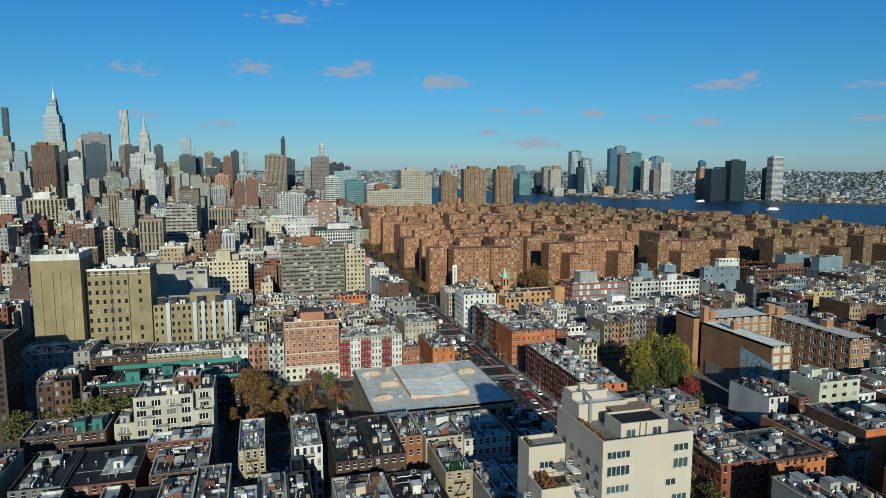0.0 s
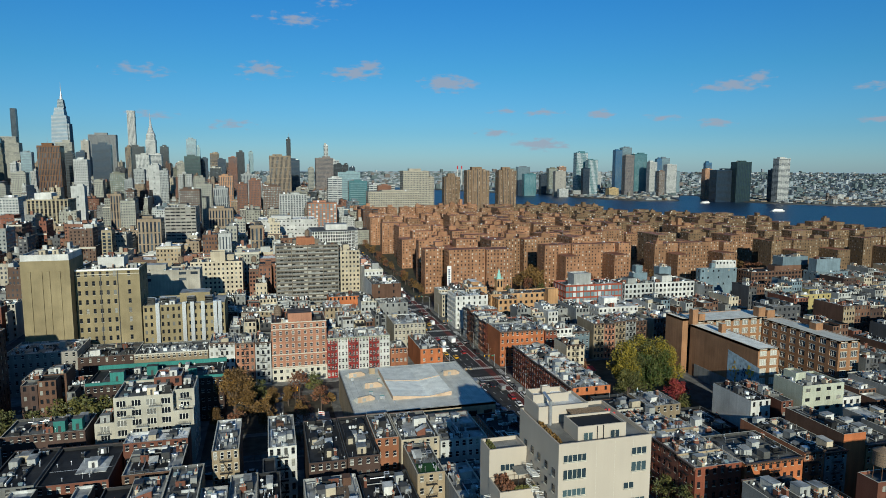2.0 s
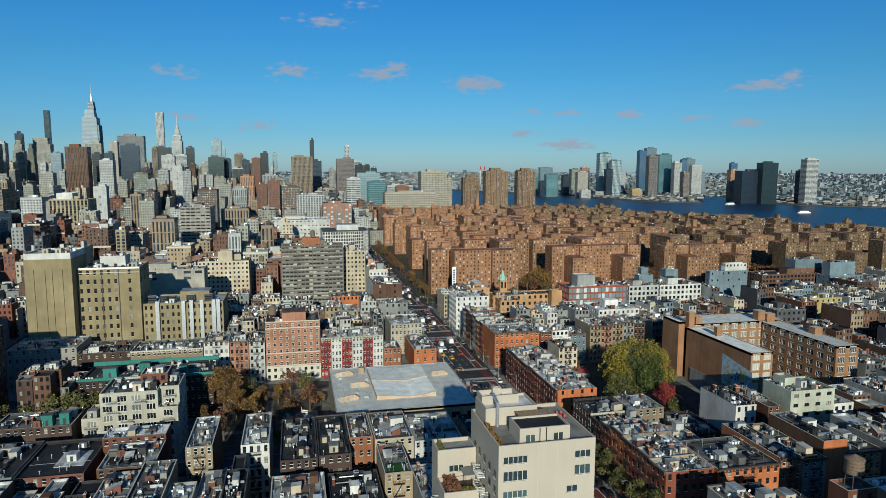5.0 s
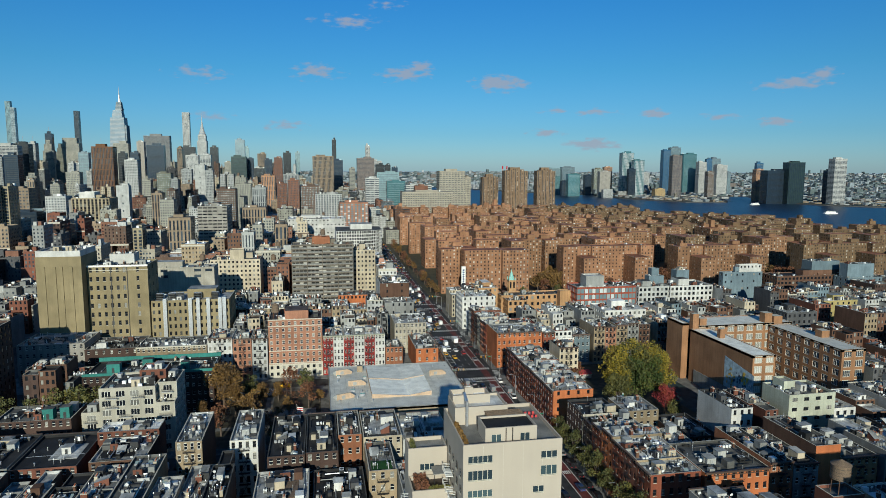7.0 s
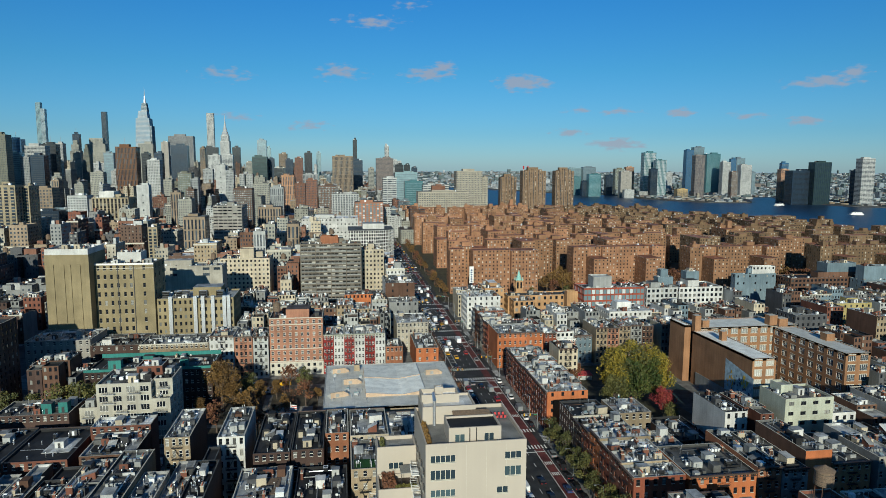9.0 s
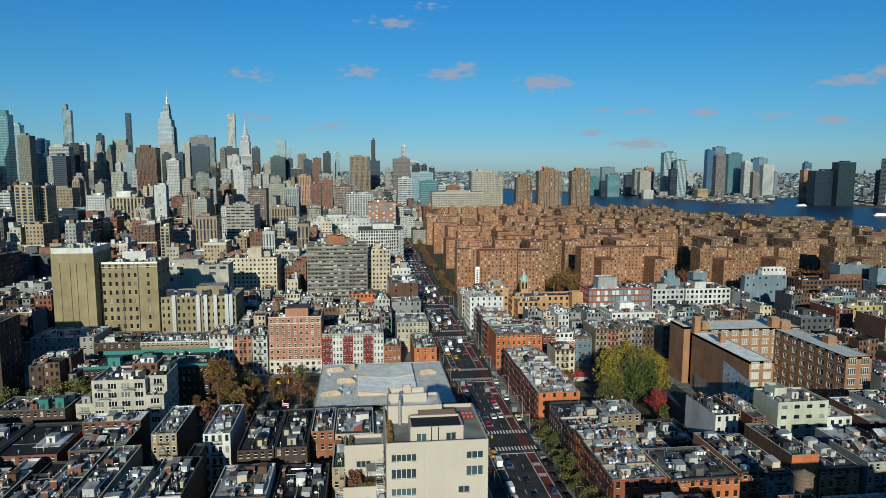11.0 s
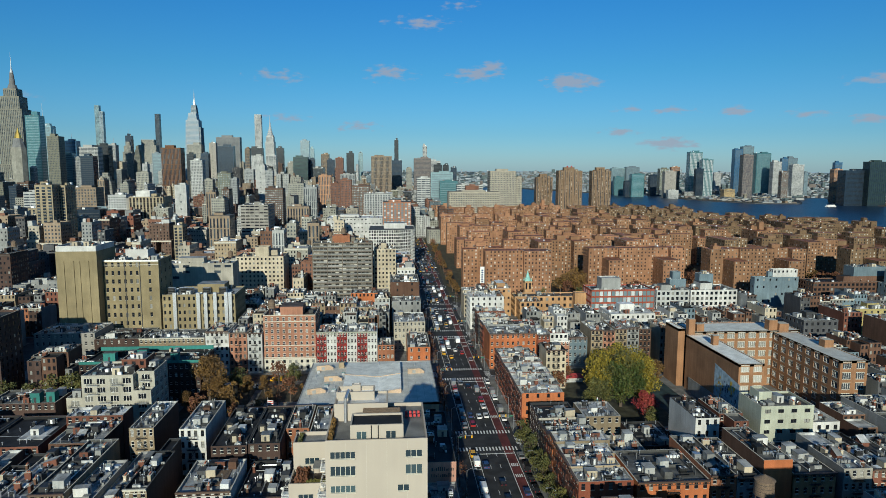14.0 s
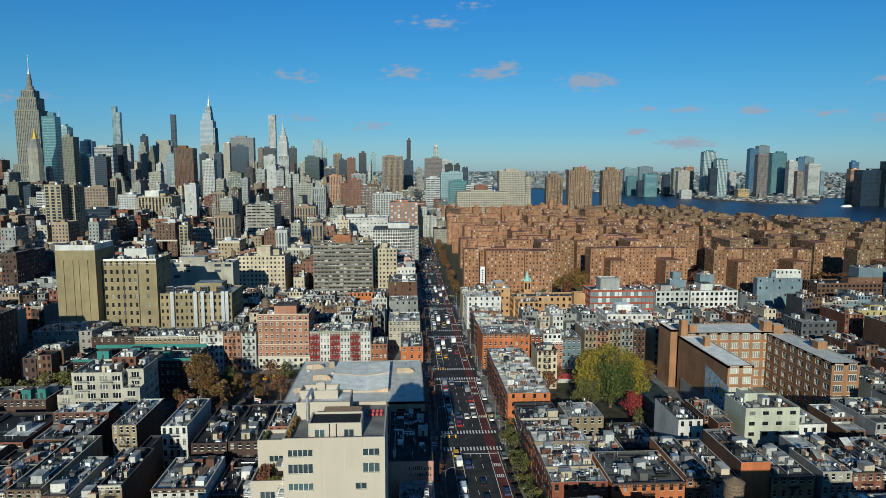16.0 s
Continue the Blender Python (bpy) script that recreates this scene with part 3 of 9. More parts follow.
def stock():
    for i, (w, d, h, mat) in enumerate(((2.6, 3.4, 2.6, "brick_red"), (2.4, 4.2, 2.5, "white_wall"), (3.0, 3.2, 2.8, "pale_grey"), (2.2, 3.0, 2.4, "dark_grey"), (2.8, 3.8, 2.6, "cream"))):
        s = Shape()
        k = 0.75
        lo = h * (0.45 if i in (0, 3) else 0.92)
        s.quad((-w / 2, -d / 2, 0), (w / 2, -d / 2, 0), (w / 2, -d / 2, h), (-w / 2, -d / 2, h), mat)
        s.quad((w / 2, d / 2, 0), (-w / 2, d / 2, 0), (-w / 2, d / 2, lo), (w / 2, d / 2, lo), mat)
        s.quad((w / 2, -d / 2, 0), (w / 2, d / 2, 0), (w / 2, d / 2, lo), (w / 2, -d / 2, h), mat)
        s.quad((-w / 2, d / 2, 0), (-w / 2, -d / 2, 0), (-w / 2, -d / 2, h), (-w / 2, d / 2, lo), mat)
        o = 0.18
        s.quad((-w / 2 - o, -d / 2 - o, h + 0.04), (w / 2 + o, -d / 2 - o, h + 0.04), (w / 2 + o, d / 2 + o, lo + 0.04), (-w / 2 - o, d / 2 + o, lo + 0.04), "roof_silver")
        s.box(-0.45 * k, 0.45 * k, -d / 2 - 0.05, -d / 2 - 0.002, 0.1, 1.95, "trim_dark" if i != 3 else "unit_white")
        STOCK["bulkhead", i] = s.mesh("bulkhead")
    for i, (w, d, h, mat) in enumerate(((0.7, 1.6, 1.9, "brick_red"), (0.6, 0.9, 1.6, "brick_brown"), (0.8, 2.2, 1.5, "cream"))):
        s = Shape()
        s.box(-w / 2, w / 2, -d / 2, d / 2, 0, h, mat)
        s.box(-w / 2 - 0.08, w / 2 + 0.08, -d / 2 - 0.08, d / 2 + 0.08, h, h + 0.12, "trim_stone")
        for j in range(2 + (i == 2)):
            s.cone(0, -d / 2 + 0.35 + j * 0.6, h + 0.12, h + 0.5, 0.14, 0.12, 6, "terracotta")
        STOCK["chimney", i] = s.mesh("chimney")
    for i, (r, h) in enumerate(((0.09, 1.1), (0.14, 0.8), (0.06, 1.6))):
        s = Shape()
        s.cone(0, 0, 0, h, r, r, 6, "galvanised")
        s.cone(0, 0, h, h + 0.2, r * 2, r * 0.8, 6, "galvanised")
        STOCK["vent_pipe", i] = s.mesh("vent_pipe")
    s = Shape()
    s.box(-0.7, 0.7, -1.0, 1.0, 0, 0.35, "galvanised")
    s.quad((-0.6, -0.9, 0.36), (0.6, -0.9, 0.36), (0.6, 0, 0.85), (-0.6, 0, 0.85), "glass_pale")
    s.quad((0.6, 0.9, 0.36), (-0.6, 0.9, 0.36), (-0.6, 0, 0.85), (0.6, 0, 0.85), "glass_pale")
    s.poly([(0.6, -0.9, 0.36), (0.6, 0.9, 0.36), (0.6, 0, 0.85)], "galvanised")
    s.poly([(-0.6, 0.9, 0.36), (-0.6, -0.9, 0.36), (-0.6, 0, 0.85)], "galvanised")
    STOCK["skylight", 0] = s.mesh("skylight")
    for i, (w, d, h) in enumerate(((1.0, 0.9, 1.1), (1.9, 1.3, 1.5), (0.9, 0.5, 1.0))):
        s = Shape()
        s.box(-w / 2, w / 2, -d / 2, d / 2, 0.02, 0.2, "iron_black")
        s.box(-w / 2, w / 2, -d / 2, d / 2, 0.2, 0.2 + h, "unit_white")
        for sd in "SW":
            p, q = wall_line(sd, -w / 2, w / 2, -d / 2, d / 2)
            facade(s, p, q, 0.2, 0.2 + h, 3, 1, 9, h / 3 * 0.55, h / 3 * 0.2, "unit_white", -0.01, glass=s, gmat="trim_dark")
        STOCK["unit", i] = s.weld().mesh("casing")
        s = Shape()
        s.cone(0, 0, 0.2 + h, 0.27 + h, min(w, d) * 0.42, min(w, d) * 0.38, 10, "trim_dark")
        STOCK["fan", i] = s.mesh("fan_grille")
    s = Shape()
    s.bar((0, 0, 0), (0, 0, 0.9), 0.04, "galvanised")
    s.poly([(0.42 * math.cos(a * math.pi / 5), -0.12 - 0.1 * math.sin(a * math.pi / 5), 1.0 + 0.42 * math.sin(a * math.pi / 5)) for a in range(10)], "unit_white")
    s.bar((0, -0.1, 1.0), (0, -0.5, 1.1), 0.02, "galvanised")
    STOCK["dish", 0] = s.mesh("satellite_dish")


stock()


UNITS = [190]


def ac_unit(x, y, z, i, rz=0.0):
    if UNITS[0] < 1:
        return
    UNITS[0] -= 1
    e = new("air_conditioner", STOCK["unit", i])
    e.location, e.rotation_euler = (x, y, z), (0, 0, rz)
    put("fan_grille", STOCK["fan", i], e, 0, 0, 0)
    return tagged(e, "pale metal air conditioning unit with louvres on a flat roof", "air conditioner", "rooftop air conditioners")


def water_tank(x, y, z, r=1.9, h=3.6, leg=2.6):
    e = hold("water_tank", x, y, z, "weathered wooden rooftop water tank with a conical lid", "water tank", "rooftop water tanks")
    for i in range(4):
        s = Shape()
        a = math.pi / 4 + i * math.pi / 2
        s.bar((r * 0.8 * math.cos(a), r * 0.8 * math.sin(a), 0), (r * 0.75 * math.cos(a), r * 0.75 * math.sin(a), leg), 0.1, "iron_rust")
        s.make("leg", e)
    s = Shape()
    for i in range(24):
        a0, a1 = 2 * math.pi * i / 24, 2 * math.pi * (i + 1) / 24
        s.quad((r * math.cos(a0), r * math.sin(a0), leg), (r * math.cos(a1), r * math.sin(a1), leg), (r * 0.96 * math.cos(a1), r * 0.96 * math.sin(a1), leg + h), (r * 0.96 * math.cos(a0), r * 0.96 * math.sin(a0), leg + h), "tank_wood")
    s.weld().make("barrel", e)
    for j in range(4):
        s = Shape()
        z0 = leg + 0.3 + j * h / 4.2
        s.cone(0, 0, z0, z0 + 0.08, r * 1.012, r * 1.01, 24, "iron_black", cap=False)
        s.make("hoop", e)
    s = Shape()
    s.cone(0, 0, leg + h, leg + h + 1.2, r * 1.06, 0.05, 20, "tank_wood")
    s.make("lid", e)
    return e


def drop(sh, me, x, y, z):
    base = len(sh.v)
    sh.v += [(v.co.x + x, v.co.y + y, v.co.z + z) for v in me.vertices]
    for f in me.polygons:
        sh.f.append(tuple(base + k for k in f.vertices))
        sh.m.append(sh.slot(me.materials[f.material_index].name))


def roof_clutter(parent, x0, x1, y0, y1, z, rng, n, units=2, joined=None):
    """Bulkheads, chimneys, pipes and skylights on a roof; x, y are local to parent. Small pipes are joined."""
    used = []

    def spot(m):
        for _ in range(12):
            if x1 - x0 < 2 * m + 0.2 or y1 - y0 < 2 * m + 0.2:
                return None
            x, y = rng.uniform(x0 + m, x1 - m), rng.uniform(y0 + m, y1 - m)
            if all(math.hypot(x - a, y - b) > m + c for a, b, c in used):
                used.append((x, y, m))
                return x, y
        return None
    small = joined if joined is not None else Shape()
    kinds = ["bulkhead"] + (["bulkhead"] if (x1 - x0) * (y1 - y0) > 160 else []) + [rng.choice(("chimney", "skylight", "chimney", "dish", "box", "box")) for _ in range(n)]
    for k in kinds:
        m = {"bulkhead": 1.8, "chimney": 0.8, "skylight": 1.1, "dish": 0.5, "box": 0.9}[k]
        p = spot(m)
        if p is None:
            continue
        if k == "box":
            a, b = rng.uniform(0.4, 1.0), rng.uniform(0.4, 1.1)
            small.box(p[0] - a, p[0] + a, p[1] - b, p[1] + b, z, z + rng.uniform(0.3, 1.5), rng.choice(("unit_white", "roof_silver", "galvanised", "mid_grey", "dark_grey", "roof_black")))
            continue
        i = rng.randrange({"bulkhead": 5, "chimney": 3, "skylight": 1, "dish": 1}[k])
        if joined is not None or k == "dish":
            drop(small, STOCK[k, i], p[0], p[1], z)
        else:
            ob = put(k, STOCK[k, i], parent, p[0], p[1], z, rng.choice((0, 0, math.pi, math.pi / 2)))
            if k == "bulkhead":
                ob.scale = (0.62 + 0.45 * (p[0] * 7.3 % 1), 0.62 + 0.45 * (p[1] * 5.1 % 1), 0.68 + 0.38 * (p[0] * 3.7 % 1))
    area = (x1 - x0) * (y1 - y0)
    for _ in range(min(16, int(area / 26)) if n else 0):       # hatches, ducts, boards, low walls
        a, b, h_ = rng.choice(((0.3, 0.3, 0.6), (0.5, 0.6, 0.9), (1.2, 0.3, 0.5), (0.15, 2.2, 0.6), (0.15, 1.8, 0.9), (0.8, 0.7, 1.3), (2.0, 0.14, 0.8), (1.1, 1.4, 1.9)))
        x, y = rng.uniform(x0 + a, max(x0 + a, x1 - a)), rng.uniform(y0 + b, max(y0 + b, y1 - b))
        small.box(x - a, x + a, y - b, y + b, z, z + h_ * rng.uniform(0.6, 1.3), rng.choice(("unit_white", "roof_silver", "brick_brown", "dark_grey", "roof_grey", "pale_grey", "mid_grey", "trim_dark", "roof_black", "canvas_grey", "roof_black")))
    if rng.random() < 0.55 and area > 40:                     # a raised deck or re-felted strip
        a = rng.uniform(x0, (x0 + x1) / 2)
        b = rng.uniform(y0, (y0 + y1) / 2)
        small.box(a, rng.uniform((x0 + x1) / 2, x1), b, rng.uniform((y0 + y1) / 2, y1), z, z + rng.uniform(0.05, 0.3), rng.choice(("roof_grey", "roof_silver", "roof_white", "roof_black", "tank_wood")))
    if joined is None and n:
        for _ in range(1 + int(area / 130)):          # condensers in a row, and ducts that bend over the roof
            x, y, k, m0 = rng.uniform(x0, max(x0, x1 - 4.5)), rng.uniform(y0, y1 - 1), rng.randint(1, 4), rng.choice(("unit_white", "pale_grey", "mid_grey", "galvanised"))
            for j in range(k):
                if x + j * 1.05 + 0.75 < x1:
                    small.box(x + j * 1.05, x + j * 1.05 + 0.75, y, y + 0.55, z + 0.1, z + 0.95, m0, bottom=True)
            xa, ya, yb = rng.uniform(x0 + 0.5, x1 - 0.5), rng.uniform(y0, (y0 + y1) / 2), rng.uniform((y0 + y1) / 2, y1)
            m_ = rng.choice(("galvanised", "dark_grey", "roof_silver"))
            small.bar((xa, ya, z + 0.5), (xa, yb, z + 0.5), 0.16, m_, 5)
            small.bar((xa, ya, z), (xa, ya, z + rng.uniform(0.6, 2.2)), 0.16, m_, 5)
            small.bar((xa, yb, z + 0.5), (rng.uniform(x0, x1), yb, z + 0.5), 0.16, m_, 5)
    for _ in range((10 if joined is None else 3) + n // 2):
        drop(small, STOCK["vent_pipe", rng.randrange(3)], rng.uniform(x0, x1), rng.uniform(y0, y1), z)
    if rng.random() < 0.5:                # a pipe run or a timber deck edge
        yy = rng.uniform(y0, y1)
        small.bar((x0 + 0.3, yy, z + 0.25), (x1 - 0.3, yy, z + 0.25), 0.07, rng.choice(("galvanised", "iron_rust")))
    for _ in range(units):
        p = spot(0.9)
        if p is None:
            continue
        if joined is not None or UNITS[0] < 1:
            small.box(p[0] - 0.7, p[0] + 0.7, p[1] - 0.5, p[1] + 0.5, z, z + 1.3, "unit_white")
        else:
            ac_unit(parent.location[0] + p[0], parent.location[1] + p[1], z + parent.location[2], rng.randrange(3), rng.choice((0, math.pi / 2)))
    if joined is None and small.f:
        small.make("roof_gear", parent, kind="stuff")


ROOF_WORDS = {"roof_silver": "silver-coated", "roof_grey": "grey felt", "roof_black": "black tar", "roof_white": "white-coated", "roof_brown": "brown gravel", "roof_red": "reddish", "roof_membrane": "pale membrane"}
WALL_WORDS = {"brick_avenue": "deep red brick", "brick_red": "red brick", "brick_orange": "orange brick", "brick_brown": "brown brick", "brick_dark": "dark brick", "brick_tan": "tan brick", "brick_salmon": "salmon brick", "cream": "cream-painted", "white_wall": "white-painted", "pale_grey": "pale grey", "mid_grey": "grey", "dark_grey": "dark grey", "yellow_wall": "yellow-painted", "pink_wall": "pink-painted", "sage": "pale green rendered", "concrete": "grey concrete", "crimson": "crimson and white", "orange_brick_hot": "bright orange brick", "tan_block": "tan brick", "blue_grey": "blue-grey", "stone": "stone-faced", "beige_panel": "beige panelled", "sandstone": "sandy orange brick", "brick_stuy": "red-brown brick", "teal_paint": "teal"}


def fire_escape(w, floors, fh, z0):
    """Iron platforms and slanting ladders; local x along the wall, y away from it (negative)."""
    key = ("escape", round(w, 1), floors, round(fh, 2), round(z0, 1))
    if key in STOCK:
        return STOCK[key]
    s, a, d = Shape(), w / 2, 1.0
    for i in range(1, floors):
        z = z0 + i * fh + 0.2
        for j in range(6):
            y = -0.1 - j * 0.17
            s.box(-a, a, y - 0.06, y, z - 0.06, z, "iron_black", bottom=True)
        for zz in (0.5, 0.95):
            s.bar((-a, -d, z + zz), (a, -d, z + zz), 0.03, "iron_black")
            for x in (-a, a):
                s.bar((x, -0.05, z + zz), (x, -d, z + zz), 0.03, "iron_black")
        for j in range(9):
            x = -a + w * j / 8
            s.bar((x, -d, z), (x, -d, z + 0.95), 0.018, "iron_black", 3)
        if i < floors - 1:
            f = 1 if i % 2 else -1
            for y in (-0.35, -0.8):
                s.bar((-f * a * 0.7, y, z), (f * a * 0.55, y, z + fh), 0.04, "iron_black")
            for j in range(7):
                k = (j + 0.5) / 7
                x = -f * a * 0.7 + f * a * 1.25 * k
                s.box(x - 0.12, x + 0.12, -0.8, -0.35, z + fh * k - 0.02, z + fh * k + 0.02, "iron_black")
    STOCK[key] = s.mesh("fire_escape")
    return STOCK[key]


def tenement(x0, x1, y0, y1, h, wall, roof, front="S", floors=5, detail=2, rng=None, cornice="cornice_brown", win="w", escape=True, cols=None, group="tenement houses", units=None, label="", back=None, category="apartment building", ww=1.05, wh=1.75, parapet=0.75, clutter=5, sides=None, rear=False, into=None):
    """A walk-up house on its lot. detail 2: every window a part; 1: windows joined. into: a pair of Shapes that take the whole house."""
    rng = rng or random.Random(int(x0 * 7 + y0 * 13))
    cx, cy = (x0 + x1) / 2, (y0 + y1) / 2
    label = label or f"{floors}-storey {WALL_WORDS.get(wall, wall)} apartment house with {ROOF_WORDS.get(roof, roof)} roof"
    e = None if into else hold("apartment_building", cx, cy, 0.15, label, category, group)
    X0, X1, Y0, Y1 = x0 - cx + 0.03, x1 - cx - 0.03, y0 - cy, y1 - cy
    H = h - 0.15
    s, g, found, r, pp = Shape(), Shape(), [], Shape(), Shape()
    opp = {"S": "N", "N": "S", "E": "W", "W": "E"}[front]
    back = back or wall
    t = 0.3
    coping = "roof_grey" if roof == "roof_black" else "trim_stone"
    inner = "roof_silver" if roof in ("roof_silver", "roof_white", "roof_membrane") else roof

    def body(X0, X1, Y0, Y1, H, floors, main):
        fh = (H - 0.6) / floors
        for sd in "SENW":
            p, q = wall_line(sd, X0, X1, Y0, Y1)
            W = math.hypot(q[0] - p[0], q[1] - p[1])
            mat = wall if sd == front or (sides and sd in sides) else back
            if (sd in (front, opp) or (sides and sd in sides)) and not (sd == "N" and detail < 2):
                n = cols if (cols is not None and sd == front) else max(2, round(W / 2.3))
                facade(s, p, q, 0, H, floors, n, ww, wh, fh - wh - 0.45, mat, found=found if (detail == 2 and sd != "N") else None, glass=g)
            else:
                facade(s, p, q, 0, H, 0, 0, 1, 1, 1, mat)
        zr = H - parapet
        r.quad((X0 + t, Y0 + t, zr), (X1 - t, Y0 + t, zr), (X1 - t, Y1 - t, zr), (X0 + t, Y1 - t, zr), roof)
        ring = ((X0, Y0), (X1, Y0), (X1, Y1), (X0, Y1))
        inn = ((X0 + t, Y0 + t), (X1 - t, Y0 + t), (X1 - t, Y1 - t), (X0 + t, Y1 - t))
        for k in range(4):
            m = (k + 1) % 4
            pp.quad((*ring[k], H), (*ring[m], H), (*inn[m], H), (*inn[k], H), coping)
            pp.quad((*inn[k], H), (*inn[m], H), (*inn[m], zr), (*inn[k], zr), inner)
        return fh
    yr0, yr1 = Y0, Y1
    if rear and Y1 - Y0 > 15:
        d, inset = rng.uniform(6.5, 9), rng.uniform(1.2, 2.2)
        side_in = rng.choice((0, 1, 2))
        xa, xb = X0 + (inset if side_in != 1 else 0), X1 - (inset if side_in != 0 else 0)
        Hr = H - rng.choice((0, 0, 0.4, 1.5, 3.4))
        if front == "S":
            yr1 = Y1 - d
            body(xa, xb, yr1 + 0.02, Y1, Hr, floors, False)
        else:
            yr0 = Y0 + d
            body(xa, xb, Y0, yr0 - 0.02, Hr, floors, False)
    fh = body(X0, X1, yr0, yr1, H, floors, True)
    c = Shape()
    if cornice:
        p, q = wall_line(front, X0, X1, Y0, Y1)
        nx, ny = SIDES[front]
        W = math.hypot(q[0] - p[0], q[1] - p[1])

        def cbox(d, za, zb, u0=0.0, u1=None):
            u1 = W if u1 is None else u1
            ux, uy = (q[0] - p[0]) / W, (q[1] - p[1]) / W
            xs = [p[0] + ux * u0 + nx * 0.004, p[0] + ux * u1 + nx * d]
            ys = [p[1] + uy * u0 + ny * 0.004, p[1] + uy * u1 + ny * d]
            c.box(min(xs), max(xs), min(ys), max(ys), za, zb, cornice, bottom=True)
        cbox(0.6, H - 0.12, H + 0.15)
        cbox(0.38, H - 0.45, H - 0.12)
        if detail == 2:
            n = max(3, int(W / 1.1))
            for i in range(n):
                u = (i + 0.5) * W / n
                cbox(0.3, H - 1.0, H - 0.45, u - 0.12, u + 0.12)
        cbox(0.16, H - 1.15, H - 1.0)
    if into:
        small = Shape()
        roof_clutter(None, X0 + t + 0.2, X1 - t - 0.2, yr0 + t + 0.2, yr1 - t - 0.2, H - parapet, rng, clutter, 2, small)
        for o in (s, r, pp, c, small):
            into[0].absorb(o, cx, cy, 0.15)
        into[1].absorb(g, cx, cy, 0.15)
        return None
    s.make("wall", e)
    r.make("roof", e)
    pp.weld().make("parapet", e)
    if detail == 2:
        glaze(found, e, win)
    if g.f:
        g.make("glazing", e, kind="stuff")
    if c.f:
        c.make("cornice", e)
    roof_clutter(e, X0 + t + 0.2, X1 - t - 0.2, yr0 + t + 0.2, yr1 - t - 0.2, H - parapet, rng, clutter, 2 if units is None else units)
    if escape and front in "SW":
        me = fire_escape(min(3.2, (X1 - X0 if front == "S" else Y1 - Y0) * 0.5), floors, fh, 0.8)
        if front == "S":
            tagged(put("fire_escape", me, e, 0.0, Y0 - 0.02, 0, 0), "black iron fire escape", kind="stuff")
        else:
            n = max(1, int((Y1 - Y0) / 9))
            for i in range(n):
                tagged(put("fire_escape", me, e, X0 - 0.02, Y0 + (i + 0.5) * (Y1 - Y0) / n, 0, -math.pi / 2), "black iron fire escape", kind="stuff")
    return e


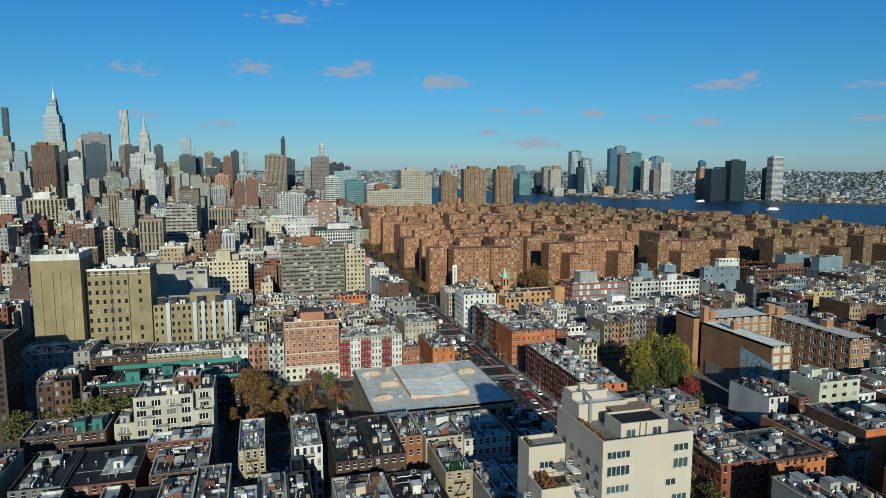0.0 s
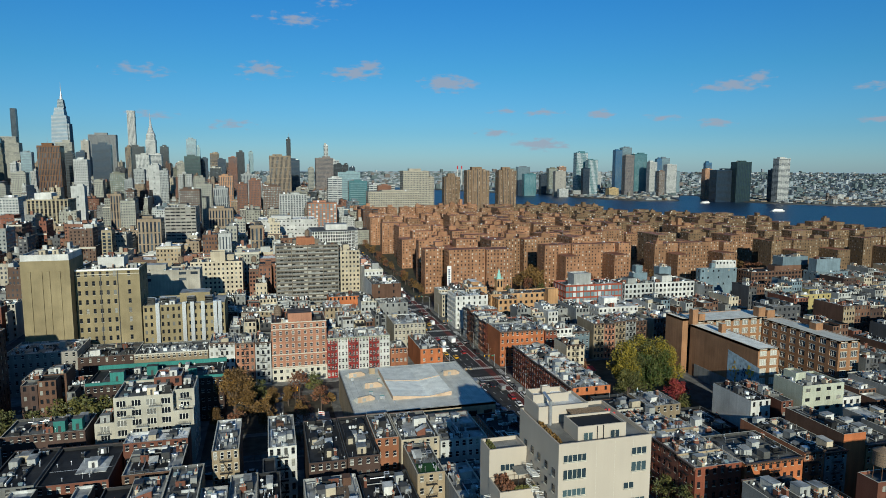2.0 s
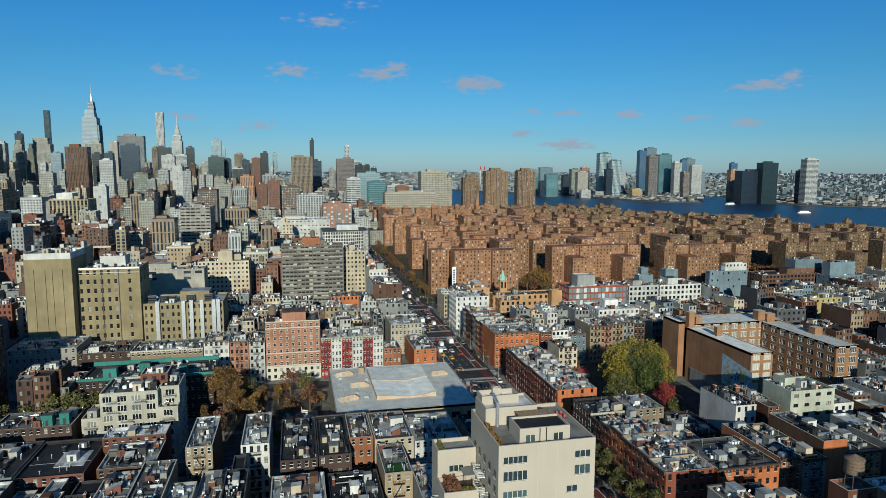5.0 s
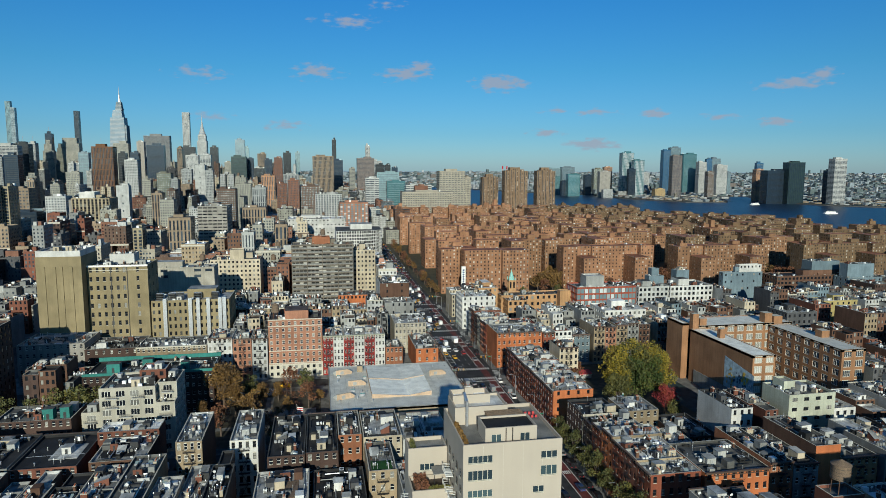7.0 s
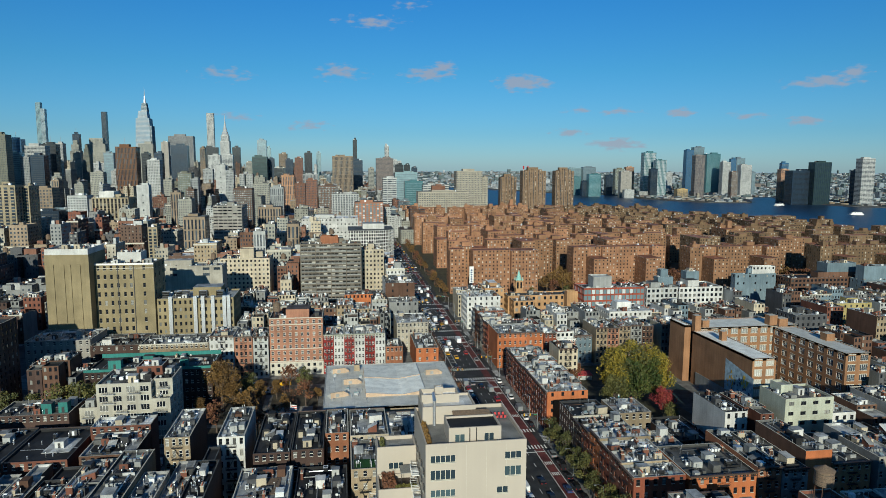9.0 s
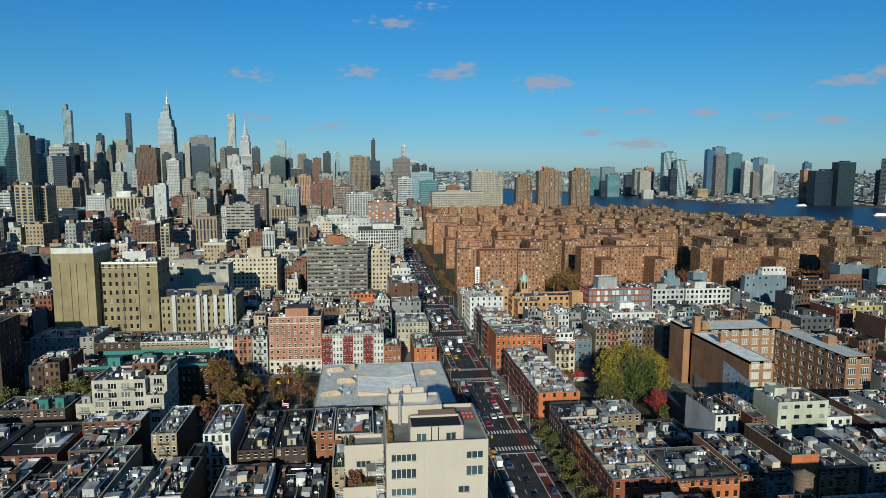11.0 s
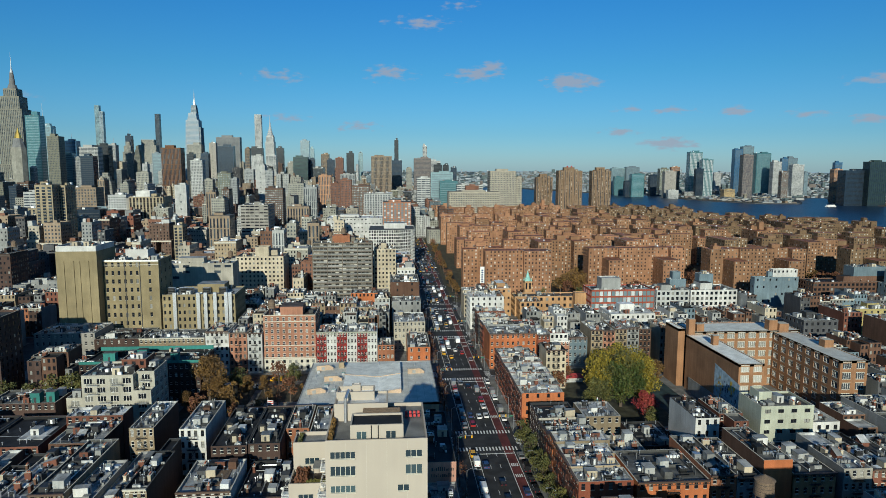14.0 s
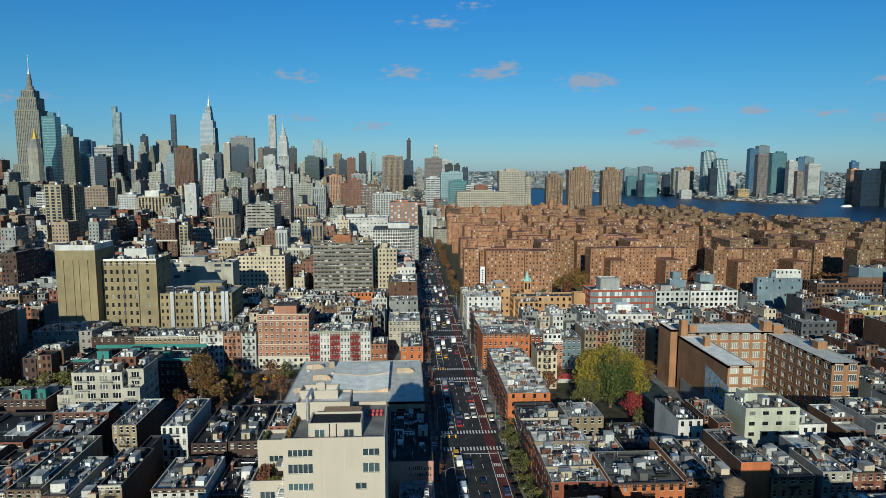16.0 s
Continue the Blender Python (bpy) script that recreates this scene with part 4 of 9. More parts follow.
def mass(name, x0, x1, y0, y1, z0, z1, wall, roof="roof_grey", rows=0, bays=3.2, ww=1.3, wh=1.6, gmat="glass_windows", label="", category="building", group="city buildings", open_sides="SEW", deep=0.2, parts=(), parapet=0.8, house=True, rng=None, far=False, band=None, clutter=4, detail=1, win="dg", skip=0.0, into=None):
    """A block of flats or offices: walls with openings, roof with parapet, roof house."""
    rng = rng or random.Random(int(x0 * 3 + y0 * 11))
    cx, cy = (x0 + x1) / 2, (y0 + y1) / 2
    label = label or f"{WALL_WORDS.get(wall, wall.replace('_', ' '))} city building of {rows} storeys"
    e = None if into else hold(name, cx, cy, z0, label, category, group)
    X0, X1, Y0, Y1, H = x0 - cx, x1 - cx, y0 - cy, y1 - cy, z1 - z0
    s, g, found = Shape(), Shape(), []
    fh = H / max(rows, 1)
    for sd in "SENW":
        p, q = wall_line(sd, X0, X1, Y0, Y1)
        W = math.hypot(q[0] - p[0], q[1] - p[1])
        if sd in open_sides and rows:
            n = max(1, round(W / bays))
            if far:
                facade(s, p, q, 0, H, 0, 0, 1, 1, 1, wall)
                dots(g, p, q, 0, H - parapet, rows, n, ww, wh, fh * 0.3, gmat, skip=skip, rng=rng)
            else:
                facade(s, p, q, 0, H - parapet, rows, n, ww, wh, fh - wh - 0.5, wall, deep, found if detail == 2 else None, g, gmat, skip=skip, rng=rng)
                a, b = (p[0], p[1]), (q[0], q[1])
                s.quad((*a, H - parapet), (*b, H - parapet), (*b, H), (*a, H), wall)
        else:
            facade(s, p, q, 0, H, 0, 0, 1, 1, 1, wall)
    t = 0.35
    r = Shape()
    zr = H - parapet
    r.quad((X0 + t, Y0 + t, zr), (X1 - t, Y0 + t, zr), (X1 - t, Y1 - t, zr), (X0 + t, Y1 - t, zr), roof)
    pp = Shape()
    ring = ((X0, Y0), (X1, Y0), (X1, Y1), (X0, Y1))
    inn = ((X0 + t, Y0 + t), (X1 - t, Y0 + t), (X1 - t, Y1 - t), (X0 + t, Y1 - t))
    for k in range(4):
        m = (k + 1) % 4
        pp.quad((*ring[k], H), (*ring[m], H), (*inn[m], H), (*inn[k], H), "trim_stone")
        pp.quad((*inn[k], H), (*inn[m], H), (*inn[m], zr), (*inn[k], zr), wall)
    b = Shape()
    if house:
        w, d = (X1 - X0) * rng.uniform(0.25, 0.45), (Y1 - Y0) * rng.uniform(0.3, 0.5)
        ox, oy = rng.uniform(-0.15, 0.15) * (X1 - X0), rng.uniform(-0.1, 0.2) * (Y1 - Y0)
        b.box(ox - w / 2, ox + w / 2, oy - d / 2, oy + d / 2, zr + 0.01, H + rng.uniform(2.4, 4.0), wall, roof)
    if into:
        small = Shape()
        if clutter:
            roof_clutter(None, X0 + 1, X1 - 1, Y0 + 1, Y1 - 1, zr, rng, clutter, max(2, clutter // 2), small)
        for o in (s, r, pp, b, small):
            into[0].absorb(o, cx, cy, z0)
        into[1].absorb(g, cx, cy, z0)
        return None
    s.make("wall", e)
    r.make("roof", e)
    pp.weld().make("parapet", e)
    if found:
        glaze(found, e, win)
    if g.f:
        g.make("glazing", e, kind="stuff")
    if house:
        b.make("roof_house", e)
    if clutter:
        small = Shape()
        roof_clutter(e, X0 + 1, X1 - 1, Y0 + 1, Y1 - 1, zr, rng, clutter, max(2, clutter // 2), small)
        small.make("roof_gear", e, kind="stuff")
    return e

# ---- ground, streets, water ----
STREETS = [57 + 79.6 * i for i in range(5)] + [456.0]          # street axes across the avenue
STREETS += [456 + 79.0 * i for i in range(1, 30)]
AVE_W, AVE_E = 90.5, 121.0                                     # building lines of the avenue
RESERVED = []


def reserve(x0, x1, y0, y1):
    RESERVED.append((x0, x1, y0, y1))


def is_free(x0, x1, y0, y1, gap=0.4):
    return all(x1 < a + gap or x0 > b - gap or y1 < c + gap or y0 > d - gap for a, b, c, d in RESERVED)


NEAR_SHORE = ((900, -1500), (760, 300), (690, 700), (610, 1000), (545, 1320), (470, 1560), (380, 2200), (330, 3000), (300, 5200))
FAR_SHORE = ((2600, -600), (2300, 900), (1700, 1300), (1432, 1600), (1408, 1768), (1255, 1800), (1138, 1806), (1086, 1937), (1045, 2086), (1075, 2380), (960, 2569), (870, 2720), (700, 3300), (620, 5200))
CREEK = ((1255, 1790), (1412, 1760), (1450, 1930), (1590, 2170), (1480, 2170), (1330, 1900))   # the mouth of a side creek


def shore(line, y):
    for (xa, ya), (xb, yb) in zip(line, line[1:]):
        if ya <= y <= yb:
            return xa + (xb - xa) * (y - ya) / (yb - ya)
    return line[-1][0]


g = Shape()
g.quad((-7000, -3000, 0), (7000, -3000, 0), (7000, 7000, 0), (-7000, 7000, 0), "city_ground")
tagged(g.make("ground"), "dark asphalt and earth of the city, reaching to the horizon", "ground", kind="structure")
w = Shape()
ys = [-1200 + 20 * i for i in range(311)]
for a, b in zip(ys, ys[1:]):
    w.quad((shore(NEAR_SHORE, a), a, 0.3), (shore(FAR_SHORE, a), a, 0.3), (shore(FAR_SHORE, b), b, 0.3), (shore(NEAR_SHORE, b), b, 0.3), "river_water")
w.poly([(x_, y_, 0.34) for x_, y_ in CREEK], "river_water")
tagged(w.make("water"), "wide deep blue river with small waves", "river", kind="structure")


def strip(name, x0, x1, y0, y1, z, mat, label, category, step=None):
    s = Shape()
    if step:
        s.box(x0, x1, y0, y1, 0.001, z, mat)
    else:
        s.quad((x0, y0, z), (x1, y0, z), (x1, y1, z), (x0, y1, z), mat)
    return tagged(s.make(name), label, category, kind="structure")


strip("road", 95.4, 118.2, -200, 2600, 0.02, "asphalt", "worn asphalt roadway of a broad avenue", "road")
strip("bus_lane", 111.9, 115.3, 40, 1100, 0.035, "bus_lane", "dull red painted bus lane along the avenue", "road")
for i, ya in enumerate(STREETS[:10]):
    strip("road", -420, 95.3, ya - 5, ya + 5, 0.016, "asphalt", "narrow asphalt side street between old houses", "road")
    if i < 6:
        strip("road", 118.3, 700, ya - 5, ya + 5, 0.016, "asphalt", "narrow asphalt side street between old houses", "road")
# pavements: a raised slab under each block, with a kerb all round
for i in range(len(STREETS) - 1):
    ya, yb = STREETS[i], STREETS[i + 1]
    if i > 12:
        break
    for xa, xb in ((-340, -136), (-106 - 4, 95.4), (118.2, 310)) if i < 5 else ((-340, -136), (-110, 95.4)):
        strip("pavement", xa, xb, ya + 5.2, yb - 5.2, 0.15, "paving", "grey concrete pavement with a kerb round a city block", "pavement", True)
    if i < 5:
        strip("pavement", 336, 640, ya + 5.2, yb - 5.2, 0.15, "paving", "grey concrete pavement with a kerb round a city block", "pavement", True)
strip("pavement", -340, -136, -20, STREETS[0] - 5.2, 0.15, "paving", "grey concrete pavement with a kerb round a city block", "pavement", True)
strip("pavement", -110, 95.4, -20, STREETS[0] - 5.2, 0.15, "paving", "grey concrete pavement with a kerb round a city block", "pavement", True)
strip("pavement", 118.2, 310, -20, STREETS[0] - 5.2, 0.15, "paving", "grey concrete pavement with a kerb round a city block", "pavement", True)
strip("pavement", 118.2, 690, 471, 1180, 0.15, "lawn", "earth, lawns and paths between the brick slabs", "lawn", True)

# lane lines and crossings
lines = Shape()
for x in (105.2, 108.6):
    y = 40.0
    while y < 1000:
        if min(abs(y - s_) for s_ in STREETS) > 12:
            lines.box(x - 0.08, x + 0.08, y, y + 3.0, 0.02, 0.03, "road_paint")
        y += 9.0
for x in (111.9, 101.9, 98.9, 115.3):
    for ya, yb in zip(STREETS, STREETS[1:10]):
        lines.box(x - 0.1, x + 0.1, ya + 10, yb - 10, 0.021, 0.045, "road_paint")
for ya in STREETS[:9]:
    for yy in (ya - 7.5, ya + 7.5):
        x = 96.0
        while x < 117.4:
            if not 99.9 < x < 101.6:
                lines.box(x, x + 0.55, yy - 1.5, yy + 1.5, 0.022, 0.048, "road_paint")
            x += 1.2
    lines.box(102, 115.3, ya - 12.0, ya - 11.5, 0.022, 0.048, "road_paint")
    for xx in (93.0, 119.0):
        for k in range(7):
            yy = ya - 4.2 + k * 1.25
            lines.box(xx - 1.4, xx + 1.4, yy, yy + 0.55, 0.022, 0.03, "road_paint")
# hatched islands beside the cycle track
for ya, yb in zip(STREETS[:6], STREETS[1:7]):
    y = ya + 14
    while y < yb - 14:
        lines.box(99.0, 101.8, y, y + 0.2, 0.021, 0.045, "road_paint")
        y += 6.0
lines.make("road_marking", kind="stuff", label="worn white lane lines, hatching and zebra crossings")
letters = Shape()
for ya in STREETS[1:6]:
    for yy in (ya - 22, ya - 30, ya + 22):
        for k in range(4):
            letters.box(112.4 + k * 0.65, 112.8 + k * 0.65, yy, yy + 2.2, 0.036, 0.05, "road_paint")
letters.make("lane_lettering", kind="stuff", label="white letter marks along the red lane")

# ---- the subject houses, south to north ----


def hero(x0, x1, y0, y1, *a, **k):
    reserve(x0, x1, y0, y1)
    return tenement(x0, x1, y0, y1, *a, **k)


def beige_tower():
    """Beige panelled flats with stepped roof terraces, balconies and a plant house."""
    reserve(50, 79.5, 100, 124)
    e = hold("apartment_tower", 68, 112, 0.15, "beige panelled apartment tower with roof terraces and balconies", "apartment tower")
    B = "beige_panel"

    def block(name, x0, x1, y0, y1, z0, z1, top="roof_grey", par=0.9, walls="SENW"):
        s = Shape()
        X0, X1, Y0, Y1 = x0 - 68, x1 - 68, y0 - 112, y1 - 112
        for sd in walls:
            p, q = wall_line(sd, X0, X1, Y0, Y1)
            s.quad((*p, z0), (*q, z0), (*q, z1), (*p, z1), B)
        t = 0.3
        s.quad((X0 + t, Y0 + t, z1 - par), (X1 - t, Y0 + t, z1 - par), (X1 - t, Y1 - t, z1 - par), (X0 + t, Y1 - t, z1 - par), top)
        ring = ((X0, Y0), (X1, Y0), (X1, Y1), (X0, Y1))
        inn = ((X0 + t, Y0 + t), (X1 - t, Y0 + t), (X1 - t, Y1 - t), (X0 + t, Y1 - t))
        for k in range(4):
            m = (k + 1) % 4
            s.quad((*ring[k], z1), (*ring[m], z1), (*inn[m], z1), (*inn[k], z1), B)
            s.quad((*inn[k], z1), (*inn[m], z1), (*inn[m], z1 - par), (*inn[k], z1 - par), B)
        return s.weld().make(name, e)
    # the south front and the west side carry openings
    zs = 49.8
    s = Shape()
    found = []

    def win_row(z, segs):
        for a, b, h in segs:
            found.append(((a + b) / 2, z, b - a, h))
    for k in range(13):
        z = 48.3 - k * 3.35
        win_row(z, ((60.2, 64.9, 1.4 if k % 3 != 1 else 1.9),))
        if k % 3 != 2:
            win_row(z, ((74.3, 77.5, 1.35 if k % 3 == 0 else 1.9),))
        else:
            win_row(z, ((72.8, 75.0, 1.3),))
    body = block("wall", 59.3, 78.5, 102.7, 122, -0.1, zs + 0.2, "deck_grey", 0.75)
    for cxw, z, w, h in found:
        if z < 3:
            continue
        put("window", window_mesh(w, h, "sgt"), e, cxw - 68, 102.66 - 112, z - 1.9)
    for k in range(11):
        for j in range(5):
            z = 44.6 - k * 3.15
            put("window", window_mesh(1.2, 1.5, "d"), e, 59.26 - 68, 104.6 + j * 3.4 - 112, z - 1.5, -math.pi / 2)
    block("west_wing", 51.1, 59.2, 117.7, 123.5, -0.1, 43.4, "deck_grey", 0.8)
    put("window", window_mesh(3.0, 1.4, "sgt"), e, 55 - 68, 117.65 - 112, 38.6)
    block("terrace_wing", 51.0, 59.2, 111.0, 117.6, -0.1, 37.6, "roof_brown", 0.9)
    put("window", window_mesh(3.0, 1.9, "sgt"), e, 54.4 - 68, 110.95 - 112, 33.5)
    put("window", window_mesh(3.0, 1.9, "sgt"), e, 54.4 - 68, 110.95 - 112, 29.5)
    block("plant_house", 60.1, 71.0, 114.0, 121.6, zs - 0.9, 52.9, "roof_white", 0.5)
    block("tank_room", 60.3, 68.2, 117.4, 121.4, 52.3, 54.2, "roof_white", 0.9)
    block("stair_house", 63.9, 74.0, 104.4, 110.5, zs - 0.9, 52.2, "roof_black", 0.4)
    put("window", window_mesh(1.9, 1.5, "sgt"), e, 66.0 - 68, 104.3 - 112, 49.5)
    put("window", window_mesh(1.9, 1.5, "sgt"), e, 71.6 - 68, 104.3 - 112, 49.5)
    block("flue_block", 63.4, 65.2, 120.0, 121.2, 53.2, 54.9, "roof_white", 0.1)
    d = Shape()
    d.bar((62.4 - 68, 113.5 - 112, 49.0), (62.4 - 68, 113.5 - 112, 54.2), 0.32, "galvanised", 8)
    d.bar((62.4 - 68, 113.5 - 112, 54.1), (62.8 - 68, 117.6 - 112, 54.5), 0.32, "galvanised", 8)
    d.make("duct", e, "shiny galvanised duct")
    d = Shape()
    for x in (67.9, 69.2):
        d.bar((x - 68, 104.3 - 112, 49.2), (x - 68, 104.3 - 112, 52.1), 0.09, "iron_black")
    d.make("drain_pipe", e)
    # balconies on the west side of the tower and of the wing
    for x, y, n, top in ((59.0, 112.0, 9, 40.5), (59.0, 106.5, 9, 37.3), (50.8, 114.0, 9, 33.8)):
        for k in range(n):
            z = top - 3.15 * k
            b = Shape()
            b.box(x - 68 - 1.5, x - 68 - 0.0, y - 112 - 1.7, y - 112 + 1.7, z - 0.18, z, "trim_white", bottom=True)
            slab = b.make("balcony", e, "white metal balcony")
            b = Shape()
            for zz in (z + 0.4, z + 0.75, z + 1.05):
                b.bar((x - 68 - 1.5, y - 112 - 1.7, zz), (x - 68 - 1.5, y - 112 + 1.7, zz), 0.04, "trim_white")
                for yy in (-1.7, 1.7):
                    b.bar((x - 68, y - 112 + yy, zz), (x - 68 - 1.5, y - 112 + yy, zz), 0.04, "trim_white")
            for j in range(9):
                yy = y - 112 - 1.7 + j * 0.425
                b.bar((x - 68 - 1.5, yy, z), (x - 68 - 1.5, yy, z + 1.05), 0.025, "trim_white", 3)
            b.make("railing", slab)
    p = Shape()
    p.box(55.6 - 68, 58.9 - 68, 113.2 - 112, 116.8 - 112, 39.6, 39.75, "canvas_grey", bottom=True)
    for x in (55.8, 58.7):
        p.bar((x - 68, 113.4 - 112, 36.7), (x - 68, 113.4 - 112, 39.6), 0.06, "trim_dark")
    p.make("awning", e, "grey terrace awning")
    p = Shape()
    for k in range(9):
        y = 116.2 + 0.0 * k
        p.box(66.0 - 68, 73.5 - 68, 110.8 + k * 0.34 - 112, 110.95 + k * 0.34 - 112, 51.9, 52.05, "tank_wood", bottom=True)
    for x in (66.2, 73.3):
        for y in (110.9, 113.5):
            p.bar((x - 68, y - 112, 49.2), (x - 68, y - 112, 51.9), 0.08, "tank_wood")
    p.make("pergola", e, "dark timber pergola")
    # joints between the panels
    j = Shape()
    for k in range(1, 5):
        x = 59.3 + 19.2 * k / 5 - 68
        j.box(x - 0.02, x + 0.02, 102.69 - 112, 102.699 - 112, 1, 49.5, "trim_stone")
    j.make("panel_joint", e)
    return e


beige_tower()
# planting and furniture on its terraces


def planter_row(x0, x1, y0, y1, z, leaf, n, label, h=0.7):
    s = Shape()
    rng = random.Random(int(x0 * 10))
    for _ in range(n):
        x, y, zz = rng.uniform(x0, x1), rng.uniform(y0, y1), z + rng.uniform(0.1, h)
        a, r = rng.uniform(0, 6.3), rng.uniform(0.12, 0.3)
        dx, dy, dz = r * math.cos(a), r * math.sin(a), rng.uniform(-r, r)
        s.quad((x - dx, y - dy, zz - r), (x + dx, y + dy, zz - r * 0.6), (x + dx * 0.8, y + dy * 0.6, zz + r + dz), (x - dx * 0.6, y - dy, zz + r), leaf)
    e = hold("planter", (x0 + x1) / 2, (y0 + y1) / 2, z, label, "planter", "terrace planters")
    for v in range(len(s.v)):
        a = s.v[v]
        s.v[v] = (a[0] - e.location[0], a[1] - e.location[1], a[2] - z)
    s.make("leaves", e)
    b = Shape()
    b.box(x0 - e.location[0], x1 - e.location[0], y0 - e.location[1], y1 - e.location[1], 0, 0.35, "tank_wood")
    b.make("trough", e)


planter_row(59.8, 60.5, 104, 113.4, 49.25, "leaf_orange", 500, "long wooden trough of rust-coloured grasses on a terrace", 1.0)
planter_row(52, 54.5, 112, 117, 36.7, "leaf_rust", 700, "bushy dry shrubs on a roof terrace", 1.8)
planter_row(54.5, 58.8, 111.6, 112.6, 36.7, "leaf_olive", 400, "low green shrubs along a terrace edge", 1.1)
planter_row(52, 52.8, 118.5, 122.5, 42.4, "leaf_olive", 250, "small shrubs in a trough on a roof terrace", 1.2)


def terrace_chair(x, y, z):
    e = hold("terrace_chair", x, y, z, "small red terrace chair on a grey roof deck", "chair", "red terrace chairs")
    s = Shape()
    s.box(-0.25, 0.25, -0.25, 0.25, 0.4, 0.46, "cloth_red", bottom=True)
    s.make("seat", e)
    s = Shape()
    s.box(-0.25, 0.25, 0.22, 0.27, 0.46, 0.95, "cloth_red")
    s.make("backrest", e)
    for a in (-0.22, 0.22):
        for b in (-0.22, 0.22):
            s = Shape()
            s.bar((a, b, 0), (a, b, 0.42), 0.03, "iron_black")
            s.make("leg", e)
    return e


chair0 = terrace_chair(74.8, 116.5, 49.25)
for i in range(1, 8):
    copy_thing(chair0, pose(74.8 + (i % 4) * 0.85, 116.5 - (i // 4) * 1.5, 49.25, 0, 0, 180 * (i // 4)))

# west of the avenue, block by block
hero(80.5, 90.5, 145.5, 165.6, 9.6, "brick_dark", "roof_silver", "E", 3, cornice=None, escape=False, label="low corner shop house with a patched silver roof")
hero(77, 90.5, 166, 206, 15.6, "brick_dark", "roof_black", "E", 4, back="pink_wall", cornice=None, escape=False, label="corner house with a salmon-painted side wall and black roof")
gr = Shape()
grng = random.Random(3)
for k in range(22):
    x, z = 83.2 + (k % 11) * 0.62, 11.0 + (k // 11) * 1.9
    gr.box(x, x + grng.uniform(0.15, 0.45), 165.9, 165.99, z, z + grng.uniform(0.5, 1.3), "trim_dark")
gr.make("wall_scrawl", kind="stuff", label="dark painted scrawl marks on a salmon wall")
# tan front; the dark side walls paint in their shade
hero(-8.2, -0.8, 182.5, 206, 21.8, "brick_tan", "roof_silver", "S", 6, back="brick_dark", cols=4, ww=0.95, wh=1.95, win="wl", cornice=None, clutter=3)
hero(7.0, 15.0, 181.3, 206, 21.6, "white_wall", "roof_silver", "S", 6, back="pale_grey", cols=4, ww=0.95, wh=1.9, win="dl", cornice=None, clutter=5)
hero(18, 28.6, 175, 206, 18.6, "brick_dark", "roof_black", "N", 5, back="brick_dark", clutter=3)
hero(28.8, 38.2, 175.5, 206, 18.8, "brick_dark", "roof_black", "N", 5, back="brick_dark", clutter=3)


def roof_hood(x, y, z):
    """Black barrel-topped stair hood with a pale door."""
    e = hold("roof_hood", x, y, z, "black barrel-topped stair hood with a pale door on a tar roof", "stair hood", "stair hoods")
    b = Shape()
    ring = [(1.3 * math.cos(a * math.pi / 8), 1.5 + 1.3 * math.sin(a * math.pi / 8)) for a in range(9)]
    ring = [(1.3, 0)] + ring + [(-1.3, 0)]
    for (xa, za), (xb, zb) in zip(ring, ring[1:]):
        b.quad((xa, -1.8, za), (xa, 2.4, za), (xb, 2.4, zb), (xb, -1.8, zb), "roof_black")
    b.poly([(p, -1.8, q) for p, q in ring], "roof_black")
    b.poly([(p, 2.4, q) for p, q in ring[::-1]], "roof_black")
    b.make("hood", e)
    b = Shape()
    b.box(-0.7, 0.6, -1.86, -1.804, 0.0, 1.9, "cream")
    b.make("door", e)
    return e


for x, y in ((20.5, 190), (25.5, 198), (31, 188), (35.5, 197), (24, 181)):
    roof_hood(x, y, 17.86)

hero(38.4, 45.6, 186, 206, 19.0, "brick_orange", "roof_grey", "N", 5, back="brick_orange", clutter=6)
hero(46, 53.8, 161.8, 181, 18.2, "brick_tan", "roof_grey", "S", 5, clutter=2, win="w", cornice=None)
hero(46, 58, 184, 206, 18.6, "brick_brown", "roof_grey", "N", 5, back="cream", clutter=7)
hero(58.3, 73.6, 184, 206, 17.0, "mid_grey", "roof_silver", "N", 5, back="pale_grey", clutter=3)
hero(16, 30, 149, 168, 17.6, "white_wall", "roof_silver", "S", 5, clutter=6)
hero(31, 45, 150, 172, 15.0, "brick_dark", "roof_black", "S", 4, clutter=8)
hero(-52, -34.4, 181.5, 206, 17.4, "brick_dark", "roof_black", "N", 5, back="brick_red", clutter=0, units=1, label="broad brick house with a large bare black tar roof")
hero(-31, -16.1, 180.6, 197.8, 18.4, "brick_red", "roof_silver", "N", 5, back="brick_brown", clutter=7)
hero(-34, -16.1, 198.2, 206.6, 20.2, "white_wall", "roof_white", "N", 5, back="brick_red", cornice=None, clutter=2, units=0)
hero(-64.6, -52.3, 182, 206, 17.8, "brick_brown", "roof_black", "N", 5, back="mid_grey", clutter=4)
# brick darkened because this house lies in shade
hero(-75, -50.5, 224.5, 240, 15.6, "brick_dark", "roof_grey", "S", 4, clutter=6, cornice=None, escape=False)
strip("green_roof", 47, 52.8, 163, 169, 17.66, "turf", "bright artificial turf on a roof terrace", "turf")

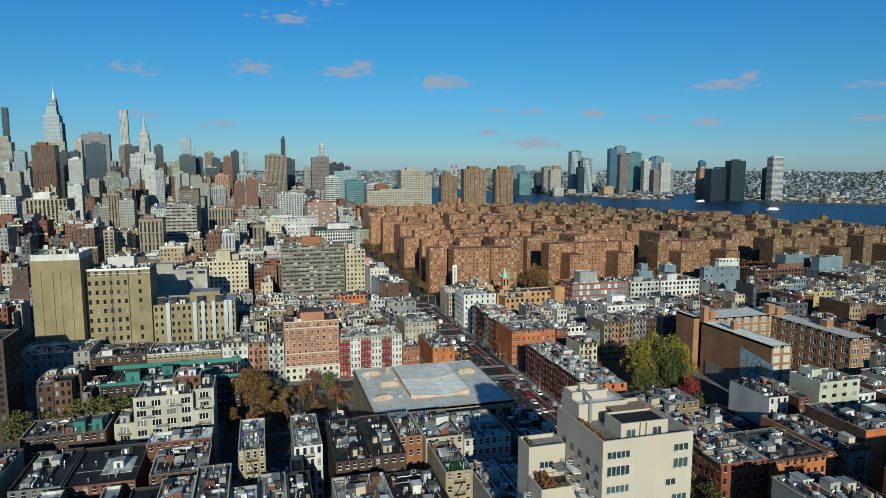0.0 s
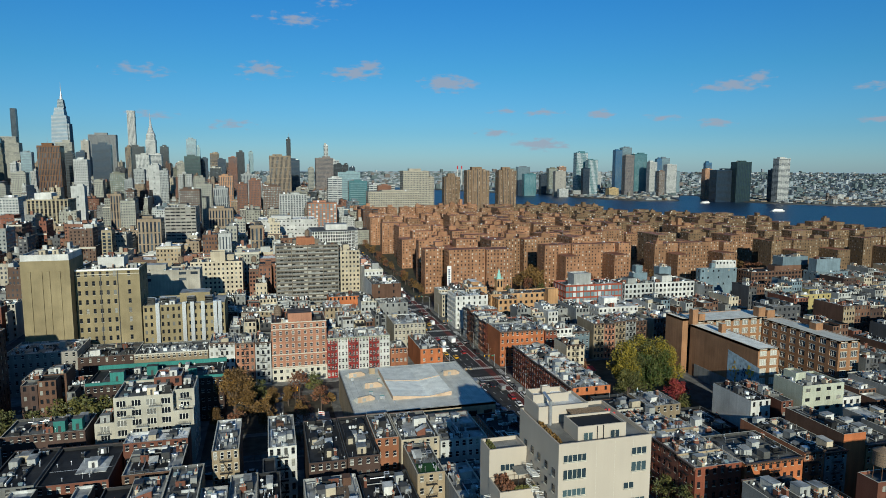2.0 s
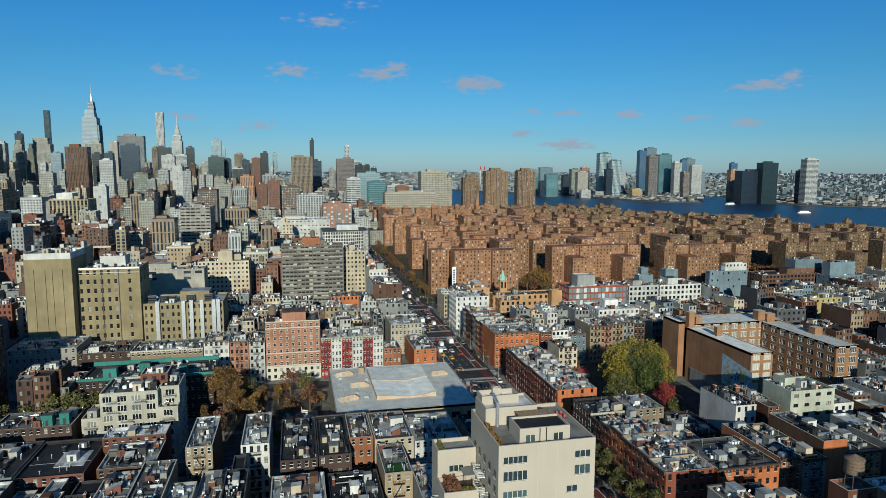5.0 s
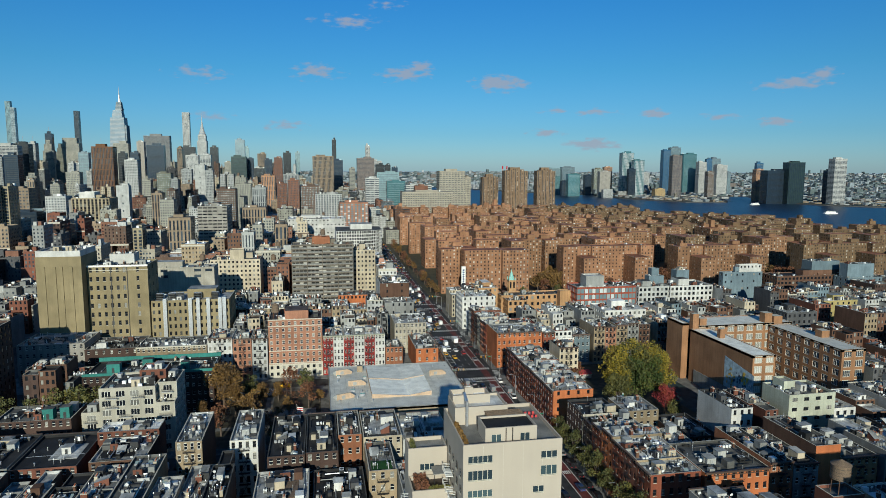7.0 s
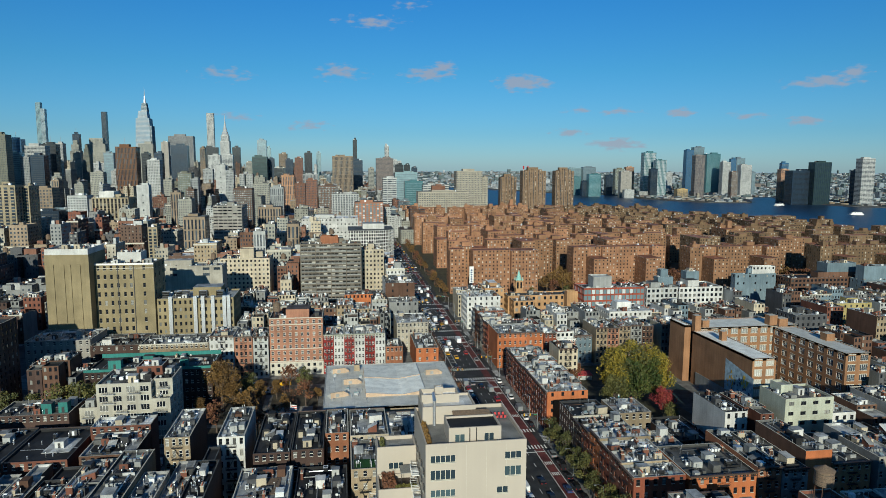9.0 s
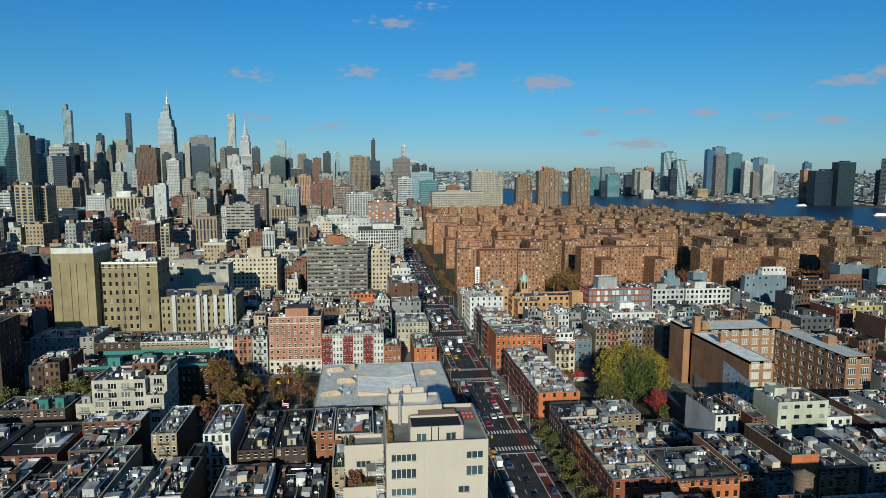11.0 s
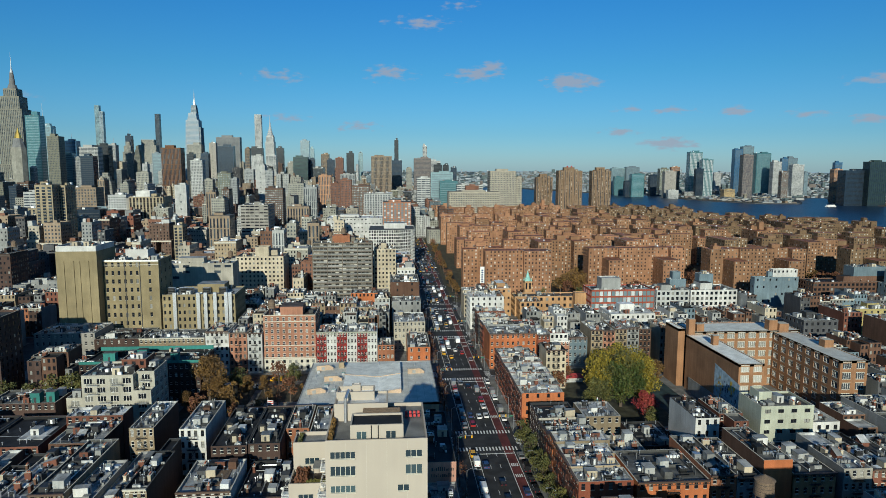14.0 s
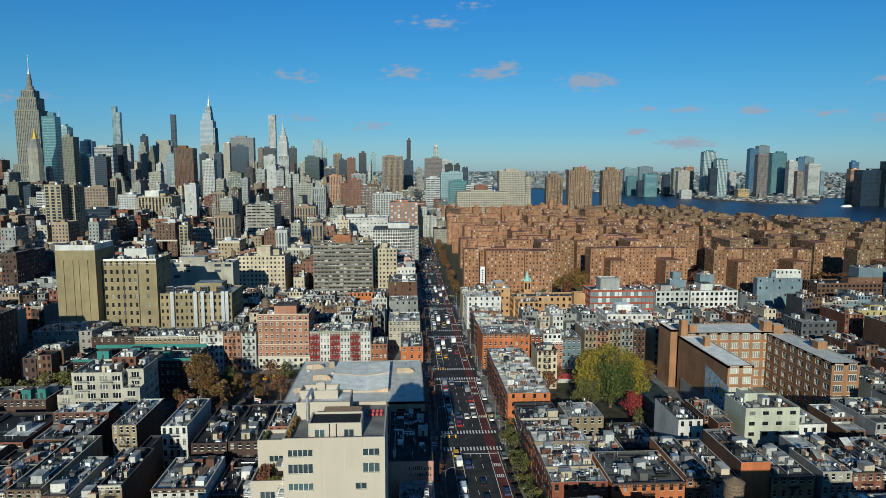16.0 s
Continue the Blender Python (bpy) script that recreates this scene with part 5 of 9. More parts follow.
# only the east edge is known; the unseen rest is sized for its shade
mass("apartment_tower", -150, -90.2, 262, 279, 0.15, 38.8, "brick_dark", rows=14, bays=3.4, label="tall grey-brown apartment tower shading its neighbours", category="apartment tower")
reserve(-150, -89.7, 261, 280)
# added out of view only to throw shade on the street fronts
mass("apartment_tower", 150, 186, 58, 82, 0.15, 40, "brick_brown", rows=12, bays=3.4, label="unseen brown brick block added to shade the street", category="apartment tower")
reserve(150, 186, 57, 83)
mass("apartment_building", 153.4, 162.0, 118.4, 124.4, 0.15, 23.2, "brick_red", "roof_grey", rows=7, bays=4, label="narrow red-brown brick house under a water tank", clutter=0, house=False, open_sides="S")
reserve(152, 163, 117, 128)
water_tank(157.2, 121.0, 22.4, 2.25, 3.6, 4.0)
hero(154.5, 168.5, 186, 207, 9.5, "brick_dark", "roof_black", "S", 3, cornice=None, escape=False, clutter=4)
reserve(154, 169.5, 173, 213)


def gym():
    """Low hall with a pale membrane roof in shallow vaults."""
    reserve(34, 91, 218, 279)
    e = hold("market_hall", 62, 248, 0.15, "low wide hall with a pale grey membrane roof", "hall")
    X0, X1, Y0, Y1, H = -25.5, 27.5, -27, 26.5, 13.4
    s, gl = Shape(), Shape()
    for sd in "SENW":
        p, q = wall_line(sd, X0, X1, Y0, Y1)
        if sd in "SE":
            facade(s, p, q, 0, H, 2, 9, 3.2, 2.2, 1.8, "brick_tan", glass=gl)
        else:
            facade(s, p, q, 0, H, 0, 0, 1, 1, 1, "brick_tan")
    s.make("wall", e)
    gl.make("glazing", e, kind="stuff")
    r = Shape()
    zr = H - 0.1
    nx, ny = 14, 6

    for i in range(nx):
        for j in range(ny):
            xa, xb = X0 + (X1 - X0) * i / nx, X0 + (X1 - X0) * (i + 1) / nx
            ya, yb = Y0 + (Y1 - Y0) * j / ny, Y0 + (Y1 - Y0) * (j + 1) / ny
            r.quad((xa, ya, zr), (xb, ya, zr), (xb, yb, zr), (xa, yb, zr), "roof_membrane")
    r.make("roof", e)
    # two raised bays whose sheets dip towards a valley
    for ya, yb, za in ((-15.5, 3.2, 0.0), (3.3, 19.5, 0.35)):
        v = Shape()
        xs = [-9.5 + 23.0 * k / 10 for k in range(11)]
        zz = [zr + za + (1.7 - 1.25 * k / 6 if k <= 6 else 0.45 + 1.35 * (k - 6) / 4) for k in range(11)]
        for k in range(10):
            v.quad((xs[k], ya, zz[k]), (xs[k + 1], ya, zz[k + 1]), (xs[k + 1], yb, zz[k + 1]), (xs[k], yb, zz[k]), "roof_membrane")
            v.quad((xs[k], ya, zr), (xs[k + 1], ya, zr), (xs[k + 1], ya, zz[k + 1]), (xs[k], ya, zz[k]), "peach")
            v.quad((xs[k + 1], yb, zr), (xs[k], yb, zr), (xs[k], yb, zz[k]), (xs[k + 1], yb, zz[k + 1]), "peach")
            v.bar((xs[k], ya, zz[k]), (xs[k + 1], ya, zz[k + 1]), 0.11, "galvanised", 4)
        v.quad((xs[0], yb, zr), (xs[0], ya, zr), (xs[0], ya, zz[0]), (xs[0], yb, zz[0]), "peach")
        v.quad((xs[10], ya, zr), (xs[10], yb, zr), (xs[10], yb, zz[10]), (xs[10], ya, zz[10]), "peach")
        v.make("roof_bay", e, "raised folded roof bay with cream fascia")
    p = Shape()
    t = 0.4
    for a0, a1, b0, b1 in ((X0, X1, Y0, Y0 + t), (X0, X1, Y1 - t, Y1), (X0, X0 + t, Y0 + t, Y1 - t), (X1 - t, X1, Y0 + t, Y1 - t)):
        p.box(a0, a1, b0, b1, H - 0.8, H + 0.12, "pale_grey")
    p.make("parapet", e)
    for x, y, a in ((-14.5, 2, 0.12), (20, 10, 0.1), (-20, -13, 0.35), (-19.5, 17, 0.3)):
        b = Shape()
        b.poly([(-3.6, -1.6, 0), (3.6, -1.6, 0), (3.6, -1.6, 0.9), (1.6, -1.6, 2.3), (-3.6, -1.6, 2.3)], "peach")
        b.quad((3.6, -1.6, 0), (3.6, 2.4, 0), (3.6, 2.4, 0.1), (3.6, -1.6, 0.9), "roof_membrane")
        b.quad((-3.6, 2.4, 0), (-3.6, -1.6, 0), (-3.6, -1.6, 2.3), (-3.6, 2.4, 0.1), "roof_membrane")
        b.quad((1.6, -1.6, 2.3), (3.6, -1.6, 0.9), (3.6, 2.4, 0.1), (1.6, 2.4, 0.12), "roof_membrane")
        b.quad((-3.6, -1.6, 2.3), (1.6, -1.6, 2.3), (1.6, 2.4, 0.12), (-3.6, 2.4, 0.1), "roof_membrane")
        for p0, p1 in (((-3.8, -1.75, 2.36), (1.65, -1.75, 2.36)), ((1.65, -1.75, 2.36), (3.75, -1.75, 0.95))):
            b.bar(p0, p1, 0.16, "canvas_grey", 4)
        b.box(-1.6, -0.2, -1.68, -1.604, 0.2, 1.5, "pale_grey")
        ob = b.make("roof_house", e, "wedge-shaped roof light with a cream front")
        ob.location, ob.rotation_euler = (x, y, zr), (0, 0, a)
    b = Shape()
    b.box(-13.4, -11.0, 18, 20, zr, zr + 2.6, "brick_tan", "roof_grey")
    b.make("chimney", e)
    for x, y in ((-22, 6), (-16, -4), (-13, -8), (-11, -9), (-9.5, -19), (-5, 22), (-22, -18), (17, -16), (-12.5, -14), (-15, -15), (20, 20), (4, 23)):
        put("vent_pipe", STOCK["vent_pipe", 1], e, x, y, zr)
    for x, y, w_ in ((-16.5, -6.5, 0.8), (-10.8, 9, 0.6), (-21.5, 12, 0.6), (-13, -12, 0.9)):
        b = Shape()
        b.box(x - w_, x + w_, y - 0.5, y + 0.5, zr, zr + 0.9, "galvanised", "copper_green")
        b.make("roof_vent", e)
    m = Shape()
    for k in range(7):
        x = X0 + 2 + k * 2.4
        m.box(x - 0.04, x + 0.04, Y0 + 1, Y1 - 1, zr + 0.004, zr + 0.03, "pale_grey")
    for x in (16.5, 19.5, 22.5, 25.5):
        m.box(x - 0.04, x + 0.04, Y0 + 1, Y1 - 1, zr + 0.004, zr + 0.03, "pale_grey")
    m.make("roof_seam", e)
    return e


gym()
# low shops between the hall and the street corner
mass("shop", 72, 90.5, 206.6, 209.5, 0.15, 5, "mid_grey", rows=1, house=False, clutter=0, label="low grey shop front", category="shop")

# white flats with balconies beside the garden
for k, (xa, xb, yf, yb_, h_, sides_) in enumerate(((-42.5, -24, 228, 246, 24.4, "SE"), (-23.9, -17.5, 231.5, 246, 24.6, "SE"), (-23.9, -17.5, 227.2, 231.4, 18.6, "SE"), (-49, -42.6, 229.5, 244, 15.5, "S"))):
    mass("apartment_building", xa, xb, yf, yb_, 0.15, h_, "off_white", "roof_grey", rows=round(h_ / 3.4), bays=4.3, ww=2.9, wh=2.15, detail=2, skip=0.0, win="wg", label="new cream-white apartment house with large dark windows and stepped terraces", category="apartment building", clutter=7, open_sides=sides_, house=False)
reserve(-50, -17, 226, 262)
reserve(-104, -50, 241, 263.5)
for x, y, z in ((-38.2, 227.9, 20.9), (-29.5, 227.9, 20.9), (-38.2, 227.9, 17.5), (-20.6, 231.4, 21.2), (-20.6, 227.1, 14.0), (-33.9, 227.9, 14.1), (-46, 229.4, 12.0)):
    bal = hold("balcony", x, y, z, "grey slab balcony with a dark metal railing", "balcony", "balconies of the cream-white house")
    b_ = Shape()
    b_.box(-1.9, 1.9, -1.4, 0.0, -0.2, 0, "pale_grey", bottom=True)
    b_.make("slab", bal)
    b_ = Shape()
    for zz in (0.35, 0.7, 1.05):
        b_.bar((-1.9, -1.4, zz), (1.9, -1.4, zz), 0.04, "trim_dark", 4)
    for k in range(7):
        b_.bar((-1.9 + k * 0.633, -1.4, 0), (-1.9 + k * 0.633, -1.4, 1.05), 0.03, "trim_dark", 3)
    b_.make("railing", bal)
mass("penthouse", -31, -22, 236, 245, 24.45, 28.0, "brick_red", "roof_silver", rows=1, house=False, clutter=2, label="set-back red penthouse on a white house", category="penthouse", open_sides="S")
hero(-60, -10, 264, 286, 17.8, "brick_dark", "roof_black", "N", 5, back="brick_dark", cornice=None, escape=False, clutter=8, label="long dark school house with teal railings on its roof")
tl = Shape()
tl.box(-60, -10, 264.1, 264.35, 17.9, 19.0, "teal_paint")
tl.box(-60, -10, 285.5, 285.8, 17.9, 19.6, "teal_paint")
tagged(tl.make("roof_screen"), "teal metal screen along a roof edge", "screen")
for x, y, w_ in ((-50, 270, 5), (-38, 275, 4), (-22, 268, 3), (-58.5, 226.5, 3.4), (-53.5, 227.5, 3.0)):
    tb = Shape()
    z = 14.9 if y < 240 else 17.2
    tb.box(x - w_ / 2, x + w_ / 2, y, y + 3, z, z + 3.6, "teal_paint", "roof_grey")
    tb.box(x - w_ / 2 - 0.1, x + w_ / 2 + 0.1, y - 0.1, y + 3.1, z + 3.6, z + 3.75, "teal_paint", "roof_grey", bottom=True)
    tb.box(x - 0.45, x + 0.45, y - 0.06, y - 0.004, z + 0.1, z + 2.1, "trim_dark")
    tagged(tb.make("roof_cabin"), "small teal-painted stair cabin on a roof", "roof cabin", "teal roof cabins")

# north side of the third street
hero(-104, -75, 314, 336.4, 19.2, "concrete", "roof_silver", "S", 5, cols=10, cornice=None, escape=False, clutter=8, units=2, label="long stuccoed house with a silver roof")
hero(-74.6, -51, 312, 335, 16.5, "brick_dark", "roof_grey", "S", 4, cols=7, cornice=None, escape=False, clutter=4)
hero(-50, -19, 303.6, 322, 18.6, "brick_tan", "roof_grey", "S", 4, cols=14, cornice="trim_stone", clutter=8, win="w")
hero(-18.6, -7.5, 303.4, 322, 21.6, "white_wall", "roof_silver", "S", 6, cols=5, win="d")
hero(-7.3, 1.2, 303.4, 322, 20.8, "brick_salmon", "roof_silver", "S", 6, cols=4, win="d")
hero(1.4, 8.5, 303.4, 322, 20.6, "pale_grey", "roof_grey", "S", 6, cols=3, win="d")
reserve(8.8, 34.2, 303, 330)
mass("apartment_building", 8.8, 34.2, 306, 328, 0.15, 28.6, "brick_salmon", "roof_brown", rows=9, bays=2.9, ww=1.25, wh=1.6, detail=2, win="wl", label="eight-storey salmon brick apartment house with stone bands", clutter=6)
bands = Shape()
for z in (7.2, 13.3, 25.4, 28.55):
    bands.box(8.7, 34.3, 305.85, 305.997, z - 0.2, z + 0.2, "trim_stone")
facade(bands, (8.7, 305.8), (34.3, 305.8), 0.2, 6.8, 2, 9, 1.3, 1.7, 0.9, "trim_stone", 0.18, glass=bands)
bands.quad((8.7, 305.8, 6.8), (34.3, 305.8, 6.8), (34.3, 305.997, 6.8), (8.7, 305.997, 6.8), "trim_stone")
tagged(bands.make("stone_band"), "pale stone bands and base on a brick front", "stone trim", kind="structure")
for i in range(6):
    x0 = 34.4 + i * 5.05
    hero(x0, x0 + 5.0, 306.0, 324, 19.6, "crimson" if i % 2 == 0 else "white_wall", "roof_silver", "S", 6, cols=3, cornice="sage", win="w", escape=i % 2 == 0, ww=0.95, clutter=3)
hero(64.8, 73.2, 304, 318, 13.2, "brick_orange", "roof_grey", "S", 3, cornice=None, escape=False)
hero(79.8, 91.2, 304.6, 334, 11.6, "orange_brick_hot", "roof_grey", "S", 3, cornice=None, escape=False, clutter=6, cols=3)
hero(73, 90.4, 338, 362, 16.8, "t_beige", "roof_silver", "S", 5, cornice=None, escape=False, clutter=6)

hero(45, 70, 414, 430, 18.6, "orange_brick_hot", "roof_grey", "S", 4, cornice=None, escape=False, detail=1, cols=10, label="long low orange brick house with a grey roof")
mass("clinic", -80, -33, 424, 441, 0.15, 38, "stone", "roof_silver", rows=10, bays=7, ww=4.2, wh=1.7, gmat="glass_bands", label="pale building with blank walls and dark blue glazing", category="clinic", clutter=7, open_sides="S", skip=0.55)
reserve(-81, -32, 423, 442)
mass("apartment_building", 58.5, 75.5, 492, 515, 0.15, 38.5, "cream", "roof_grey", rows=11, bays=3, label="cream apartment house with a stepped roof", clutter=5)
mass("apartment_building", 72, 90, 520, 538, 0.15, 23.8, "pink_wall", "roof_silver", rows=6, bays=3, label="pink-painted corner apartment house", clutter=6)
reserve(58, 76, 491, 516)
reserve(71, 91, 519, 539)
# tan hospital block
reserve(-104, -52, 337, 372)
mass("hospital", -103, -82.3, 338, 362, 0.15, 57.0, "tan_block", "roof_grey", rows=0, house=False, clutter=5, label="tall windowless tan brick hospital tower", category="hospital")
pl = Shape()
for x in (-99.5, -94.6, -91.5, -87.0):
    pl.box(x - 0.7, x + 0.7, 337.6, 337.99, 2, 52, "tan_block")
tagged(pl.make("pilaster"), "tan brick strips up a blank tower wall", "brick strips", kind="structure")
mass("roof_house", -102.8, -82.5, 338.2, 361, 56.2, 59.9, "white_wall", "roof_silver", rows=0, house=False, clutter=3, label="white crowning storey on a tan tower", category="plant house")
mass("hospital", -82, -63, 344.6, 366, 0.15, 51.3, "tan_block", "roof_grey", rows=11, bays=3.17, ww=1.3, wh=2.3, label="tan brick hospital wing with dark windows", category="hospital", clutter=4, detail=2, win="d", house=False)
mass("hospital", -62.95, -53.3, 344.6, 366, 0.15, 51.3, "tan_block", "roof_grey", rows=11, bays=8, ww=1.3, wh=2.3, label="tan brick hospital bay with one column of windows", category="hospital", clutter=2, detail=2, win="d", house=False)
mass("roof_house", -73.8, -61.8, 354, 364, 50.5, 56.0, "white_wall", "roof_silver", rows=0, house=False, clutter=3, label="white plant house on a hospital wing", category="plant house")
tr = Shape()
tr.box(-82.05, -53.25, 344.42, 344.59, 50.5, 51.4, "trim_white")
tr.box(-82.05, -53.25, 344.48, 344.59, 48.6, 48.9, "trim_stone")
tagged(tr.make("trim"), "pale stone band along a tan brick roof edge", "trim", kind="structure")
tr = Shape()
for x in (-70.9, -63.2):
    tr.box(x - 0.16, x + 0.16, 344.4, 344.58, 3, 50.4, "trim_dark")
tagged(tr.make("drain_pipe"), "dark iron downpipes on a tan brick front", "drain pipe", kind="structure")
mass("hospital", -53, -14, 346.7, 372, 0.15, 31.8, "tan_block", "roof_silver", rows=8, bays=2.6, ww=1.1, wh=2.0, label="tan brick hospital wing with pale ducts up its front", category="hospital", clutter=8)
reserve(-53, -14, 346, 372)
du = Shape()
for x in (-46, -33.5, -29.6, -24.5, -18.6, -16.4):
    du.box(x - 0.9, x + 0.9, 345.2, 346.6, 8, 33, "galvanised")
tagged(du.make("duct"), "tall pale metal ducts on a hospital front", "duct")
for x in (-50, -44, -40, -31, -22):
    unit = tagged(new("cooling_unit", STOCK["unit", 1]), "large cooling unit on a hospital roof", "cooling unit", "hospital cooling units")
    unit.matrix_world = Matrix.LocRotScale((x, 354, 31.0), None, (2, 2, 2))

# around the next streets
mass("apartment_building", 13.2, 57.8, 474, 490, 0.15, 45.5, "slab_frame", "roof_grey", rows=15, bays=2.75, ww=2.36, wh=1.85, gmat="glass_estate", deep=0.9, label="concrete slab block with glazed recessed balconies", category="apartment block", clutter=6)
rails = Shape()
for k in range(15):
    for j in range(4):
        rails.box(13.6 + j * 11.1, 24.1 + j * 11.1, 473.3, 473.5, 1.0 + k * 2.98, 1.75 + k * 2.98, "mid_grey" if (j + k) % 5 else "pale_grey", bottom=True)
        rails.box(13.6 + j * 11.1, 24.1 + j * 11.1, 473.2, 473.99, 0.75 + k * 2.98, 0.95 + k * 2.98, "pale_grey", bottom=True)
tagged(rails.make("balcony_front", kind="stuff"), "grey balcony fronts in rows along a concrete slab", "balconies")
reserve(13, 58, 472, 491)
mass("roof_house", 28, 41, 478, 488, 44.6, 50.5, "brick_orange", "roof_red", rows=0, house=False, clutter=0, label="brick lift house on a concrete slab block", category="lift house")
water_tank(36, 483, 50.5, 1.8, 3.4, 1.0)
hero(72, 90, 383, 399, 19.2, "mid_grey", "roof_silver", "S", 4, cornice=None, escape=False, detail=1, cols=5)
hero(71, 90, 404, 436, 27.5, "brick_brown", "roof_grey", "S", 7, cornice=None, escape=False, detail=1, cols=2, back="white_wall")
mass("apartment_building", -45.4, -10, 486, 512, 0.15, 34, "cream", "roof_grey", rows=10, bays=3.0, label="cream brick apartment house with dark windows")
mass("roof_house", -32, -22, 492, 502, 33.2, 40.5, "cream", "roof_grey", rows=0, house=False, clutter=0, label="cream lift tower on an apartment house", category="lift house")
reserve(-46, -9, 485, 513)


def round_block():
    """White gridded block whose front swings round to the avenue."""
    e = hold("apartment_building", 74.5, 658, 0.15, "white gridded apartment block with a curved front", "apartment block")
    s, gl = Shape(), Shape()
    pts = [(-25, -18), (0, -18)] + [(0 + 22 * math.sin(a * math.pi / 16), -18 + 22 - 22 * math.cos(a * math.pi / 16)) for a in range(1, 9)] + [(22, 40)]
    H = 39.0
    for p, q in zip(pts, pts[1:]):
        L_ = math.hypot(q[0] - p[0], q[1] - p[1])
        facade(s, p, q, 0, H, 12, max(1, round(L_ / 2.6)), 1.7, 2.3, 0.6, "white_wall", 0.5, glass=gl)
    s.quad((22, 40, 0), (-25, 40, 0), (-25, 40, H), (22, 40, H), "white_wall")
    s.quad((-25, 40, 0), (-25, -18, 0), (-25, -18, H), (-25, 40, H), "white_wall")
    s.make("wall", e)
    gl.make("glazing", e, kind="stuff")
    r = Shape()
    r.poly([(x, y, H - 0.6) for x, y in pts] + [(-25, 40, H - 0.6)], "roof_grey")
    r.make("roof", e)
    b = Shape()
    b.box(-10, 12, 5, 24, H - 0.5, H + 5, "white_wall", "roof_silver")
    b.make("roof_house", e)


round_block()
reserve(48, 98, 638, 702)
mass("hospital", -2, 62, 747, 790, 0.15, 43.5, "white_wall", "roof_white", rows=9, bays=4.4, ww=1.6, wh=1.5, label="broad white hospital building", category="hospital", skip=0.3)
reserve(-3, 63, 740, 791)
mass("office_building", -94, -64, 724, 765, 0.15, 60, "concrete", "roof_grey", rows=17, bays=5.0, ww=4.4, wh=1.3, label="grey office slab with ribbon windows", category="office building")
reserve(-95, -63, 722, 766)
mass("office_building", -156, -131, 720, 750, 0.15, 33, "stone", "roof_grey", rows=7, bays=2.8, label="ornate pale stone office house", category="office building")
reserve(-157, -130, 718, 752)
mass("roof_house", -243, -226, 824, 844, 64.2, 72, "white_wall", "roof_white", rows=0, house=False, clutter=0, label="white plant house on a tan slab", category="plant house")
mass("apartment_tower", -249, -208, 817, 850, 0.15, 65, "t_pier", "roof_grey", rows=22, bays=4.2, ww=2.3, wh=2.75, label="tan office slab with tall pale piers and dark window strips", category="apartment tower")
reserve(-250, -207, 815, 852)

# east of the avenue
arng = random.Random(41)
y = 221.6
for k, wd in enumerate((9.5, 7.6, 8.0, 7.4, 8.2, 7.6, 7.8, 7.3)):
    hero(121, 137.4 + arng.uniform(-0.5, 1.2), y, y + wd - 0.1, 15.9 + arng.uniform(-0.5, 0.5), "brick_avenue", arng.choice(("roof_white", "roof_white", "roof_silver", "roof_grey")), "W", 5, sides="S" if k == 0 else None, back="orange_brick_hot" if k == 0 else "brick_red", clutter=5, cols=3, units=1)
    y += wd
end = Shape()
facade(end, (121.2, 221.35), (137.4, 221.35), 0.15, 16.0, 5, 4, 1.05, 1.6, 1.2, "orange_brick_hot", 0.2, glass=end)
tagged(end.make("end_wall"), "bright orange brick end wall with small windows", "end wall", kind="structure")
hero(142.3, 151.6, 271, 285, 18.4, "cream", "roof_black", "S", 6, cols=4, clutter=4, win="d")
hero(121, 145, 303, 323, 18.2, "orange_brick_hot", "roof_silver", "S", 5, cols=9, win="w", clutter=8, escape=False)
hero(145.2, 151.6, 302, 322, 17.6, "brick_avenue", "roof_silver", "S", 5, cols=3, win="w", clutter=5, escape=False)
hero(151.8, 161.8, 302, 318, 14.2, "brick_salmon", "roof_red", "S", 4, cols=5, win="w", clutter=2, escape=False, cornice="trim_white")
mass("penthouse", 152.2, 161.4, 304, 316, 13.6, 17.6, "white_wall", "roof_red", rows=1, bays=2.4, house=False, clutter=1, label="white set-back storey with a red roof", category="penthouse", open_sides="S")
hero(139, 152, 330, 346, 15.2, "white_wall", "roof_red", "S", 4, clutter=3, cornice=None, escape=False)
hero(121, 142.4, 385, 405, 20.9, "white_wall", "roof_white", "S", 6, sides="W", cols=6, win="d", cornice=None, escape=False, detail=1, clutter=6, label="white-painted corner apartment house with a pale roof")
y = 324.0
for wl, h_, rf in (("brick_avenue", 17.8, "roof_silver"), ("brick_salmon", 17.2, "roof_white"), ("stone", 18.4, "roof_silver"), ("brick_dark", 17.6, "roof_silver"), ("brick_red", 18.8, "roof_white"), ("pale_grey", 17.9, "roof_silver")):
    hero(121, 137.5, y, y + 7.2, h_, wl, rf, "W", 5, cols=3, detail=1, clutter=5, units=1)
    y += 7.3
hero(162, 172, 305, 322, 15.0, "blue_grey", "roof_grey", "S", 4, escape=False)
for i, (wl, h_) in enumerate((("brick_tan", 19.5), ("brick_salmon", 19.0), ("brick_tan", 19.8), ("mid_grey", 20.4), ("brick_brown", 19.6))):
    hero(173 + i * 6.3, 179.2 + i * 6.3, 302.5, 322, h_, wl, "roof_silver", "S", 6, cols=3, win="d", clutter=4)
y = 145.5
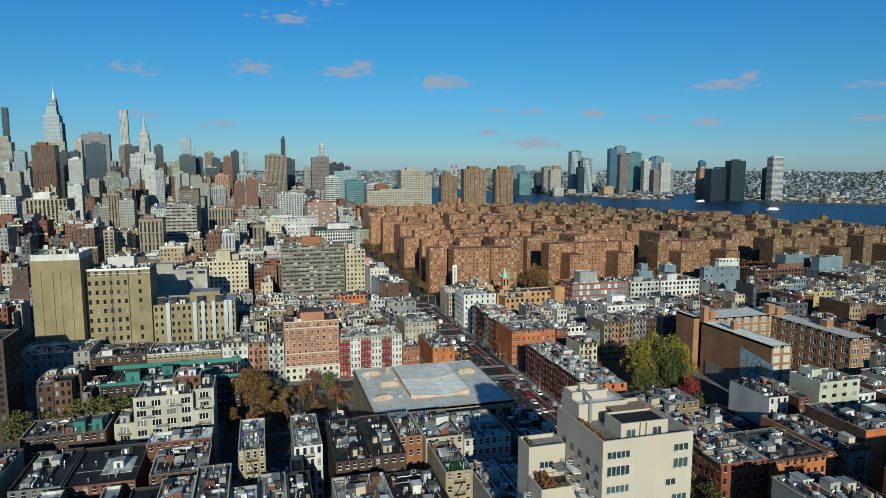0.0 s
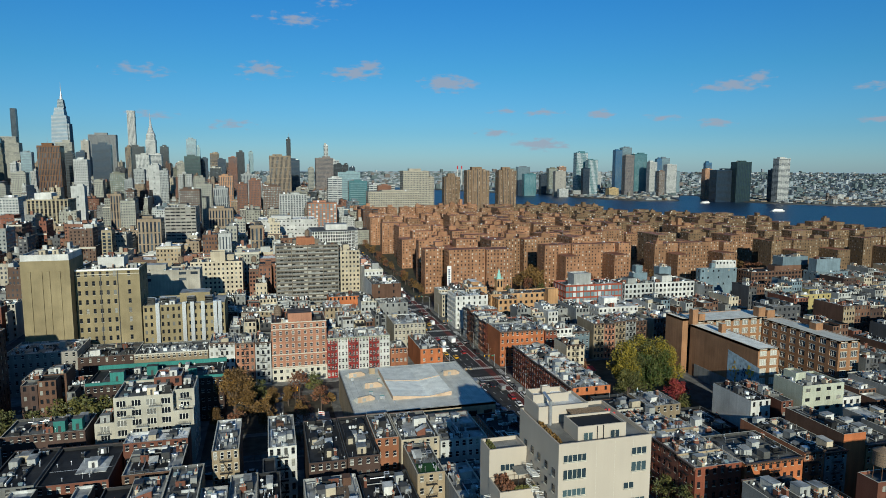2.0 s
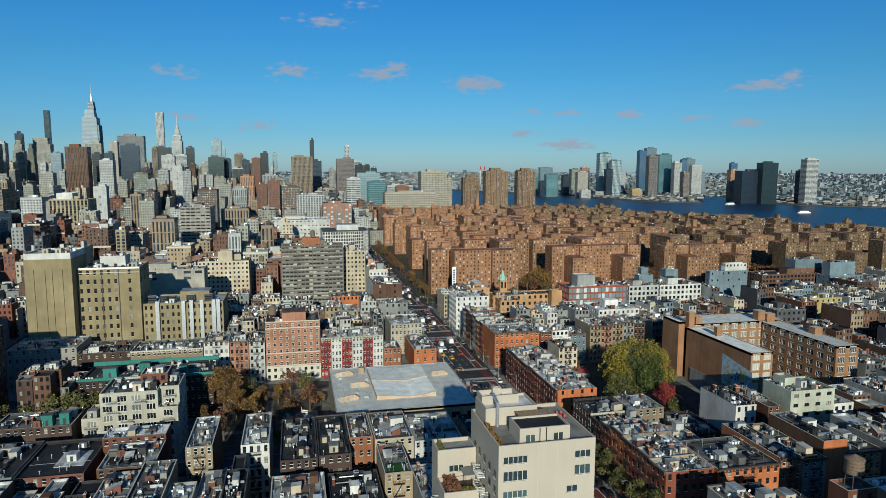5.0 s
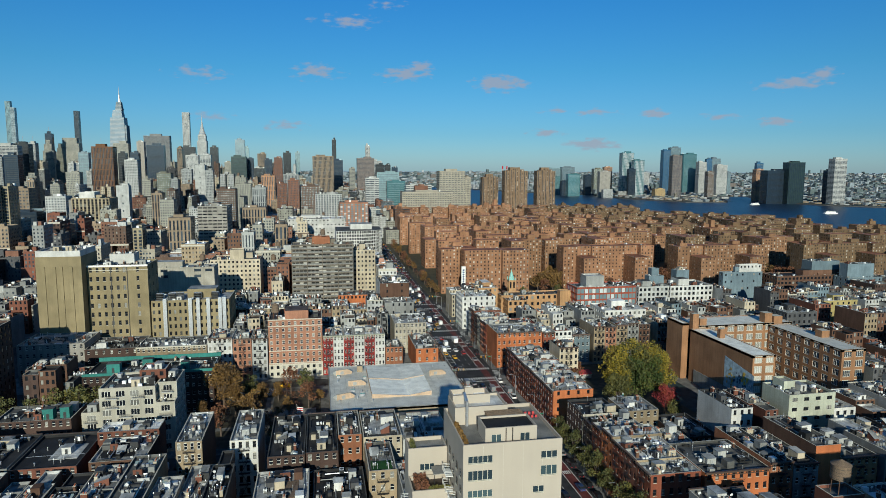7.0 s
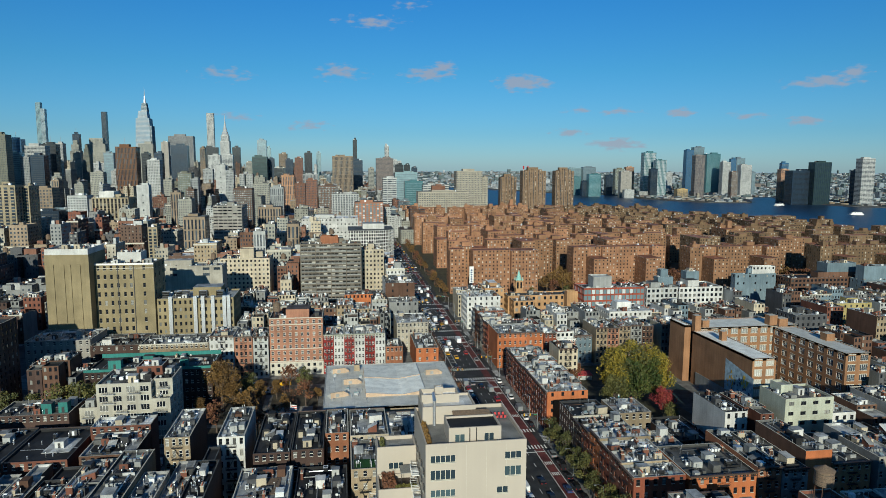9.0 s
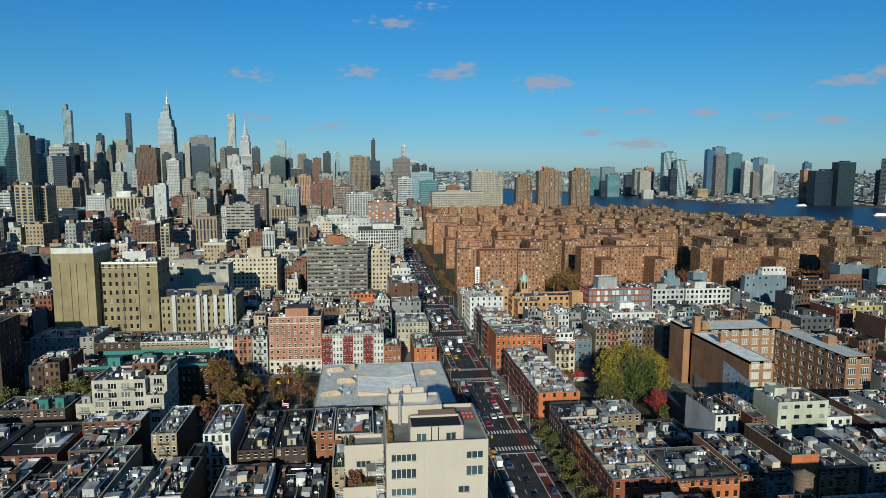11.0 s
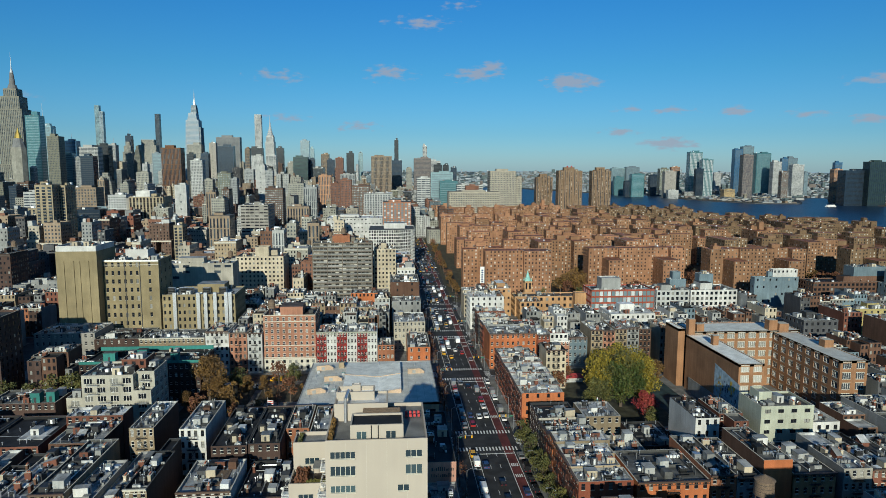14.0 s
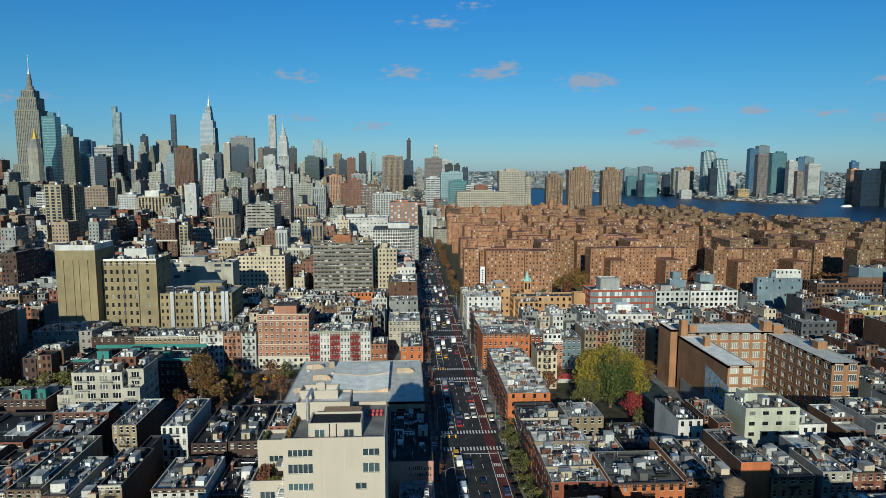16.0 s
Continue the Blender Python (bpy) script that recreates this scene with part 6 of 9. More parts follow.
for k, (wd, wl, rf, dp, h_) in enumerate(((8.0, "brick_avenue", "roof_silver", 15.0, 18.4), (8.2, "brick_red", "roof_silver", 14.2, 18.9), (7.6, "brick_avenue", "roof_white", 15.4, 18.6), (8.0, "orange_brick_hot", "roof_white", 16.5, 19.3), (7.2, "brick_avenue", "roof_silver", 15.0, 18.0), (7.4, "brick_dark", "roof_black", 16.0, 17.0))):
    hero(121, 121 + dp, y, y + wd - 0.1, h_, wl, rf, "W", 5, sides="S" if k == 0 else None, back="brick_orange" if k == 0 else "brick_tan", clutter=6, cols=3, units=4, win="d")
    y += wd
hero(121, 134.8, 192.4, 207, 17.6, "brick_dark", "roof_black", "W", 5, back="stone", cornice=None, escape=False, clutter=3)
hero(136.8, 149.4, 193, 207, 17.4, "brick_dark", "roof_silver", "N", 5, back="brick_tan", cornice=None, escape=False, clutter=4)
hero(138.4, 150, 172, 184, 14.5, "brick_brown", "roof_silver", "N", 4, back="brick_tan", clutter=4, cornice=None)
hero(137.0, 157, 145.3, 165, 17.8, "orange_brick_hot", "roof_grey", "S", 5, cols=8, win="d", cornice="cornice_brown", clutter=5)
hero(157.2, 164.5, 145.3, 172, 19.0, "brick_orange", "roof_grey", "S", 5, cols=3, win="w", clutter=6)
hero(164.7, 172.7, 145.3, 172, 18.0, "mid_grey", "roof_grey", "S", 5, cols=3, clutter=6)
hero(172.9, 181.2, 147, 170, 22.0, "orange_brick_hot", "roof_grey", "S", 5, cols=0, back="brick_brown", clutter=2, cornice=None, escape=False, units=0)
hero(181.7, 194, 147, 168, 17.8, "sandstone", "roof_grey", "S", 5, cols=5, clutter=5)
hero(171.4, 179.6, 184, 204.4, 19.4, "white_wall", "roof_black", "S", 5, back="white_wall", cols=3, cornice=None, escape=False, clutter=3, win="d", label="narrow white house with a tall blank side wall")
mass("apartment_building", 194.5, 213, 185.2, 199.5, 0.15, 22.4, "sage", "roof_grey", rows=6, bays=4.6, ww=2.0, wh=1.3, detail=2, win="dg", clutter=5, label="pale green rendered apartment house with wide windows", open_sides="S", house=False)
mass("roof_house", 197.5, 202, 192, 198, 21.6, 25.0, "sage", "roof_silver", rows=0, clutter=0, label="pale green stair house on a flat roof", category="stair house", house=False)
mass("apartment_building", 213.2, 225, 188.5, 206, 0.15, 15, "white_wall", "roof_silver", rows=4, detail=2, win="dg", clutter=3, label="small white house front", house=False, open_sides="S")
reserve(193.5, 226, 184.5, 212)


def school():
    """Red-brown school with two wings round a court, big gridded windows and a mural."""
    reserve(200, 263, 214, 288)
    e = hold("school", 228, 250, 0.15, "orange brick school with two wings round a court and a mural", "school")
    S_, H = "school_brick", 26.2

    def wing(x0, x1, y0, y1, h, rows, front, nb):
        s, found = Shape(), []
        X0, X1, Y0, Y1 = x0 - 228, x1 - 228, y0 - 250, y1 - 250
        for sd in "SENW":
            p, q = wall_line(sd, X0, X1, Y0, Y1)
            W = math.hypot(q[0] - p[0], q[1] - p[1])
            if sd in front:
                facade(s, p, q, 0, h, rows, max(1, round(W / nb)), 3.6, 2.6, 1.0, S_, 0.25, found)
            else:
                facade(s, p, q, 0, h, 0, 0, 1, 1, 1, S_)
        s.quad((X0 + .5, Y0 + .5, h - .2), (X1 - .5, Y0 + .5, h - .2), (X1 - .5, Y1 - .5, h - .2), (X0 + .5, Y1 - .5, h - .2), "roof_membrane")
        for a0, a1, b0, b1 in ((X0, X1, Y0, Y0 + .5), (X0, X1, Y1 - .5, Y1), (X0, X0 + .5, Y0 + .5, Y1 - .5), (X1 - .5, X1, Y0 + .5, Y1 - .5)):
            s.box(a0, a1, b0, b1, h - 1.0, h + 0.05, S_, "trim_stone")
        s.make("wing", e)
        glaze(found, e, "wglp")
    wing(207, 217.4, 222.5, 268.5, H - 1.2, 6, "SE", 5.5)
    wing(248.6, 260, 222.2, 268.5, H - 0.6, 6, "SW", 5.5)
    wing(210.6, 261.8, 268.8, 286, H, 6, "S", 5.0)
    wing(204.2, 207.4, 271, 285, H + 1.0, 0, "", 5)
    # dark box stands in for the shade of the slot beside the wing
    c = Shape()
    c.box(207.42 - 228, 210.58 - 228, 274 - 250, 284 - 250, 0, H, "trim_dark")
    c.make("recess_shade", e, "dark box painting in the shade of a narrow recess")
    for x, y, w_, h_ in ((-18.5, 20, 3.0, 6.0), (21.5, 22, 4.0, 4.6), (-16, 2, 2.4, 2.8), (26, 21, 4.5, 3.2), (-14, 21, 3.4, 3.4), (29.5, -6, 4.0, 2.4)):
        c = Shape()
        c.box(x - w_ / 2, x + w_ / 2, y - w_ / 2, y + w_ / 2, H - 2, H + h_, S_, "trim_stone")
        c.make("chimney", e)
    c = Shape()
    c.box(206.7 - 228, 206.96 - 228, 224 - 250, 264 - 250, 0, 6.5, "mid_grey")
    c.make("base_course", e, "grey rendered base of a brick wall")
    m = Shape()
    x = 206.97 - 228
    m.quad((x, 241 - 250, 3), (x, 221.2 - 250, 3), (x, 221.2 - 250, 17), (x, 241 - 250, 20), "mural_blue")
    rng = random.Random(5)
    for k in range(90):
        c_ = rng.choice(((227, 13.5, "mural_gold", 1.0), (229.5, 8.0, "mural_dark", 0.8), (226, 6.5, "mural_dark", 0.7), (236, 13.8, "mural_gold", 0.8), (237, 9.0, "mural_gold", 0.6), (234, 6.0, "mural_dark", 0.6), (231, 12.0, "mural_dark", 0.7), (224, 10, "mural_pale", 0.8)))
        y, z, r = c_[0] + rng.gauss(0, 1.5) - 250, c_[1] + rng.gauss(0, 1.7), c_[3] * rng.uniform(0.35, 1.0)
        y, z = min(max(y, 222.3 - 250), 239.8 - 250), min(max(z, 4.2), 16)
        pts = [(x - 0.03 - k * 0.001, y + r * math.cos(-a) * rng.uniform(0.5, 1.1), z + 1.4 * r * math.sin(-a) * rng.uniform(0.5, 1.1)) for a in np.linspace(0, 5.6, 8)]
        m.poly(pts, c_[2])
    m.make("mural", e, "faded blue and gold wall painting of leaf shapes")
    return e


school()
strip("play_court", 186, 200, 226, 284, 0.19, "play_court", "blue-green painted play court beside a school", "court")
strip("garden", 138, 195, 224, 300, 0.17, "lawn", "shaded church garden with fallen leaves", "garden")
reserve(137.5, 199.5, 221, 300)
strip("garden", -16, 33, 225, 285, 0.17, "park_earth", "small park with worn brown ground and leaves", "park")
reserve(-16, 34, 222, 286)


def church():
    """Sandy brick parish school with a belfry and a copper spire."""
    reserve(150, 245, 398, 446)
    mass("school", 156, 205, 419, 433, 0.15, 14.0, "sandstone", "roof_grey", rows=3, bays=4.0, ww=1.7, wh=2.2, label="sandy orange brick parish school", category="school", house=False)
    mass("school", 157, 171, 406, 418.8, 0.15, 13.0, "sandstone", "roof_grey", rows=3, bays=4.0, ww=1.7, wh=2.2, label="front wing of a sandy orange brick parish school", category="school", house=False, clutter=3)
    mass("school", 196, 204, 412, 417.8, 0.15, 17.5, "sandstone", "roof_grey", rows=0, label="square brick stair tower", category="stair tower", house=False, clutter=0)
    e = hold("bell_tower", 168.4, 437, 0.15, "brick belfry with a green copper spire", "bell tower")
    s, gl = Shape(), Shape()
    for sd in "SENW":
        p, q = wall_line(sd, -2.5, 2.5, -2.5, 2.5)
        facade(s, p, q, 0, 15, 0, 0, 1, 1, 1, "sandstone")
        facade(s, p, q, 15, 21.5, 1, 2, 1.3, 4.6, 0.8, "sandstone", 0.5, glass=gl)
    s.make("shaft", e)
    gl.make("louvre", e)
    s = Shape()
    for a in (-2.2, 2.2):
        for b in (-2.2, 2.2):
            s.cone(a, b, 21.5, 24, 0.5, 0.05, 6, "copper_green")
    s.cone(0, 0, 21.5, 23.6, 2.2, 1.6, 8, "copper_green")
    s.cone(0, 0, 23.6, 29, 1.6, 0.05, 8, "copper_green")
    s.make("spire", e, "green copper spire")
    mass("church", 140, 153.5, 420, 444, 0.15, 19.5, "sandstone", "roof_white", rows=4, label="sandy brick church house with pale roof", category="church", clutter=4)
    for x0, x1 in ((203.4, 227.5), (227.6, 246)):
        mass("apartment_building", x0, x1, 400, 420, 0.15, 21.6, "red_band", "roof_silver", rows=5, bays=2.6, ww=2.42, wh=3.0, gmat="glass_pale", label="modern house with thin red bands and pale glass", clutter=5, house=False, parapet=0.9)
    mass("roof_house", 211.3, 224.2, 404, 414, 20.8, 28.6, "pale_grey", "roof_silver", rows=0, house=False, clutter=0, label="pale metal plant house on a roof", category="plant house")
    mass("roof_house", 260.3, 271.5, 409, 415.5, 20.8, 26.5, "blue_grey", "roof_grey", rows=0, house=False, clutter=2, label="blue-grey stair house on a flat roof", category="plant house")
    mass("roof_house", 262.5, 268, 410, 415, 26.1, 31.6, "blue_grey", "roof_grey", rows=0, house=False, clutter=0, label="blue-grey water tank house", category="plant house")
    mass("roof_house", 280.5, 290.2, 408, 415, 20.9, 30.2, "blue_grey", "roof_grey", rows=0, house=False, clutter=2, label="blue-grey lift house on a white apartment house", category="plant house")
    mass("roof_house", 407.5, 431.9, 430, 441, 19.9, 30.6, "blue_grey", "roof_silver", rows=0, house=False, clutter=3, label="pale blue-grey plant house on a brown roof", category="plant house")
    mass("apartment_building", 421.9, 452, 410, 423.6, 0.15, 20.5, "blue_grey", "roof_grey", rows=6, bays=4.5, ww=1.3, wh=1.5, skip=0.4, label="blue-grey rendered house with few windows", clutter=4, house=False)
    mass("roof_house", 424, 447, 413, 421, 19.9, 30.5, "blue_grey", "roof_silver", rows=0, house=False, clutter=2, label="blue-grey plant house on a rendered house", category="plant house")
    reserve(421, 453, 409, 424)
    mass("apartment_building", 246, 268, 396, 416, 0.15, 21.5, "pale_grey", "roof_grey", rows=6, bays=3.2, ww=1.8, wh=2.0, label="pale grey house with a planted roof edge", clutter=5)
    mass("apartment_building", 268.3, 300, 394, 416, 0.15, 21.8, "white_wall", "roof_grey", rows=6, bays=3.2, ww=1.8, wh=2.0, label="white gridded apartment house", clutter=6)
    reserve(245, 301, 390, 418)
    mass("apartment_building", 337.3, 371, 438, 443.5, 0.15, 22.3, "blue_grey", "roof_silver", rows=4, bays=5, skip=0.4, label="pale blue-grey building with few windows", clutter=3)
    mass("roof_house", 351, 370, 438.2, 443, 21.5, 28.0, "white_wall", "roof_silver", rows=1, house=False, clutter=0, label="white plant house on a pale building", category="plant house")
    reserve(338, 372, 436, 445)
    mass("apartment_building", 374, 450, 425, 443, 0.15, 20.5, "brick_brown", "roof_black", rows=6, bays=3.2, ww=1.9, wh=1.8, label="long brown brick apartment house with dark windows", clutter=6)
    reserve(373, 451, 424, 445)


church()
mass("apartment_building", 352, 377, 352, 363.5, 0.15, 17, "yellow_wall", "roof_silver", rows=5, bays=4, label="dull yellow painted house with few windows", clutter=5, skip=0.3)
reserve(351, 378, 350, 364)
mass("apartment_building", 288, 307, 305, 322, 0.15, 22, "dark_grey", "roof_grey", rows=6, bays=3.4, label="dark grey rendered apartment house", clutter=5)
reserve(287, 308, 304, 323)
mass("apartment_building", 196, 222, 340, 362, 0.15, 19, "white_wall", "roof_white", rows=5, bays=3, label="white-painted apartment house with pale roof", clutter=6)
reserve(195, 223, 339, 363)

# ---- rows of ordinary houses on the remaining lots ----
WALLS = ["brick_red", "brick_brown", "brick_dark", "brick_tan", "cream", "white_wall", "pale_grey", "mid_grey", "brick_brown", "dark_grey", "stone", "brick_tan", "brick_dark", "mid_grey", "brick_orange", "concrete", "brick_red"]
ROOFS = ["roof_silver", "roof_silver", "roof_grey", "roof_black", "roof_white", "roof_grey", "roof_black", "roof_brown"]
MIDS = (Shape(), Shape())          # houses past the nearer blocks, joined


DARK_ROOFS = ["roof_black", "roof_grey", "roof_black", "roof_silver", "roof_grey", "roof_brown", "roof_silver"]


def row(xa, xb, y0, y1, front, rng, lo, hi, detail, wmin=6.0, wmax=9.5):
    x = xa
    while x < xb - 4:
        w_ = min(rng.uniform(wmin, wmax), xb - x)
        d = rng.uniform(-3, 3)
        a, b = (y0, y1 + d) if front == "S" else (y0 + d, y1)
        h = rng.uniform(lo, hi)
        # left of x -36 darker roofs are picked to deepen the shade there
        wl, rf = rng.choice(WALLS), rng.choice(DARK_ROOFS[:3] if x < -36 and 210 < y0 < 300 else DARK_ROOFS[:4] if y0 < 210 else DARK_ROOFS if y0 < 300 else ROOFS)
        # eastern houses get darker materials in place of the dimmer light there
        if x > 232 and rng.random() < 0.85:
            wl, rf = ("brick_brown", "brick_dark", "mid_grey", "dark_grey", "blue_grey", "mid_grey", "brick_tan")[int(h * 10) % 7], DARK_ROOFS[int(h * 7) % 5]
        # dark walls here also paint in that shade
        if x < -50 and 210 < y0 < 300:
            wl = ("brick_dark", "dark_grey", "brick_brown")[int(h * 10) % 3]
        if is_free(x, x + w_, a, b):
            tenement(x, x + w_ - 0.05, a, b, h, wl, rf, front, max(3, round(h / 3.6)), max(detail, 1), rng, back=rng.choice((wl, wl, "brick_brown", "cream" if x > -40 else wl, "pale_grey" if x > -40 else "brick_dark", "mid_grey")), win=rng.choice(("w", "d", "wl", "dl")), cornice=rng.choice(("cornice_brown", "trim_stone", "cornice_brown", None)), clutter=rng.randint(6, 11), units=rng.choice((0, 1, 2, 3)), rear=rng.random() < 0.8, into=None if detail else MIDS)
        x += w_


rng = random.Random(11)
for i in range(0, 5):
    ya, yb = STREETS[i] + 9, STREETS[i + 1] - (9 if i < 4 else 15)
    for xa, xb in ((-320, -136), (-106, 90), (121.2, 308), (338, 560)):
        if i == 0 and (xa < -110 or xa > 300):
            continue
        if i <= 1 and xa > 330:
            continue
        mid = xa in (-106, 121.2)
        near = 2 if mid and i == 1 else (1 if mid and i in (2, 3) else 0)
        lo, hi = (15, 20.5) if xa > 0 else (14, 21)
        row(xa, xb, ya, ya + (32 if i == 1 and xa < 0 else 24 if i == 1 else 20), "S", rng, lo + 2 * (i == 1), hi, near, *((5.8, 9.0) if near else (6.5, 12)))
        # the first block's north row, out of view, is raised to shade the street
        row(xa, xb, yb - 22, yb, "N", rng, *((19.5, 23.5) if i == 0 else (lo, hi)), near, *((5.8, 9.0) if near else (6.5, 12)))
tagged(MIDS[0].make("house_rows", kind="stuff"), "rows of old brick and painted houses with cluttered flat roofs", "houses")
tagged(MIDS[1].make("house_row_glazing", kind="stuff"), "dark windows of the farther house rows", "windows")

# ---- brick slabs of the housing estate ----


def estate_block(x, y, plan, rng, h=36.3, near=False, lows=()):
    """Brick slab whose wings step forward and back, all of one height, with a few lift houses. plan: for each wing its width, south and north end; lows: lower wings in front, each with its west, east, south and north end."""
    e = hold("apartment_block", x, y, 0.15, "red-brown brick housing slab with projecting wings and many small windows", "apartment block", "housing estate slabs")
    gl, gear = Shape(), Shape()
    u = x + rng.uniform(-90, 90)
    # brick turns browner to the east, and darker for the weaker light
    B = "brick_stuy" if u < 255 else "brick_stuy_mid" if u < 400 else "brick_stuy_brown_dim"

    def wing(x0, x1, y0, y1, z):
        s = Shape()
        rows = round(z / 2.85)
        for sd in "SENW":
            p, q = wall_line(sd, x0, x1, y0, y1)
            W = math.hypot(q[0] - p[0], q[1] - p[1])
            n = max(1, round(W / 2.9))
            if sd == "N":
                facade(s, p, q, 0, z, 0, 0, 1, 1, 1, B)
            elif near:
                facade(s, p, q, 0, z, rows, n, 1.05, 1.3, 1.1, B, 0.18, glass=gl, gmat="glass_estate", skip=0.1, rng=rng)
            else:
                facade(s, p, q, 0, z, 0, 0, 1, 1, 1, B)
                dots(gl, p, q, 0, z - 0.9, rows, n, 1.1, 1.3, 1.1, "glass_estate", skip=0.15, rng=rng)
        t = 0.4
        ring, inn = ((x0, y0), (x1, y0), (x1, y1), (x0, y1)), ((x0 + t, y0 + t), (x1 - t, y0 + t), (x1 - t, y1 - t), (x0 + t, y1 - t))
        s.quad(*((*p, z - 0.35) for p in inn), "estate_roof")
        edge = rng.choice((B, "terracotta", "terracotta", "terracotta", "trim_stone"))
        for k in range(4):
            m = (k + 1) % 4
            s.quad((*ring[k], z), (*ring[m], z), (*inn[m], z), (*inn[k], z), edge)
            s.quad((*inn[k], z), (*inn[m], z), (*inn[m], z - 0.35), (*inn[k], z - 0.35), B)
        s.weld()
        s.make("wing", e)

    for low in lows:
        wing(*low, h - 7.4)
    X = -sum(p[0] for p in plan) / 2
    for k, (wd, south, north) in enumerate(plan):
        H = h * (0.8 if south < -7.5 and rng.random() < 0.6 else 1.0) + rng.uniform(-0.25, 0.25)
        wing(X, X + wd - 0.04, south, north, H)
        if rng.random() < 0.42:
            r, m = Shape(), X + wd * rng.uniform(0.35, 0.65)
            w_, yc, hh = rng.uniform(2.4, 4.6), (max(south, 0) + north) / 2 + rng.uniform(-2, 2), rng.uniform(2.0, 4.2)
            r.box(m - w_, m + w_, yc - 2.6, yc + 2.6, H - 0.35, H + hh, B, "estate_roof")
            if rng.random() < 0.4:
                r.box(m - w_ * 0.5, m + w_ * 0.1, yc - 1.2, yc + 1.4, H + hh, H + hh + rng.uniform(1.0, 2.4), B, "estate_roof")
            r.make("roof_house", e)
        if rng.random() < 0.3:             # pale flashing
            gear.box(X + 0.5, X + wd - 0.5, south + 0.42, south + 0.75, H - 0.34, H - 0.05, "trim_white")
        for _ in range(2):
            a, b = rng.uniform(X + 1, X + wd - 3), rng.uniform(south + 1, north - 3)
            gear.box(a, a + rng.uniform(0.5, 1.4), b, b + rng.uniform(0.5, 1.4), H - 0.34, H + rng.uniform(0, 0.9), rng.choice(("unit_white", "mid_grey", B, "estate_roof")))
        X += wd
    gl.make("glazing", e, kind="stuff")
    gear.make("roof_gear", e, kind="stuff")
    if rng.random() < 0.08:
        r = Shape()
        r.box(-2.6, 2.6, 6, 12, h - 0.35, h + rng.uniform(7, 11), B, "estate_roof")
        r.make("chimney", e)
    return e


def estate_plan(rng, n):
    """Wings in turn: long low-relief stretches, and narrower ones that come forward."""
    plan, f = [], rng.randrange(2)
    for k in range(n):
        if (k + f) % 2:
            plan.append((rng.uniform(11, 15), -rng.uniform(7, 15), rng.uniform(15, 27)))
        else:
            plan.append((rng.uniform(15, 27), rng.uniform(0, 5), rng.uniform(13, 17)))
    return plan


erng = random.Random(4)
LONG = ((13, 0, 16), (13, 5, 22), (30, 2.5, 15), (13, 6, 22), (12, 0, 16))
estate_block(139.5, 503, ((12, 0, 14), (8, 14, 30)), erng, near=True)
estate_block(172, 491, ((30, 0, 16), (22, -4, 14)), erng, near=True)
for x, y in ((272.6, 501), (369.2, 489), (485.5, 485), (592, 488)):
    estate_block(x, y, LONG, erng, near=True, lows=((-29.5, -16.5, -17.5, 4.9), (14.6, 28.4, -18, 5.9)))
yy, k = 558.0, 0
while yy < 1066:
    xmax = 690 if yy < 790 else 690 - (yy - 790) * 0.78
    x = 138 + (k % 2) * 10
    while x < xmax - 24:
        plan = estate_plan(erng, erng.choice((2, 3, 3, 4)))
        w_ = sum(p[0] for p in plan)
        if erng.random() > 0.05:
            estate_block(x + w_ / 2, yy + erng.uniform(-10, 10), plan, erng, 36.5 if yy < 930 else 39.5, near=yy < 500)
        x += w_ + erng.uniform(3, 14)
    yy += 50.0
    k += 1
sg = Shape()
sg.quad((139, 470.55, 8), (142.2, 470.55, 8), (142.2, 470.55, 27), (139, 470.55, 27), "trim_white")
for j in range(9):
    sg.box(139.9, 141.3, 470.5, 470.54, 10 + j * 1.7, 11.1 + j * 1.7, "car_paint_blue")
tagged(sg.make("banner"), "tall white banner with blue lettering on a brick wall", "banner")

